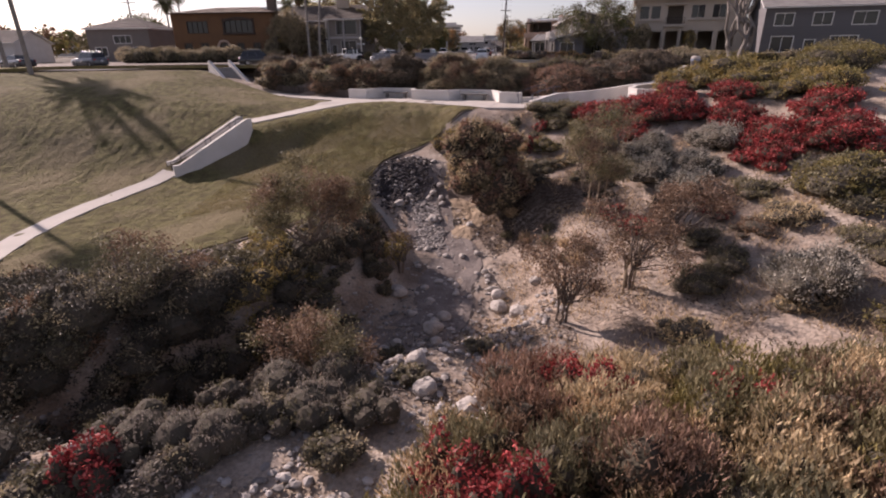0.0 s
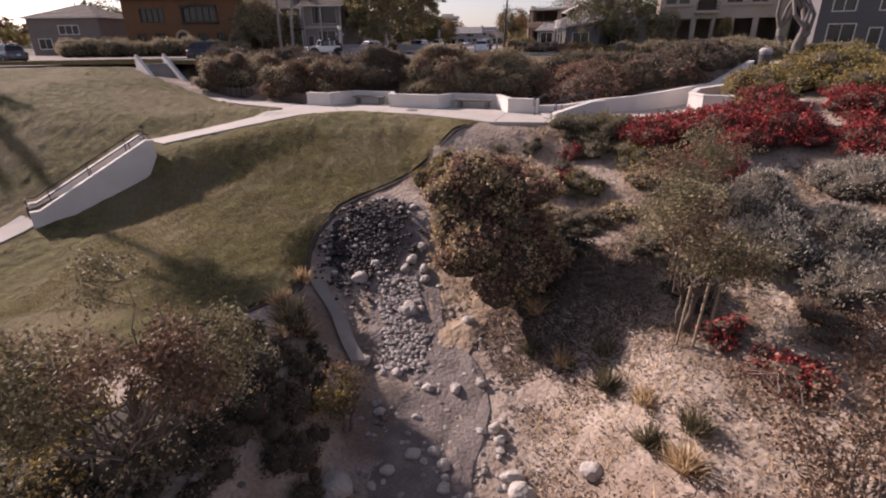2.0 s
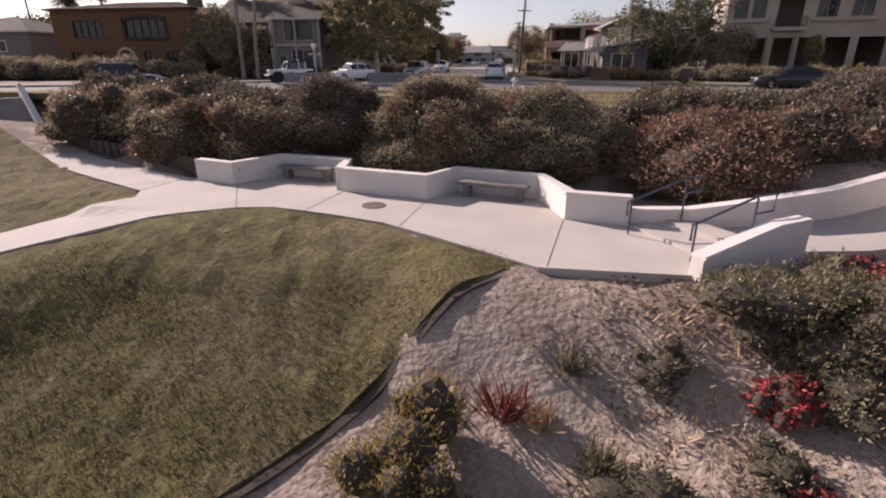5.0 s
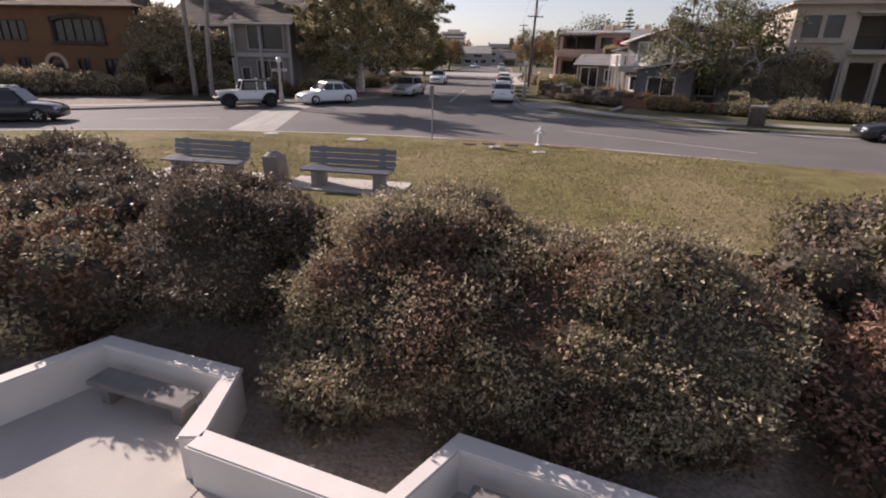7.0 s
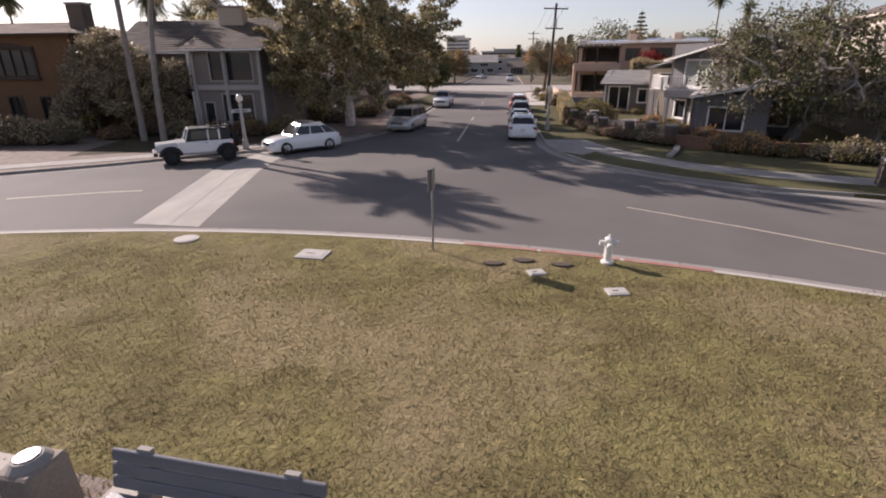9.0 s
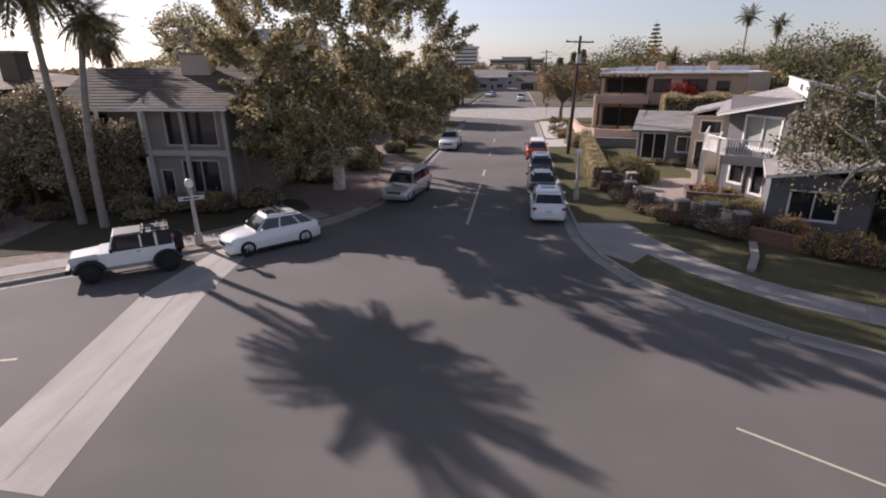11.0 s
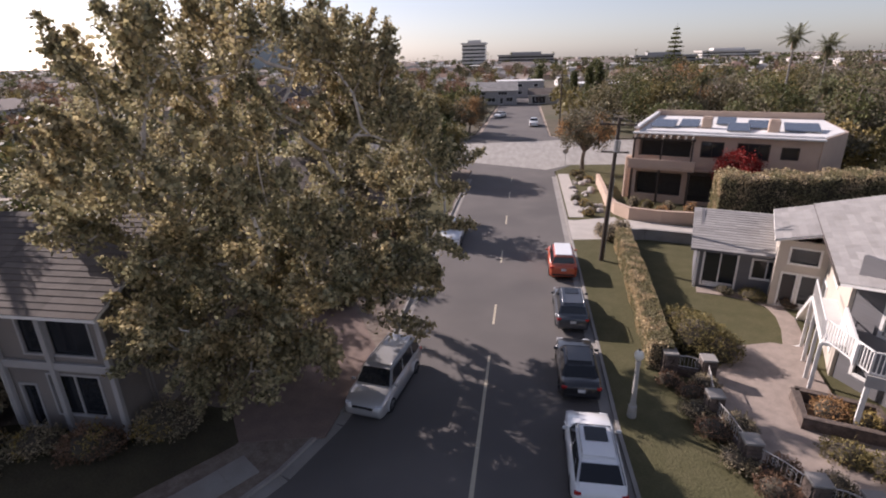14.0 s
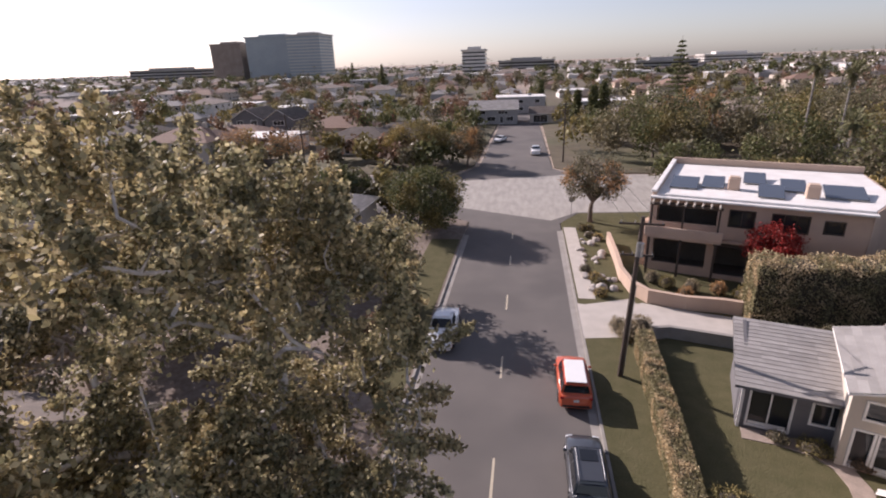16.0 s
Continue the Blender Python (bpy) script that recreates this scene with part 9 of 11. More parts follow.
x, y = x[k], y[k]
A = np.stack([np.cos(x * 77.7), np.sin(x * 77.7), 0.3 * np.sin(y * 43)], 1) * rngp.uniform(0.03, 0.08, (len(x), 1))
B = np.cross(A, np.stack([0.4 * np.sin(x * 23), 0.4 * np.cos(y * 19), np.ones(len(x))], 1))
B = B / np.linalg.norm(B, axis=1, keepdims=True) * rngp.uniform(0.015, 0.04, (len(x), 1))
M_LITTER_SHADE = mat("brown_litter_and_shade", (0.1, 0.07, 0.052), 0.95, second=(0.17, 0.12, 0.09), scale=3, grain=30, grain_amount=0.3, bump=0.1, random_value=0.4)
tagged(quads("leaf_litter", np.stack([x, y, land(x, y) + 0.08], 1), A, B, M_LITTER_SHADE), "dark fallen leaves over dry earth, massed as bush shade", "litter", kind="stuff")
n = 34000
x, y = rngp.uniform(6.6, 27, n), rngp.uniform(15, 45, n)
dens = np.array([noise.noise((a * 0.6, b * 0.6, 7.0)) + 0.5 * noise.noise((a * 2.1, b * 2.1, 1.0)) for a, b in zip(x, y)])
k = (dens > 0.02) & (x > creek_x(y) + 2.4) & (land(x, y) < -2.3)
x, y = x[k], y[k]
A = np.stack([rngp.normal(size=len(x)) * 0.5, rngp.normal(size=len(x)) * 0.5, np.ones(len(x))], 1) * rngp.uniform(0.05, 0.16, (len(x), 1))
B = np.cross(A, rand_dirs(rngp, len(x)))
B = B / (np.linalg.norm(B, axis=1, keepdims=True) + 1e-6) * 0.016
tagged(quads("dry_grass", np.stack([x, y, land(x, y)], 1) + A * 0.9, A, B, L_DRY), "short dry straw grass over the slope", "grass", kind="stuff")
TUFTS = [(8.0, 32.0), (8.9, 31.1), (9.75, 29.6), (10.4, 28.6), (10.3, 27.6), (10.7, 26.6), (0.35, 29.8), (1.35, 30.6), (0.9, 31.2), (1.0, 29.9), (11.1, 27.4), (8.2, 33.0), (9.9, 30.6), (0.4, 31.6), (1.0, 30.6), (6.4, 41.0), (7.2, 40.2), (8.9, 38.4), (9.4, 39.2), (0.2, 33.8)]
for i, (x, y) in enumerate(TUFTS):
    tuft(x, y, 0.4, 0.5 + 0.15 * (i % 3), L_DRY if i % 2 else L_DULL, "dry tufted grass clump", seed=i)
tuft(5.8, 41.1, 0.5, 1.0, L_REDDARK, "dark red spiky strap-leaved plant", n=90, seed=77, name="spiky_plant", group="spiky plants")
tuft(6.9, 41.7, 0.35, 0.7, L_DULL, "grey-green spiky strap-leaved plant", n=70, seed=78, name="spiky_plant", group="spiky plants")

# street trees
def broken_crown(parts, n, r0, r1, seed):
    """Many small leaf masses set through larger ellipsoids, with gaps between."""
    rng = random.Random(seed)
    nr = np.random.default_rng(seed)
    w = [(a * b * c) ** 0.6 for _, (a, b, c) in parts]
    out = []
    for i in range(n):
        (cx, cy, cz), (a, b, c) = rng.choices(parts, w)[0]
        d = rand_dirs(nr, 1)[0] * rng.uniform(0.35, 1.0) ** 0.6
        s = rng.uniform(r0, r1)
        out.append(((float(cx + d[0] * a), float(cy + d[1] * b), max(1.9, float(cz + d[2] * c))), (s, s, s * 0.75)))
    return out


def grow(trunk, tips, seed, step=0.8, k=0.031):
    """A branching skeleton: each tip joins the nearest wood grown so far, and wood thickens with what it carries."""
    rng = random.Random(seed)
    nodes, up = [Vector(p) for p in trunk], [max(0, i - 1) for i in range(len(trunk))]
    fork = nodes[-1]
    for tip in sorted(tips, key=lambda p: (p - fork).length):
        best = min(range(len(trunk) - 2, len(nodes)), key=lambda i: (nodes[i] - tip).length + 0.22 * (nodes[i] - fork).length + 0.5 * max(0.0, nodes[i].z - tip.z))
        a = nodes[best].copy()
        n = max(1, round((tip - a).length / step))
        sag = Vector((rng.uniform(-1, 1), rng.uniform(-1, 1), rng.uniform(-0.9, 0.5))) * (tip - a).length * 0.16
        last = best
        for j in range(1, n + 1):
            t = j / n
            p = a.lerp(tip, t) + sag * math.sin(math.pi * t) + Vector((rng.uniform(-1, 1), rng.uniform(-1, 1), rng.uniform(-1, 1))) * 0.1 * (j < n)
            nodes.append(p)
            up.append(last)
            last = len(nodes) - 1
    load = [0.0] * len(nodes)
    for i in range(len(nodes) - 1, 0, -1):
        load[i] = max(load[i], 1.0)
        load[up[i]] += load[i]
    return nodes, up, [max(0.014, k * math.sqrt(c)) for c in load]


def big_sycamore(base, parts, plumes, label, seed, leaf_size=0.2):
    """A broad street tree: grown limbs of pale bark and leafy plumes that stand out of an uneven crown."""
    rng = random.Random(seed)
    nr = np.random.default_rng(seed)
    top = empty("sycamore_tree", Matrix.Translation(base))
    o = Vector(base)
    w = [(a * b * c) ** 0.67 for _, (a, b, c) in parts]
    roots, dirs = [], []
    while len(roots) < plumes:
        (cx, cy, cz), (a, b, c) = rng.choices(parts, w)[0]
        d = rand_dirs(nr, 1)[0]
        q = rng.uniform(0.45, 1.0) ** 0.5
        p = Vector((cx + d[0] * a * q, cy + d[1] * b * q, cz + d[2] * c * q))
        deep = sum(1 for (x, y, z), (e, f, g) in parts if ((p.x - x) / e) ** 2 + ((p.y - y) / f) ** 2 + ((p.z - z) / g) ** 2 < 0.5)
        if deep and rng.random() < (0.62 if p.z < 9 else 0.8) or p.z < 3.0 or (p.x < -13.6 and p.y > 90.2 and p.z < 8.4) or noise.noise(p * 0.34 + Vector((seed, 0, 0))) < (-0.2 if p.z < 8.5 else -0.07) or (p.x > -6.6 and p.z < 4.6):
            continue
        roots.append(p - o)
        dirs.append(Vector(d) * 0.75 + Vector((0, 0, 1.0 if p.z > 10 else 0.1)))
    trunk = [(0, 0, -0.2), (0.1, -0.1, 1.0), (0.0, -0.3, 2.1), (0.1, -0.4, 3.2)]
    nodes, up, rad = grow(trunk, roots, seed)
    bm = bmesh.new()
    kids = [[] for _ in nodes]
    for i in range(1, len(nodes)):
        kids[up[i]].append(i)
    done = set()
    for i in sorted(range(1, len(nodes)), key=lambda q: -rad[q]):
        if i in done:
            continue
        chain = [up[i], i]
        done.add(i)
        while True:
            nxt = [q for q in kids[chain[-1]] if q not in done]
            if not nxt:
                break
            q = max(nxt, key=lambda e: rad[e])
            done.add(q)
            chain.append(q)
        rr = [min(rad[q], rad[chain[1]] * 1.15) for q in chain]
        add_tube(bm, [nodes[q] for q in chain], rr, 8 if rr[1] > 0.06 else 5)
    P = []
    for p, d in zip(roots, dirs):
        d = d.normalized()
        L = rng.uniform(0.9, 2.3)
        s0 = rng.uniform(0.34, 0.58)
        n = int(300 * s0 / 0.46)
        t = nr.random(n) ** 0.8
        spread = s0 * (1.05 - 0.72 * t)
        P.append(np.array(p) + np.outer(t * L - 0.25, np.array(d)) + nr.normal(size=(n, 3)) * spread[:, None] * np.array([0.62, 0.62, 0.5]))
        tip = p + d * L * 0.8
        add_tube(bm, [p, p.lerp(tip, 0.5) + Vector((0, 0, 0.05)), tip], [0.02, 0.014, 0.006], 4, cap=False)
    part("trunk", bm, M_SYCBARK, top, "pale mottled white bark")
    P = np.concatenate(P)
    A, B = leaf_axes(nr, len(P), leaf_size, leaf_size * 0.68, None, 0.15)
    f = np.array([noise.noise(Vector(v) * 0.5 + Vector((seed, 0, 0))) for v in P]) + 0.3 * nr.random(len(P))
    msk = f > np.quantile(f, 0.62)
    quads("crown", P[~msk], A[~msk], B[~msk], L_SYC, top)
    quads("second_crown", P[msk], A[msk], B[msk], L_SYCGOLD, top)
    return tagged(top, label, "tree", "sycamores")


M_SYCBARK = mat("white_mottled_bark", (0.7, 0.655, 0.6), 0.8, second=(0.36, 0.31, 0.26), scale=2.6, amount=0.7, grain=20, grain_amount=0.2, bump=0.3)
SYC = "tall spreading sycamore with yellowing leaves and pale bark"
big_sycamore((-9.8, 96.6, 0.13), [((-9.6, 95.4, 12.0), (6.0, 6.9, 5.4)), ((-9.6, 93.8, 6.4), (5.0, 3.8, 3.4)), ((-4.9, 98.6, 8.4), (3.0, 4.6, 4.6)), ((-12.8, 93.6, 8.0), (2.8, 3.6, 3.2)), ((-11.2, 93.4, 7.0), (2.6, 2.6, 2.6)), ((-6.2, 94.6, 5.6), (3.0, 3.6, 2.9)), ((-8.0, 102.6, 9.4), (4.8, 4.0, 4.8)), ((-10.6, 97.0, 13.6), (3.6, 4.2, 3.0)), ((-6.4, 97.6, 13.0), (2.8, 3.6, 2.8)), ((-8.2, 93.8, 4.9), (4.2, 3.2, 2.1)), ((-11.0, 93.4, 5.0), (2.8, 2.8, 1.9))], 610, SYC, 21)
tree("sycamore_tree", (-25.5, 117.5, 0.13), 12, broken_crown([((0, 0, 7.6), (5.0, 5.0, 4.2)), ((-3, -2, 6.4), (4, 4, 3.4))], 36, 0.9, 1.6, 22), 2.4, 0.34, L_SYC, M_PALE_BARK, SYC, limbs=15, clumps=360, per=64, leaf_size=0.25, clump_r=0.64, seed=22, stems=2, group="sycamores", extra=(L_SYCGOLD, 0.35), limb_k=1.4)
tree("sycamore_tree", (-25.5, 108.0, 0.13), 14, broken_crown([((0, 0, 8.8), (6.0, 5.6, 5.0)), ((-3, -2, 7), (5, 4, 4.4)), ((2, -4, 6), (4, 3, 3))], 40, 1.0, 1.7, 23), 2.4, 0.34, L_SYC, M_PALE_BARK, SYC, limbs=12, clumps=420, per=66, leaf_size=0.25, clump_r=0.7, seed=23, stems=2, group="sycamores", extra=(L_SYCGOLD, 0.3))
tree("sycamore_tree", (-10.4, 122.5, 0.13), 7.5, broken_crown([((0, 0, 4.8), (2.9, 3.2, 2.5))], 20, 0.8, 1.3, 24), 1.6, 0.2, L_SYC, M_PALE_BARK, SYC, limbs=9, clumps=190, per=46, leaf_size=0.3, clump_r=0.6, seed=24, group="sycamores", extra=(L_SYCGOLD, 0.35))
tree("ficus_tree", (-10.3, 142.6, 0.13), 8.2, [((0, 0, 4.4), (4.4, 4.8, 3.1)), ((1, -2, 3.8), (3.4, 3.4, 2.9)), ((-2.8, 2.5, 4.2), (3.2, 3.2, 2.8))], 1.6, 0.25, L_GREEN, M_GREY_BARK, "dense dark green rounded street tree", limbs=6, clumps=420, per=70, leaf_size=0.26, clump_r=0.7, seed=25, extra=(L_OLIVE, 0.35))
tree("coral_tree", (21.2, 91.2, 0.13), 9, [((-0.5, -0.5, 5.6), (4.6, 3.8, 3.2)), ((-3.4, -1.0, 4.4), (2.6, 2.6, 2.0)), ((3.0, 0, 5.4), (3.4, 3.0, 2.6)), ((0, -2.2, 4.2), (3.6, 2.4, 2.0)), ((-2.8, -2.8, 3.2), (3.2, 2.4, 1.7)), ((0.5, -3.6, 2.8), (3.6, 2.2, 1.5)), ((3.5, -2.5, 3.4), (3.0, 2.2, 1.8))], 1.3, 0.4, L_DULL, M_GREY_BARK, "gnarled grey-barked tree with dull sparse leaves", limbs=14, clumps=430, per=40, leaf_size=0.2, clump_r=0.6, seed=26, limb_k=1.4, stems=2, extra=(L_GREEN, 0.4))
tree("eucalyptus_tree", (35.0, 75.2, 0.1), 15, [((-0.6, 0, 11.5), (3.6, 3.4, 3.2)), ((-2.6, 0, 9.4), (2.2, 2.2, 2.2)), ((2.6, 0.5, 10), (2.6, 2.6, 2.4))], 2.2, 0.34, L_DULL, M_EUCBARK, "multi-stemmed grey-barked tree beyond the ramp", limbs=3, clumps=230, per=45, leaf_size=0.26, clump_r=0.8, seed=28, stems=3, bend=0.07)
for i, (x, y, h, ln) in enumerate([(-21.4, 86.9, 12.7, (0.2, -0.1)), (-19.6, 86.4, 10.8, (0.7, 0.9)), (-26.2, 97.0, 10.4, (-0.2, 0.3)), (-37.2, 54.2, 17.4, (-0.3, 0)), (-43.0, 57.6, 9.8, (0, 0)), (-36, 42.1, 14, (0, 0)), (-60, 118, 13, (0, 0)), (-33, 118, 11.5, (0.3, 0)), (-38, 122, 10.5, (0, 0)), (-54, 104, 10, (0, 0))]):
    palm((x, y, 0.1 if y > 58 or x < -40 else land_at(x, y)), h, "tall slender fan palm with a shaggy crown", seed=i, lean=ln, flen=(3.0, 2.0, 2.1, 1.9, 3.1)[i] if i < 5 else 2.5, fronds=34 if i == 1 else 48)

# ---- gardens of the street ----
L_WARM = leaf_mat("brown_orange_shrub_leaf", (0.2, 0.115, 0.055), (0.3, 0.19, 0.09))
L_CRIMSON = leaf_mat("crimson_tree_leaf", (0.2, 0.016, 0.014), (0.12, 0.02, 0.016), translucent=0.3)
M_WATER = mat("sea_water", (0.1, 0.13, 0.15), 0.12, grain=0.4, grain_amount=0.1, bump=0.15, spec=0.6)


def hedge_run(name, line, width, z0, z1, leaf, label, per=420, size=0.11, seed=0, rough=0.12, mixed=None, step=0.55, category="hedge"):
    """A clipped hedge along a plan line, its core a rounded bar, its face all leaves."""
    rng = np.random.default_rng(seed)
    core = part(name, prism(ribbon(line, width * 0.82), z0 - 0.1, z1 - 0.1), M_TWIG)
    P, O = [], []
    for a, b in zip(line, line[1:]):
        a, b = np.array(a, float), np.array(b, float)
        d = b - a
        L = np.linalg.norm(d)
        d /= L
        nrm = np.array([-d[1], d[0]])
        h = z1 - z0
        for face in (-1, 1, 0):
            n = int(L * (h if face else width) * per)
            u = rng.uniform(-0.1, L + 0.1, n)
            bump = rough * (rng.random(n) - 0.55) + 0.1 * np.sin(u * 1.7 + face) * rough * 4
            if face:
                v = rng.random(n) * h
                rnd = np.clip((v - (h - 0.25)) / 0.25, 0, 1) ** 2 * 0.14
                off = face * (width / 2 + bump - rnd)
                xy = a + d * u[:, None] + nrm * off[:, None]
                P.append(np.column_stack([xy, z0 + v]))
                O.append(np.tile([nrm[0] * face, nrm[1] * face, 0.2], (n, 1)))
            else:
                w = rng.uniform(-0.5, 0.5, n) * width
                xy = a + d * u[:, None] + nrm * w[:, None]
                P.append(np.column_stack([xy, z1 + bump]))
                O.append(np.tile([0, 0, 1.0], (n, 1)))
    for (x, y), s in ((line[0], -1), (line[-1], 1)):
        d = np.array(line[1] if s < 0 else line[-1], float) - np.array(line[0] if s < 0 else line[-2], float)
        d /= np.linalg.norm(d)
        n = int(width * (z1 - z0) * per)
        w, v = rng.uniform(-0.5, 0.5, n) * width, rng.random(n) * (z1 - z0)
        P.append(np.column_stack([x + s * d[0] * 0.06 - d[1] * w, y + s * d[1] * 0.06 + d[0] * w, z0 + v]))
        O.append(np.tile([s * d[0], s * d[1], 0.1], (n, 1)))
    P, O = np.concatenate(P), np.concatenate(O)
    A, B = leaf_axes(rng, len(P), size, size * 0.55, O)
    if mixed:
        f = np.array([noise.noise(Vector(p) * mixed[2] + Vector((seed, 1, 2))) for p in P]) + 0.3 * (rng.random(len(P)) - 0.5)
        msk = f > np.quantile(f, 1 - mixed[1])
        quads("foliage", P[~msk], A[~msk], B[~msk], leaf, core)
        quads("second_foliage", P[msk], A[msk], B[msk], mixed[0], core)
    else:
        quads("foliage", P, A, B, leaf, core)
    return tagged(core, label, category)


def blobs_line(line, r, h, seed, z=0.12, jit=0.35):
    rng = random.Random(seed)
    out = []
    for a, b in zip(line, line[1:]):
        a, b = Vector(a), Vector(b)
        n = max(1, int((b - a).length / (r * 0.75)))
        for i in range(n):
            p = a.lerp(b, (i + 0.5) / n)
            s = rng.uniform(0.7, 1.2)
            out.append(((p.x + rng.uniform(-jit, jit), p.y + rng.uniform(-jit, jit), z + h * s * 0.4), (r * s, r * s * rng.uniform(0.8, 1.1), h * s * 0.62)))
    return out


hedge_run("clipped_hedge", [(8.35, 98.9), (9.0, 108), (9.5, 116.8)], 1.1, 0.1, 1.6, L_HEDGEWALL, "tall clipped yellow-green hedge beside the pavement", seed=5, per=480, mixed=(L_FEATHER, 0.4, 1.2))
bush("round_bush", [((10.6, 101.0, 0.9), (1.5, 1.5, 1.1)), ((11.4, 100.2, 0.7), (1.1, 1.1, 0.9)), ((10.2, 102.4, 0.8), (1.2, 1.3, 0.9))], L_OLIVE, "rounded olive green bush beside the hedge", n_per=260, size=0.12, seed=301)
bush("corner_shrub", [((8.9, 117.9, 0.7), (0.9, 0.9, 0.9)), ((8.3, 119.0, 0.6), (0.7, 0.8, 0.7)), ((9.6, 118.4, 1.0), (0.8, 0.8, 0.8))], L_HEDGE, "dark green shrub at the hedge end", n_per=220, size=0.13, seed=302)
hedge_run("tall_hedge", [(17.9, 121.9), (22.5, 121.5), (28.4, 122.2), (34, 123.8)], 2.6, 0.1, 5.0, L_HEDGEWALL, "tall billowing yellow-green hedge behind the garden room", seed=303, per=190, size=0.17, rough=0.55, mixed=(L_FEATHER, 0.45, 0.9))
bush("olive_bush", blobs_line([(19.0, 117.6), (23.6, 116.8)], 1.0, 1.5, 10), L_DULL, "grey-green bush behind the garden room", n_per=200, size=0.13, seed=304)
bush("brown_hedge", blobs_line([(15.4, 86.2), (18.6, 84.6)], 0.85, 1.15, 12), L_WARM, "rounded brown-orange shrub clump behind a low wall", "hedge", n_per=280, size=0.11, seed=305, mixed=(L_OLIVE, 0.3, 0.8))
bush("garden_hedge", blobs_line([(19.6, 83.9), (22.4, 82.4), (27, 80.6), (34, 78.8), (42, 76.6)], 0.9, 1.1, 13), L_HEDGE, "dark low hedge before the cream house", "hedge", n_per=170, size=0.13, seed=306, mixed=(L_OLIVE, 0.3, 0.6))
bush("tall_shrub", [((26.4, 87.6, 1.9), (1.3, 1.3, 2.0)), ((26.9, 86.9, 3.2), (1.0, 1.0, 1.4)), ((26.0, 86.7, 1.2), (1.2, 1.1, 1.3))], L_HEDGE, "tall dark shrub at the cream house corner", n_per=220, size=0.14, seed=307)
bush("wall_climber", [((33.2, 87.2, 2.6), (0.8, 0.6, 1.2)), ((33.4, 87.1, 1.2), (0.5, 0.5, 1.2))], L_GOLD, "yellow-green climber on the cream house", n_per=220, size=0.14, seed=308)
for i, (x, y, r, h, lf) in enumerate([(14.2, 95.6, 0.75, 1.1, L_WARM), (15.2, 95.2, 0.7, 0.9, L_GOLD), (13.7, 93.4, 0.8, 0.7, L_OLIVE), (14.9, 92.6, 0.9, 0.8, L_OLIVE), (16.1, 91.4, 0.9, 1.1, L_GOLD), (9.2, 96.6, 0.6, 0.7, L_HEDGE_RED), (9.3, 94.2, 0.7, 0.7, L_HEDGE_RED), (10.4, 91.2, 0.7, 0.7, L_HEDGE_RED), (11.9, 89.8, 0.7, 0.6, L_DULL), (13.0, 88.0, 0.6, 0.6, L_HEDGE_RED), (8.4, 97.6, 0.5, 0.6, L_HEDGE_RED), (9.9, 97.2, 0.6, 0.8, L_HEDGE), (10.3, 94.4, 0.6, 0.9, L_HEDGE), (11.0, 92.2, 0.6, 0.8, L_HEDGE_RED), (12.4, 91.6, 0.6, 0.8, L_HEDGE), (9.0, 95.4, 0.7, 0.6, L_HEDGE), (9.7, 92.6, 0.7, 0.6, L_HEDGE), (10.9, 90.4, 0.7, 0.6, L_HEDGE_RED), (12.4, 89.0, 0.7, 0.6, L_HEDGE), (14.6, 89.6, 0.8, 0.9, L_HEDGE_RED), (15.6, 88.4, 0.9, 1.0, L_WARM), (14.4, 108.2, 0.5, 0.5, L_DULL), (15.8, 107.5, 0.7, 0.6, L_OLIVE), (17.4, 106.6, 0.5, 0.5, L_HEDGE_RED)]):
    bush("garden_shrub", [((x, y, 0.2 + h * 0.45), (r, r * 0.9, h * 0.6)), ((x + r * 0.5, y - r * 0.3, 0.2 + h * 0.3), (r * 0.7, r * 0.7, h * 0.5))], lf, "small mixed garden shrub by the patio wall", n_per=300, size=0.1, seed=320 + i, group="garden shrubs")
tree("red_leaf_tree", (21.2, 126.6, 0.1), 6.2, [((0, 0, 4.6), (1.9, 1.8, 1.6)), ((0.8, -0.4, 3.6), (1.4, 1.3, 1.1)), ((-1.0, 0.2, 4.0), (1.1, 1.1, 1.0))], 1.6, 0.12, L_CRIMSON, M_TRUNK, "small tree with vivid crimson leaves", limbs=6, clumps=110, per=60, leaf_size=0.2, clump_r=0.45, seed=41)
for i, (x, y) in enumerate([(13.6, 127.3), (15.4, 126.6), (17.4, 126.2), (18.8, 125.2), (12.6, 128.4), (14.5, 125.1)]):
    bush("terrace_shrub", [((x, y, 0.6), (0.6, 0.6, 0.7))], (L_OLIVE, L_HEDGE, L_WARM)[i % 3], "small shrub in the terrace garden", n_per=200, size=0.13, seed=350 + i, group="terrace shrubs")
# rock garden at the crossing
rg = random.Random(4)
for i in range(26):
    x, y = rg.uniform(6.8, 9.4), rg.uniform(125, 143)
    boulder(x, y, rg.uniform(0.2, 0.5), 400 + i, label="pale garden boulder on the corner bed", z=0.12)
for i in range(9):
    x, y = rg.uniform(7.0, 9.4), rg.uniform(125, 144)
    bush("rock_garden_shrub", [((x, y, 0.4), (0.55, 0.55, 0.5))], (L_OLIVE, L_DULL, L_GOLD)[i % 3], "small shrub among garden rocks", n_per=170, size=0.13, seed=370 + i, group="rock garden shrubs")
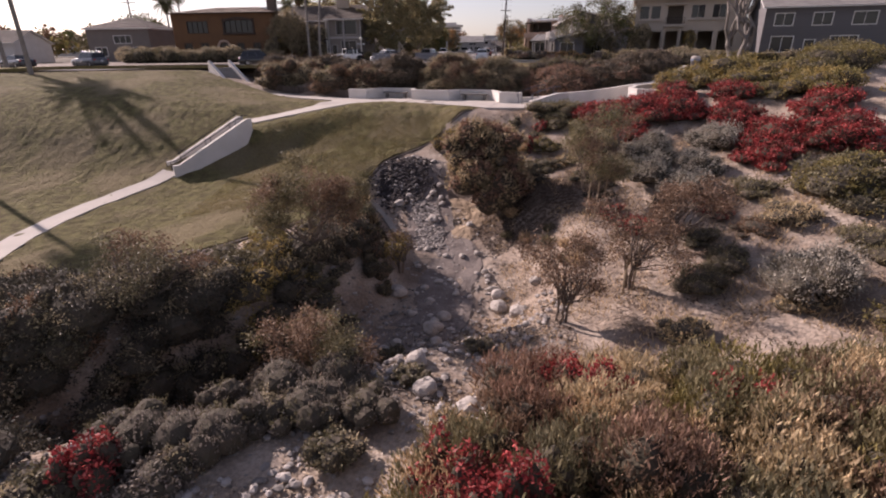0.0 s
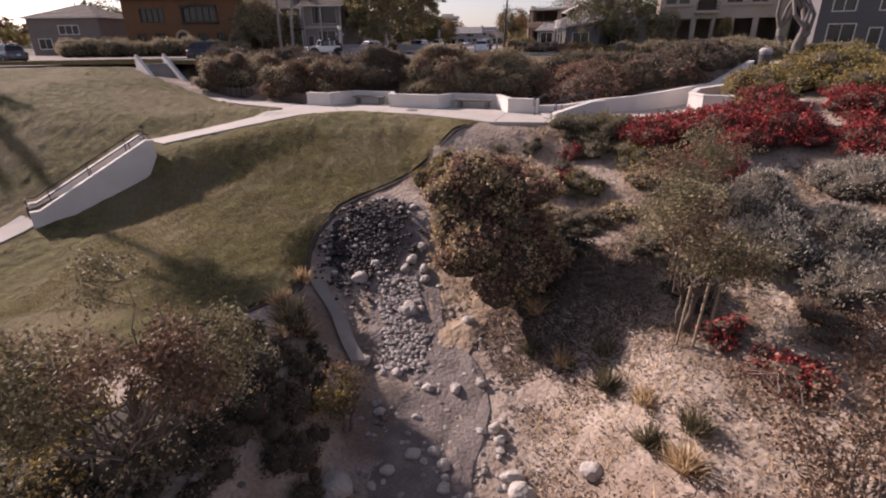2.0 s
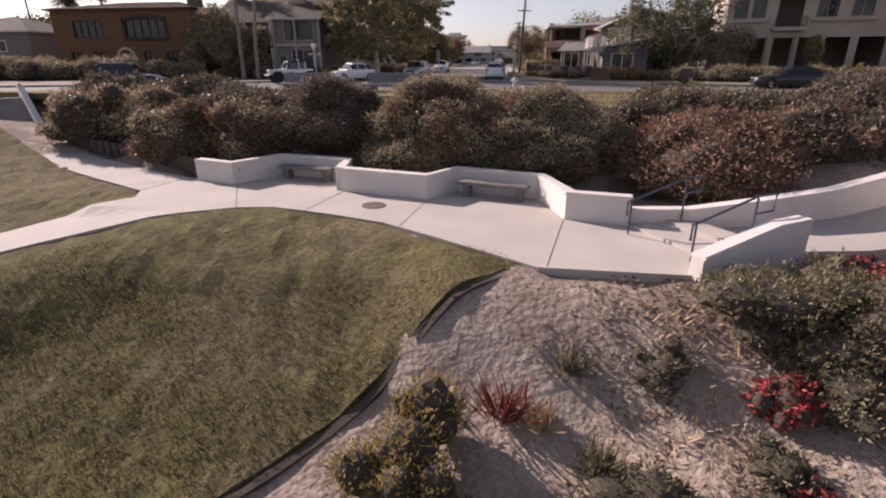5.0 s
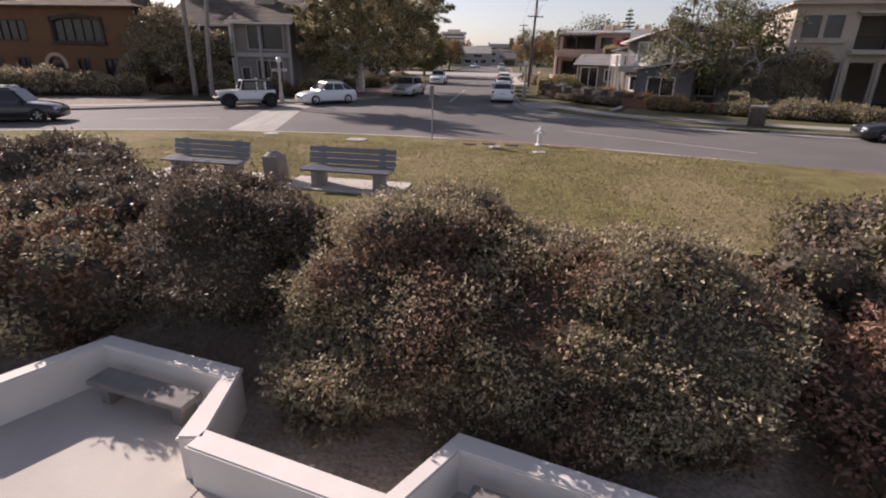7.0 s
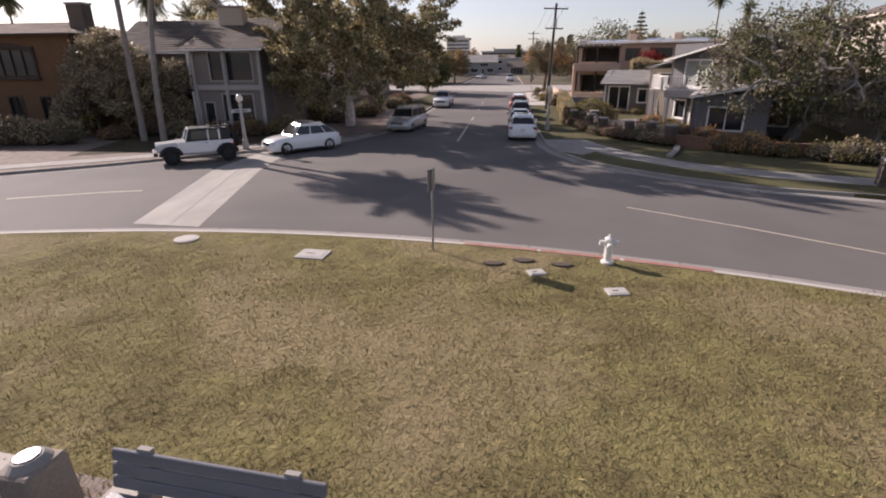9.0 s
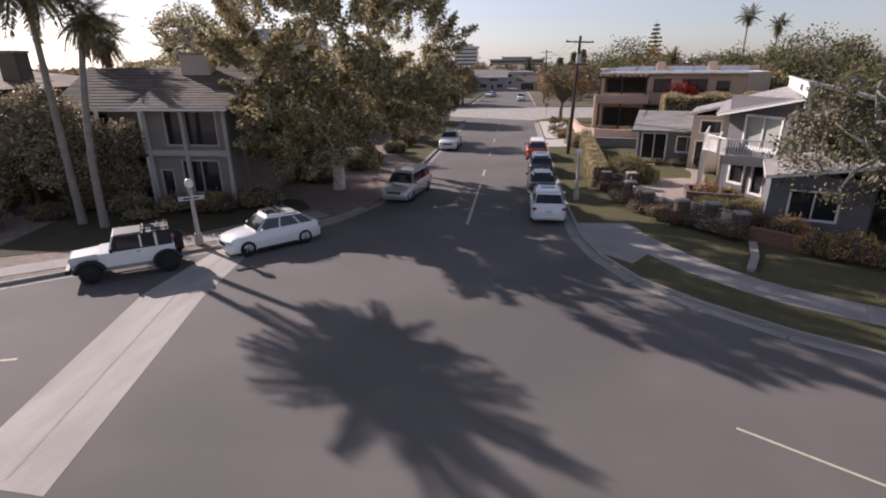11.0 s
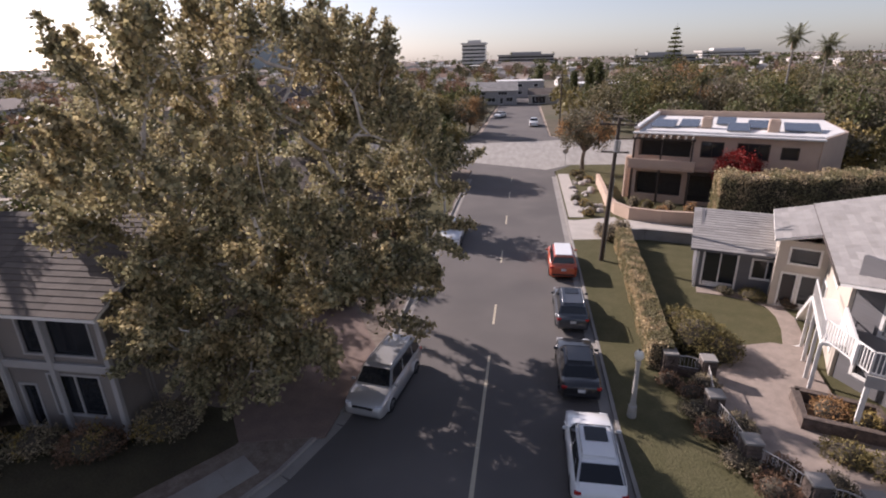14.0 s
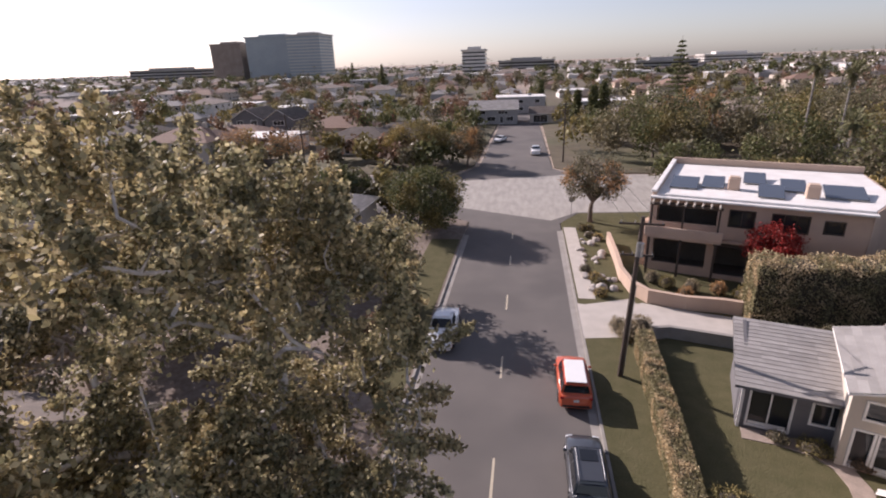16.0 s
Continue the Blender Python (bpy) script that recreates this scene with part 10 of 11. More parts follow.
tree("street_tree", (9.4, 146.5, 0.1), 8.5, [((0, 0, 5.8), (3.4, 3.2, 2.4)), ((1.6, 0.6, 4.6), (2.4, 2.2, 1.7)), ((-1.6, 0, 5.0), (2.2, 2.2, 1.7))], 2.6, 0.3, L_DULL, M_TRUNK, "dull olive street tree with dark trunk", limbs=7, clumps=190, per=42, leaf_size=0.26, clump_r=0.7, seed=42, extra=(L_WARM, 0.25))

# dark planting before the ochre house and the grey house
bush("dark_hedge", blobs_line([(-47, 80.4), (-38, 82.2), (-25.5, 85.6)], 1.4, 1.9, 21, jit=0.5), L_HEDGE, "dense dark hedge before the ochre house", "hedge", n_per=130, size=0.16, seed=310, mixed=(L_DULL, 0.3, 0.5))
bush("dark_hedge", blobs_line([(-50, 85.6), (-40, 86.4)], 1.3, 1.9, 22), L_HEDGE, "dense dark hedge before the ochre house", "hedge", n_per=120, size=0.16, seed=311)
bush("climbing_shrub", [((-27.8, 88.4, 1.5), (1.2, 1.3, 1.7)), ((-27.2, 88.9, 2.9), (0.9, 1.0, 1.3))], L_HEDGE, "tall dark shrub between two houses", n_per=150, size=0.16, seed=312, mixed=(L_GOLD, 0.25, 0.7))
bush("climbing_shrub", [((-24.3, 91.2, 2.2), (1.6, 1.2, 2.2)), ((-23.0, 91.2, 3.8), (1.5, 1.1, 1.6)), ((-21.6, 91.0, 1.6), (1.5, 1.1, 1.7)), ((-21.0, 91.0, 4.0), (1.2, 0.9, 1.4))], L_HEDGE, "dark climber over the grey house front", n_per=150, size=0.16, seed=313)
for i, (x, y, r, h) in enumerate([(-22.6, 89.9, 1.2, 1.6), (-20.4, 89.5, 1.0, 1.1), (-17.8, 89.9, 0.9, 1.0), (-15.4, 90.0, 1.0, 1.2), (-13.2, 91.6, 1.1, 1.3), (-11.8, 98.8, 1.0, 1.2), (-24.2, 87.6, 0.9, 0.9), (-18.8, 88.0, 0.7, 0.6), (-10.4, 103.8, 1.1, 1.4), (-10.6, 106.6, 1.1, 1.3), (-14.0, 99.6, 1.3, 1.6), (-9.6, 113, 1.0, 1.2), (-9.8, 117.4, 1.2, 1.4)]):
    bush("front_shrub", [((x, y, 0.13 + h * 0.42), (r, r * 0.9, h * 0.6)), ((x + r * 0.6, y + 0.2, 0.13 + h * 0.35), (r * 0.7, r * 0.7, h * 0.5)), ((x - r * 0.5, y - 0.2, 0.13 + h * 0.3), (r * 0.6, r * 0.7, h * 0.45))], L_HEDGE if i % 3 else L_HEDGE_RED, "dark shrub in the shaded front yard", n_per=190, size=0.13, seed=330 + i, group="front yard shrubs", mixed=(L_GOLD, 0.15, 0.8))

tree("yard_tree", (-24.8, 89.8, 0.13), 7.5, [((0, 0, 4.6), (2.5, 2.0, 2.8)), ((0.8, -0.4, 3.0), (2.0, 1.8, 2.2)), ((-1.0, 0.3, 5.6), (1.8, 1.6, 1.8))], 1.2, 0.16, L_HEDGE, M_TRUNK, "dense dark tree before the grey house", limbs=7, clumps=190, per=60, leaf_size=0.2, clump_r=0.5, seed=61)
tree("yard_tree", (-27.4, 90.2, 0.13), 6.8, [((0, 0, 3.8), (1.4, 1.5, 2.6)), ((0.4, 0.4, 5.4), (1.1, 1.2, 1.6))], 1.2, 0.16, L_HEDGE, M_TRUNK, "dense dark tree between two houses", limbs=7, clumps=150, per=60, leaf_size=0.2, clump_r=0.5, seed=62)

# ---- the town beyond ----
M_TOWNGROUND = mat("dry_town_gardens", (0.085, 0.07, 0.042), 0.95, second=(0.14, 0.112, 0.078), scale=0.06, amount=0.9, grain=0.4, grain_amount=0.4, bump=0, third=(0.085, 0.08, 0.04), third_scale=0.03)
drape("town_gardens", [(-8.5, 183), (-12, 175.4), (-70, 173.5), (-1500, 150), (-1500, 2400), (-7, 2400), (-7, 300)], M_TOWNGROUND, flat(0.06), 0.3, "dry gardens and lawns of the town", "ground", step=60)
drape("town_gardens", [(6.6, 181), (10.4, 175.8), (70, 177.5), (1500, 150), (1500, 2400), (6, 2400), (6, 300)], M_TOWNGROUND, flat(0.06), 0.3, "dry gardens and lawns of the town", "ground", step=60)
drape("town_gardens", [(-10.5, 148.6), (-70, 150.6), (-1400, 140), (-900, 60), (-62, 66), (-62, 100), (-46, 112), (-13, 120), (-11, 140)], M_TOWNGROUND, flat(0.05), 0.3, "dry gardens and lawns of the town", "ground", step=40)
drape("town_gardens", [(10.3, 149.4), (70, 154.6), (1400, 140), (900, 60), (62, 68), (36, 78), (36, 110), (22, 112), (24, 120), (11, 141)], M_TOWNGROUND, flat(0.05), 0.3, "dry gardens and lawns of the town", "ground", step=40)
plain_house("street_end_house", (-16.5, 250), 2, 15, 12, 4.6, 7.0, M_GREYWALL, M_SHINGLE, [(1.2, 4.4, 0.2, 2.4, 1, "door"), (5.6, 8.2, 1, 2.4, 2, "rect"), (9.6, 10.6, 0.2, 2.3, 1, "door"), (11.6, 13.8, 1, 2.4, 2, "rect"), (2, 5, 3.1, 4.2, 3, "rect"), (9, 12, 3.1, 4.2, 3, "rect")], "grey two-storey house at the street's end")
plain_house("brown_roof_house", (-46, 196), -5, 18, 13, 2.9, 5.6, M_CREAM, M_SHINGLE_BROWN, [(2, 5, 0.9, 2.2, 3, "rect"), (7, 8.1, 0.2, 2.2, 1, "door"), (10, 12.4, 0.9, 2.2, 2, "rect"), (14, 16.4, 0.9, 2.2, 2, "rect")], "low house with broad brown hip roof", hip=True)
plain_house("gabled_house", (-85, 228), -4, 10, 12, 5.2, 8.2, M_SIDING, M_SHINGLE_BROWN, [(1.2, 3.2, 0.9, 2.4, 2, "rect"), (5, 6, 0.2, 2.3, 1, "door"), (7, 9, 0.9, 2.4, 2, "rect"), (1.6, 3.6, 3.5, 4.8, 2, "rect"), (6.2, 8.4, 3.5, 4.8, 2, "rect")], "grey gabled two-storey house with white trim", axis="y")
plain_house("gabled_house", (-74, 227), -4, 9, 12, 5.0, 7.9, M_SIDING, M_SHINGLE_BROWN, [(1.2, 3.2, 0.9, 2.4, 2, "rect"), (4.4, 5.4, 0.2, 2.3, 1, "door"), (6.4, 8.2, 0.9, 2.4, 2, "rect"), (2.6, 6.2, 3.4, 4.7, 3, "rect")], "grey gabled two-storey house with white trim", axis="y")
plain_house("garage_house", (2.5, 252), 0, 10, 10, 3.0, 4.8, M_CREAM, M_SHINGLE_BROWN, [(1, 5.4, 0.2, 2.5, 4, "rect"), (6.6, 8.6, 1, 2.3, 2, "rect")], "low cream house with wide garage door")


def town_house(x, y, rz, L, D, eave, rise, wall_m, roof_m, flat_roof, label):
    """A distant house: walls, roof and its windows."""
    h = empty("town_house", pose(x, y, 0, 0, 0, rz))
    part("wall", box((0, 0, eave / 2), (L, D, eave)), wall_m, h)
    if flat_roof:
        part("roof", box((0, 0, eave + 0.15), (L + 0.5, D + 0.5, 0.3), bevel=0.05), roof_m, h)
        part("roof_unit", box((L * 0.2, D * 0.1, eave + 0.6), (1.4, 1.2, 0.7), bevel=0.05), M_GALV, h)
    else:
        bm = bmesh.new()
        q = 0.5
        k = min(L, D) * 0.42
        v = [bm.verts.new(p) for p in ((-L / 2 - q, -D / 2 - q, eave), (L / 2 + q, -D / 2 - q, eave), (L / 2 + q, D / 2 + q, eave), (-L / 2 - q, D / 2 + q, eave), (-L / 2 + k, 0, eave + rise), (L / 2 - k, 0, eave + rise))]
        for f in ((0, 1, 5, 4), (1, 2, 5), (2, 3, 4, 5), (3, 0, 4), (3, 2, 1, 0)):
            bm.faces.new([v[i] for i in f])
        part("roof", bm, roof_m, h)
        part("chimney", box((L * 0.2, 0.6, eave + rise), (0.8, 0.7, 1.6)), M_CREAM, h)
    for s in range(2 if eave > 4.5 else 1):
        for i in range(3):
            xx = -L / 2 + L * (i + 0.5) / 3
            w = part("window", box((xx, -D / 2 - 0.03, 1.7 + 2.7 * s), (1.9, 0.1, 1.4)), M_WHITE, h)
            part("pane", box((xx, -D / 2 - 0.06, 1.7 + 2.7 * s), (1.65, 0.08, 1.15)), M_GLASS, w)
    return tagged(h, label, "house", "town houses")


M_ROOF_TAN = mat("weathered_tan_roof", (0.27, 0.22, 0.185), 0.95, second=(0.21, 0.17, 0.15), grain_amount=0.2, bump=0)
rt = random.Random(12)
protos = [town_house(-30, 215, 3, 14, 10, 3.0, 2.0, M_CREAM, M_SHINGLE_BROWN, False, "low cream house with brown hip roof"),
          town_house(32, 232, -6, 15, 11, 5.6, 2.0, M_STUCCO_W, M_ROOF_TAN, False, "white two-storey house with tan roof"),
          town_house(66, 236, 8, 16, 11, 3.2, 2.2, M_TAN, M_REDTILE, False, "tan house with red tile roof"),
          town_house(-62, 205, 2, 16, 12, 3.4, 0.3, M_STUCCO_W, M_ROOFWHITE, True, "white flat-roofed house with parapet"),
          town_house(26, 262, 0, 18, 12, 5.8, 0.3, M_GREYWALL, M_ROOFWHITE, True, "grey flat-roofed two-storey house"),
          town_house(88, 262, -4, 14, 11, 5.4, 2.4, M_CREAM, M_REDTILE, False, "cream two-storey house with red tile roof"),
          town_house(-100, 196, 6, 15, 11, 3.2, 2.2, M_GREYWALL, M_SHINGLE, False, "grey house with pale shingle roof")]
spots = []
y = 186.0
while y < 620:
    x = -1.3 * (y - 90)
    while x < 0.92 * (y - 95):
        px, py = x + rt.uniform(-3, 3), y + rt.uniform(-5, 5)
        if abs(px) > 24 or y > 275:
            if not (-52 < px < -22 and py < 222) and not (-92 < px < -58 and 215 < py < 248) and not (14 < px < 60 and py < 215):
                spots.append((px, py))
        x += 24 + 0.03 * y
    y += 27 + 0.035 * y
for px, py in spots:
    copy_thing(rt.choices(protos, (3, 2, 2, 0.7, 0.7, 2, 3))[0], pose(px, py, 0, 0, 0, rt.choice((0, 0, 90, -90, 180)) + rt.uniform(-6, 6)) @ Matrix.Scale(rt.uniform(0.85, 1.15), 4))

# farther roofs and walls, too small to pick apart
rn = np.random.default_rng(8)
for nm, mtl, frac, lb in (("distant_walls", M_STUCCO_W, 0, "pale walls of the distant town"), ("distant_roofs", M_ROOF_TAN, 1, "tan and brown roofs of the distant town"), ("distant_flat_roofs", M_ROOFWHITE, 2, "white flat roofs of the distant town")):
    V, F = [], []
    for i in range(620):
        r3 = np.random.default_rng(1000 + i)
        y = 600 + 1500 * r3.random() ** 1.5
        x = (r3.random() * 2.3 - 1.38) * 0.9 * y
        L, D, H = r3.uniform(10, 24), r3.uniform(9, 14), r3.uniform(3, 8)
        gabled = r3.random() < 0.6
        k = len(V)
        if frac == 0:
            V += [(x + a * L / 2, y + b * D / 2, z) for z in (-0.5, H) for a, b in ((-1, -1), (1, -1), (1, 1), (-1, 1))]
            F += [(k, k + 1, k + 5, k + 4), (k + 1, k + 2, k + 6, k + 5), (k + 2, k + 3, k + 7, k + 6), (k + 3, k, k + 4, k + 7), (k + 4, k + 5, k + 6, k + 7)]
        elif (frac == 1) == gabled:
            V += [(x + a * (L / 2 + 0.6), y + b * (D / 2 + 0.6), H + 0.05) for a, b in ((-1, -1), (1, -1), (1, 1), (-1, 1))] + [(x - L * 0.3, y, H + (2.4 if frac == 1 else 0.5)), (x + L * 0.3, y, H + (2.4 if frac == 1 else 0.5))]
            F += [(k, k + 1, k + 5, k + 4), (k + 1, k + 2, k + 5), (k + 2, k + 3, k + 4, k + 5), (k + 3, k, k + 4)]
    tagged(mesh_ob(nm, V, F, mtl), lb, "buildings", kind="stuff")


def clump_trees(name, rng, places, leaf, label, per, size, core=None):
    """Many far crowns of leaf clumps in one mesh."""
    P = []
    for x, y, r, h in places:
        n = int(per * (0.5 + r / 6))
        k = 7
        c = rand_dirs(rng, k) * np.array([r * 0.62, r * 0.62, h * 0.26]) + np.array([x, y, h * 0.62])
        c[0] = (x, y, h * 0.7)
        q = c[rng.integers(0, k, n)] + rand_dirs(rng, n) * (rng.random((n, 1)) ** 0.4) * np.array([r * 0.5, r * 0.5, h * 0.27])
        P.append(q)
    P = np.concatenate(P)
    P[:, 2] = np.maximum(P[:, 2], 0.2)
    A, B = leaf_axes(rng, len(P), size, size * 0.7)
    return tagged(quads(name, P, A, B, leaf), label, "trees", kind="stuff")


def clear(x, y):
    return not ((abs(x + 1) < 11 and y < 295) or (148 < y < 178 and abs(x) < 90) or (-48 < x < -26 and 185 < y < 212) or (-86 < x < -64 and 214 < y < 242))


groups = {0: [], 1: [], 2: [], 3: []}
while sum(len(v) for v in groups.values()) < 820:
    y = 112 + 420 * rn.random() ** 1.25
    x = (rn.random() * 2.3 - 1.35) * (0.95 * (y - 60))
    if y < 178 and (-60 < x < 36):
        continue
    if clear(x, y):
        groups[int(rn.integers(0, 4))].append((x, y, rn.uniform(2.0, 4.6), rn.uniform(4.5, 9.5)))
# gardens left of the side street and beyond the crossing
for i in range(46):
    groups[i % 3].append((rn.uniform(-78, -15), rn.uniform(126, 148), rn.uniform(1.8, 3.6), rn.uniform(4, 7.5)))
for i in range(40):
    x, y = rn.uniform(-100, -14), rn.uniform(177, 192)
    groups[i % 4].append((x, y, rn.uniform(1.8, 3.4), rn.uniform(3.5, 6.5)))
for i in range(70):
    groups[i % 4].append((rn.uniform(-170, -66), rn.uniform(104, 175), rn.uniform(2.2, 4.2), rn.uniform(4.5, 8.5)))
# the dense wood right of the crossing, with houses standing in it
WOOD_HOUSES = [(33, 203), (52, 216), (71, 202), (31, 232), (90, 224), (62, 240), (104, 206)]
for i, (x, y) in enumerate(WOOD_HOUSES):
    town_house(x, y, (8, -12, 20, 4, -6, 15, -18)[i], 11 + 2 * (i % 3), 9, 4.6 + 1.1 * (i % 2), 1.9, (M_CREAM, M_TAUPE, M_GREYWALL)[i % 3], (M_SHINGLE_BROWN, M_ROOF_TAN)[i % 2], i == 3, "house with a pitched roof among garden trees")
while len(groups[0]) + len(groups[1]) + len(groups[2]) + len(groups[3]) < 1120:
    x, y = rn.uniform(16, 120), rn.uniform(178, 250)
    if x < 24 and y > 215 or any(math.hypot(x - a, y - b) < 8 or (abs(x - a) < 6 and 0 < b - y < 13) for a, b in WOOD_HOUSES):
        continue
    groups[int(rn.integers(0, 4))].append((x, y, rn.uniform(2.8, 5.2), rn.uniform(6, 11.5)))
for i, (lf, lb) in enumerate(((L_GREEN, "dark green garden trees of the town"), (L_OLIVE, "olive garden trees of the town"), (L_DULL, "dull grey-green garden trees of the town"), (L_HEDGE_RED, "brownish garden trees of the town"))):
    near_ = [p for p in groups[i] if p[0] > 12 and p[1] < 255]
    clump_trees("garden_trees", rn, [p for p in groups[i] if p not in near_], lf, lb, 190, 0.95)
    clump_trees("garden_trees", rn, near_, L_SAGE if lf is L_HEDGE_RED else lf, lb, 520, 0.5)
far = []
for i in range(1700):
    y = 520 + 1700 * rn.random() ** 1.6
    far.append(((rn.random() * 2.3 - 1.38) * 0.92 * y, y, rn.uniform(3, 6.5), rn.uniform(5, 12)))
clump_trees("far_woods", rn, far[:900], L_GREEN, "far dark tree crowns between roofs", 46, 2.4)
clump_trees("far_woods", rn, far[900:], L_DULL, "far dull tree crowns between roofs", 46, 2.4)


def conifer(x, y, h, r, label, tiers=12, seed=0, droop=0.15, leaf=None):
    nr = np.random.default_rng(seed)
    top = empty("conifer_tree", pose(x, y, 0))
    bm = tube([(0, 0, -0.2), (0.1, 0, h * 0.5), (0, 0, h)], [0.35, 0.22, 0.04], 8)
    P, D = [], []
    for i in range(tiers):
        z = h * (0.16 + 0.82 * i / tiers)
        R = r * (1 - i / tiers) ** 0.8 * nr.uniform(0.85, 1.1) + 0.15
        for j in range(9):
            a = 2 * math.pi * (j + nr.random() * 0.5) / 9 + i
            e = Vector((math.cos(a) * R, math.sin(a) * R, z - R * droop))
            add_tube(bm, [(0, 0, z), e], [0.06, 0.015], 4, cap=False)
            n = int(40 * R / r) + 10
            t = nr.random(n) ** 0.7
            p = np.array([0, 0, z]) + np.outer(t, np.array([e.x, e.y, e.z - z])) + nr.normal(size=(n, 3)) * np.array([0.3, 0.3, 0.14])
            P.append(p)
    P = np.concatenate(P)
    A, B = leaf_axes(nr, len(P), 0.85, 0.4)
    part("trunk", bm, M_TRUNK, top)
    quads("crown", P, A, B, leaf or L_GREEN, top)
    return tagged(top, label, "tree", "conifers")


conifer(58, 300, 25.5, 5.0, "tall tiered island pine above the roofs", 13, 1, -0.05)
for i, (x, y, h, r) in enumerate([(19.5, 236, 12.5, 2.0), (22.5, 238, 13.5, 2.2), (15.6, 240, 11, 1.8), (6.8, 300, 12, 1.8), (-118, 520, 20, 3), (-150, 540, 22, 3.4)]):
    conifer(x, y, h, r, "slender dark conifer among the houses", 14, 10 + i, 0.25)
tree("broad_tree", (-20, 184, 0), 9, [((0, 0, 5.6), (5.4, 4.6, 3.2)), ((-3, 0, 4.6), (3.6, 3.4, 2.6)), ((4, 1, 4.8), (3.4, 3.2, 2.6))], 1.6, 0.3, L_OLIVE, M_TRUNK, "broad olive garden tree beyond the crossing", limbs=8, clumps=260, per=50, leaf_size=0.32, clump_r=0.9, seed=51, extra=(L_GOLD, 0.3))
tree("broad_tree", (-9.5, 181, 0), 8, [((0, 0, 5.0), (3.2, 3.2, 2.8)), ((1, -1, 4), (2.4, 2.4, 2))], 1.6, 0.25, L_DULL, M_TRUNK, "grey-brown tree at the crossing corner", limbs=7, clumps=170, per=36, leaf_size=0.3, clump_r=0.8, seed=52, extra=(L_WARM, 0.3))
tree("broad_tree", (-29, 150, 0), 6, [((0, 0, 3.6), (3.8, 3.4, 2.4))], 1.2, 0.2, L_HEDGE, M_TRUNK, "dark bushy garden tree at the crossing", limbs=6, clumps=150, per=50, leaf_size=0.28, clump_r=0.7, seed=53)
tree("bare_tree", (-44, 178, 0), 8, [((0, 0, 5.2), (4.2, 3.4, 2.8))], 1.8, 0.2, L_WARM, M_GREY_BARK, "half-bare brown tree beyond the crossing", limbs=9, clumps=150, per=16, leaf_size=0.28, clump_r=0.8, seed=54, group="half-bare trees")
tree("bare_tree", (-56, 181, 0), 8, [((0, 0, 5.2), (4.4, 3.4, 2.8))], 1.8, 0.2, L_WARM, M_GREY_BARK, "half-bare brown tree beyond the crossing", limbs=9, clumps=150, per=16, leaf_size=0.28, clump_r=0.8, seed=55, group="half-bare trees")
for i, (x, y, h, lf) in enumerate([(24, 160, 8.5, L_GREEN), (33, 152, 7.5, L_OLIVE), (44, 150, 9.5, L_DULL), (40, 168, 10.5, L_GREEN), (56, 158, 9.0, L_OLIVE), (30, 182, 9.5, L_DULL), (68, 146, 10, L_GREEN), (52, 134, 9, L_DULL), (62, 122, 9.5, L_GREEN), (46, 112, 8.5, L_OLIVE), (56, 100, 9, L_GREEN), (36, 140, 7.5, L_GOLD), (-23, 150, 7, L_GREEN), (-36, 146, 6.5, L_OLIVE), (-48, 150, 7.5, L_HEDGE), (-20, 128, 8.5, L_SYC), (-24, 116, 9.5, L_SYC), (-42, 112, 8, L_GREEN), (-64, 110, 9, L_GREEN), (-40, 136, 8, L_DULL), (26, 190, 15, L_GREEN), (46, 150, 14, L_GREEN), (60, 168, 13, L_DULL), (36, 204, 13, L_WARM), (80, 158, 13.5, L_GREEN), (70, 205, 15, L_DULL), (-27.6, 99.5, 8.4, L_GREEN)]):
    r = h * 0.48
    tree("garden_tree", (x, y, 0), h, [((0, 0, h * 0.6), (r, r * 0.9, h * 0.34)), ((r * 0.5, -r * 0.3, h * 0.45), (r * 0.7, r * 0.7, h * 0.28)), ((-r * 0.5, r * 0.2, h * 0.5), (r * 0.65, r * 0.7, h * 0.26))], h * 0.2, 0.24, lf, M_TRUNK, "bushy garden tree behind the houses", limbs=6, clumps=130, per=40, leaf_size=0.44, clump_r=h * 0.11, seed=500 + i, group="garden trees", extra=(L_DULL, 0.3))
for i, (x, y, h) in enumerate([(46, 177, 17.0), (53, 180, 15.5), (47, 166, 9.5), (60, 176, 8.5), (38, 196, 10), (72, 190, 11), (28, 214, 9)]):
    palm((x, y, 0), h, "garden palm with drooping fronds", seed=60 + i, fronds=30, flen=2.6)
V, F = [], []
for i in range(110):
    y = rn.uniform(500, 1700)
    x = (rn.random() * 2 - 0.9) * 0.75 * y
    h = rn.uniform(12, 21)
    k = len(V)
    V += [(x - 0.25, y, 0), (x + 0.25, y, 0), (x + 0.2, y, h), (x - 0.2, y, h), (x, y - 0.25, 0), (x, y + 0.25, 0), (x, y + 0.2, h), (x, y - 0.2, h)]
    F += [(k, k + 1, k + 2, k + 3), (k + 4, k + 5, k + 6, k + 7)]
    for j in range(12):
        a = 2.4 * j
        L = rn.uniform(1.6, 2.6)
        e = (math.cos(a) * L, math.sin(a) * L, rn.uniform(-1.8, 1.4))
        k = len(V)
        V += [(x, y, h), (x + e[0] * 0.6 - 0.35 * math.sin(a), y + e[1] * 0.6, h + e[2] * 0.4 + 0.5), (x + e[0], y + e[1], h + e[2]), (x + e[0] * 0.6 + 0.35 * math.sin(a), y + e[1] * 0.6, h + e[2] * 0.4 + 0.1)]
        F += [(k, k + 1, k + 2, k + 3)]
tagged(mesh_ob("far_palms", V, F, L_PALM), "tiny palms along the skyline", "trees", kind="stuff")

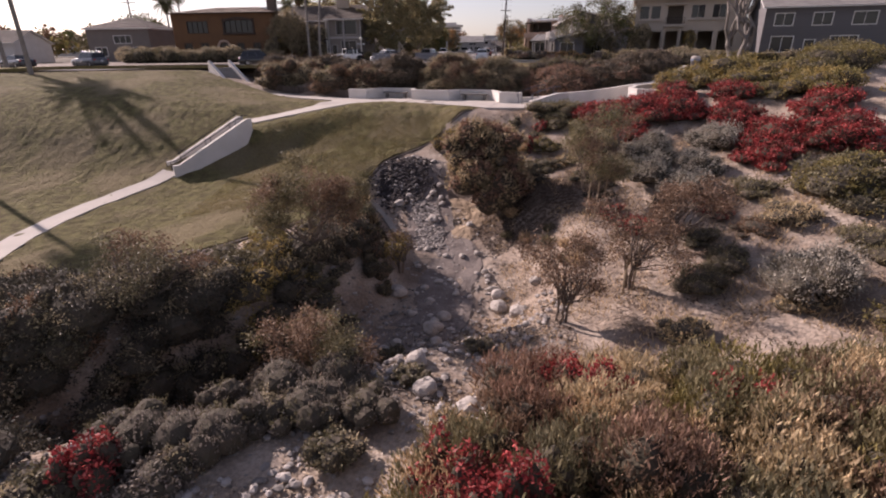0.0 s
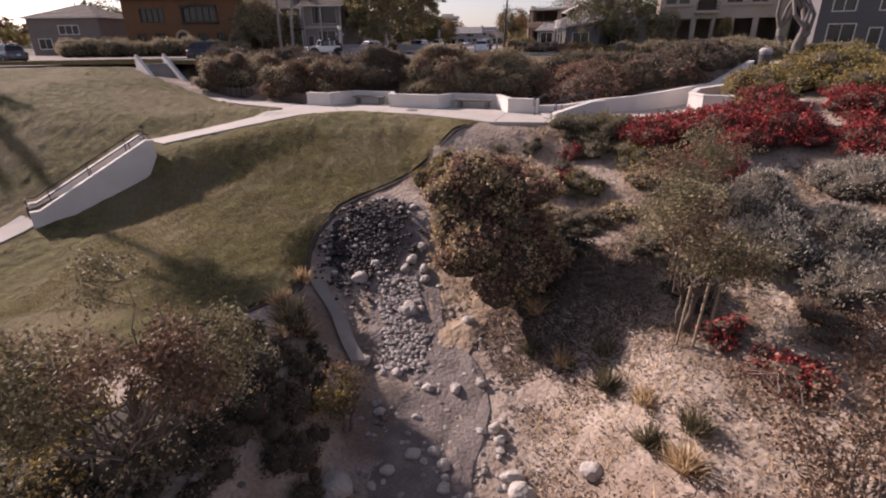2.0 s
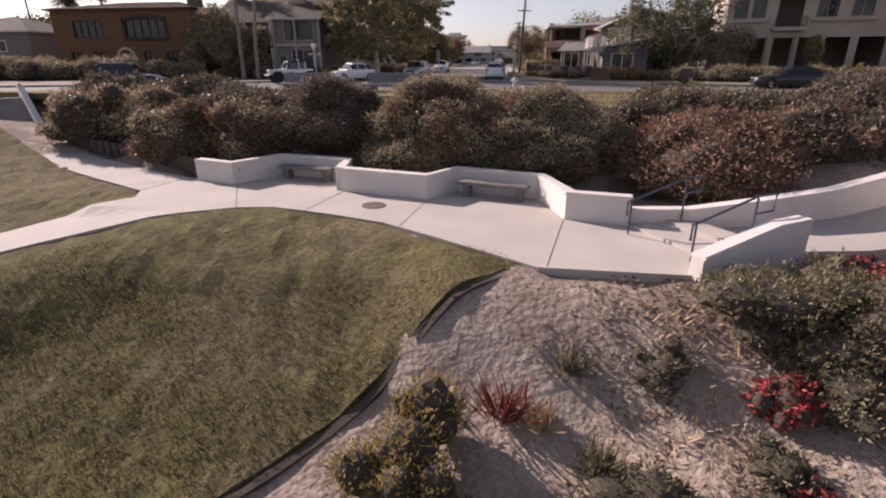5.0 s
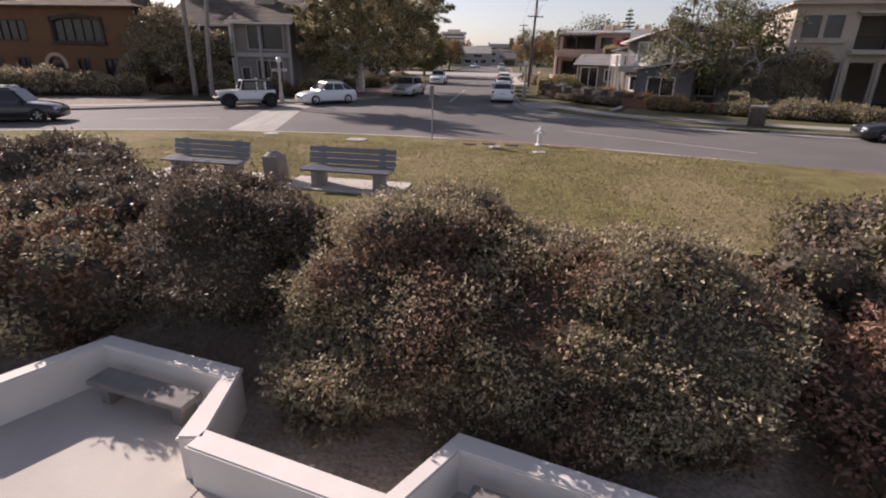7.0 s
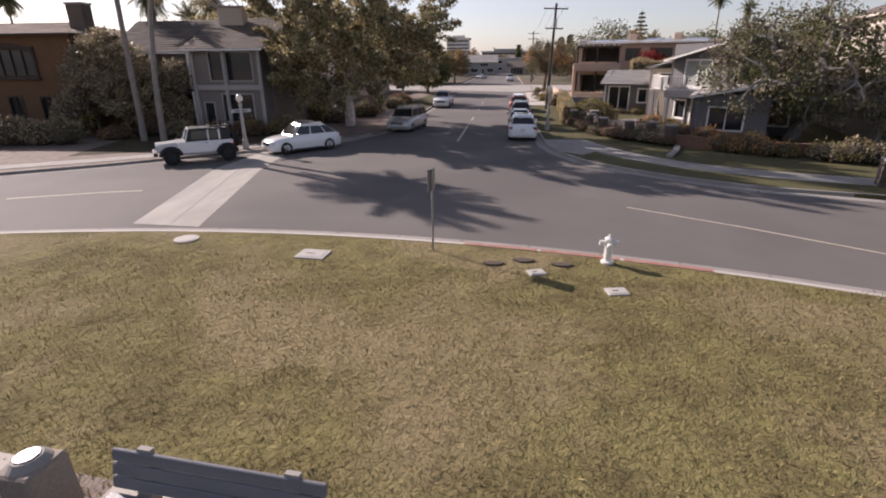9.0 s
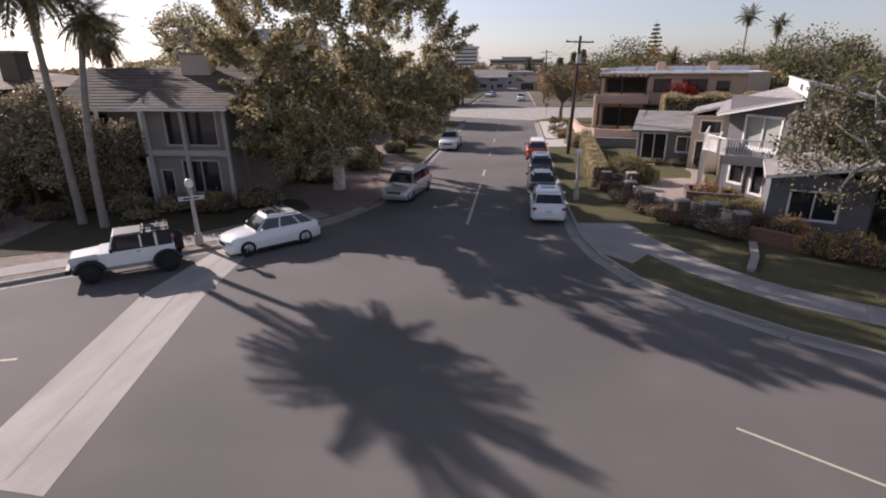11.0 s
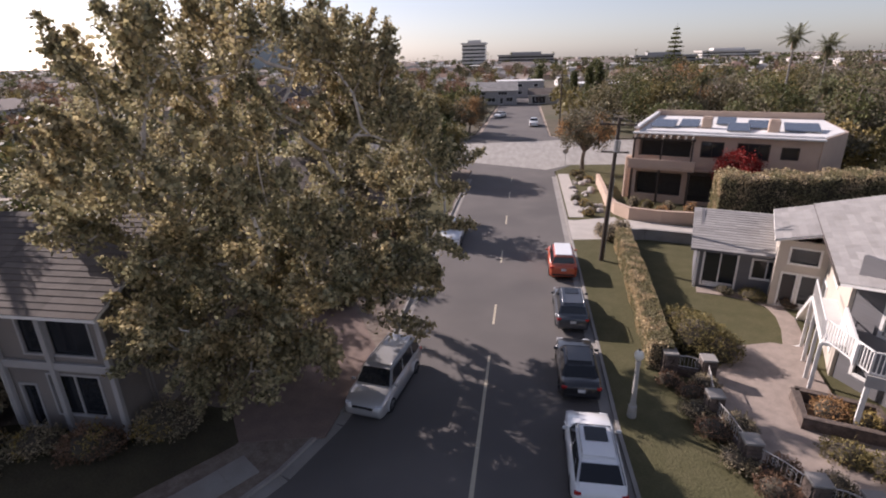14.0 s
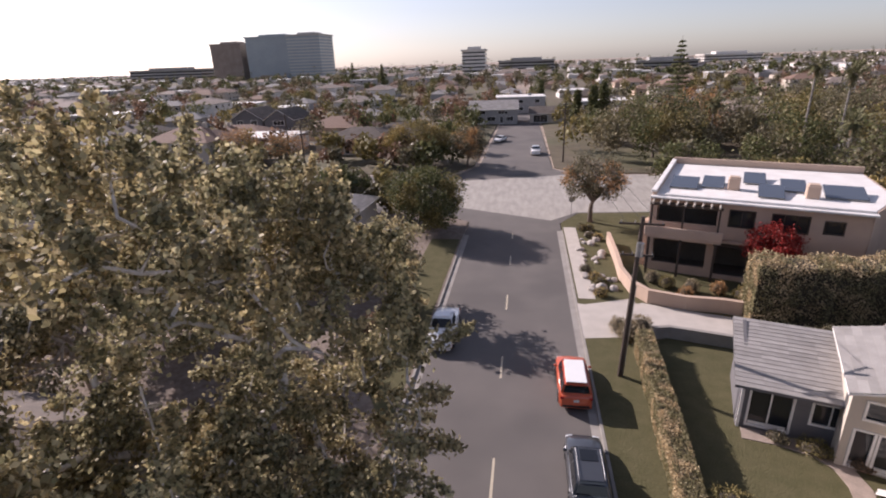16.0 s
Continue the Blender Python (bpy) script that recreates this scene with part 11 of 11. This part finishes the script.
# Blue-grey glass lightened so that its colour carries the distance haze.
M_TOWERGLASS = mat("haze_lightened_curtain_wall", (0.32, 0.36, 0.38), 0.25, second=(0.26, 0.3, 0.32), scale=0.05, grain=0.5, grain_amount=0.1, bump=0, spec=0.8)
M_TOWERBAND = mat("pale_tower_cladding", (0.48, 0.45, 0.42), 0.8, second=(0.42, 0.39, 0.36), scale=0.1, grain=2, grain_amount=0.05, bump=0)
M_TOWERBROWN = mat("brown_tower_cladding", (0.4, 0.33, 0.28), 0.85, second=(0.26, 0.2, 0.17), scale=0.1, grain=2, grain_amount=0.05, bump=0)


def tower(x0, x1, y, depth, z, storeys, wall_m, glass_m, label, band=0.45, rz=0.0, fins=0):
    """An office block: glazed body, floor bands and a roof slab."""
    w = x1 - x0
    h = empty("office_tower", pose((x0 + x1) / 2, y, 0, 0, 0, rz))
    part("glazing", box((0, depth / 2, z / 2), (w - 1, depth - 1, z)), glass_m, h)
    for i in range(storeys + 1):
        part("floor_band", box((0, depth / 2, z * i / storeys), (w, depth, z / storeys * band)), wall_m, h)
    for i in range(fins):
        part("fin", box((-w / 2 + w * (i + 0.5) / fins, -0.2, z / 2), (w / fins * 0.45, 1.2, z)), wall_m, h)
    part("roof_slab", box((0, depth / 2, z + 1), (w + 2.5, depth + 2.5, 1.6)), wall_m, h)
    part("plant_room", box((0, depth / 2, z + 3.4), (w * 0.55, depth * 0.5, 3.4)), wall_m, h)
    return tagged(h, label, "tower", "office towers")


tower(-443, -362, 900, 50, 64, 14, M_TOWERGLASS, M_TOWERGLASS, "blue-grey glass office tower", 0.2, rz=0)
tower(-366, -313, 885, 60, 64, 14, M_TOWERBAND, M_TOWERGLASS, "glass office tower with pale floor bands", 0.3)
tower(-508, -455, 905, 50, 56, 12, M_TOWERBROWN, M_TOWERBROWN, "brown ribbed office tower", 0.4, fins=16)
tower(-82, -52, 780, 26, 31, 7, M_STUCCO_W, M_GLASS, "white banded mid-rise building", 0.6)
tower(-40, 40, 880, 30, 16, 4, M_GREYWALL, M_GLASS, "long low office building", 0.5)
tower(130, 200, 760, 30, 11, 3, M_GREYWALL, M_GLASS, "long low office building", 0.55)
tower(-700, -560, 950, 40, 20, 4, M_GREYWALL, M_GLASS, "long low office building", 0.55)
tower(260, 340, 940, 40, 15, 4, M_STUCCO_W, M_GLASS, "long low white building", 0.55)
sea = mesh_ob("water", [(-4700, 2900, 0.4), (-2400, 3300, 0.4), (-1500, 4750, 0.4), (-4700, 4750, 0.4)], [(0, 1, 2, 3)], M_WATER)
tagged(sea, "pale hazy sea near the horizon", "water", kind="structure")
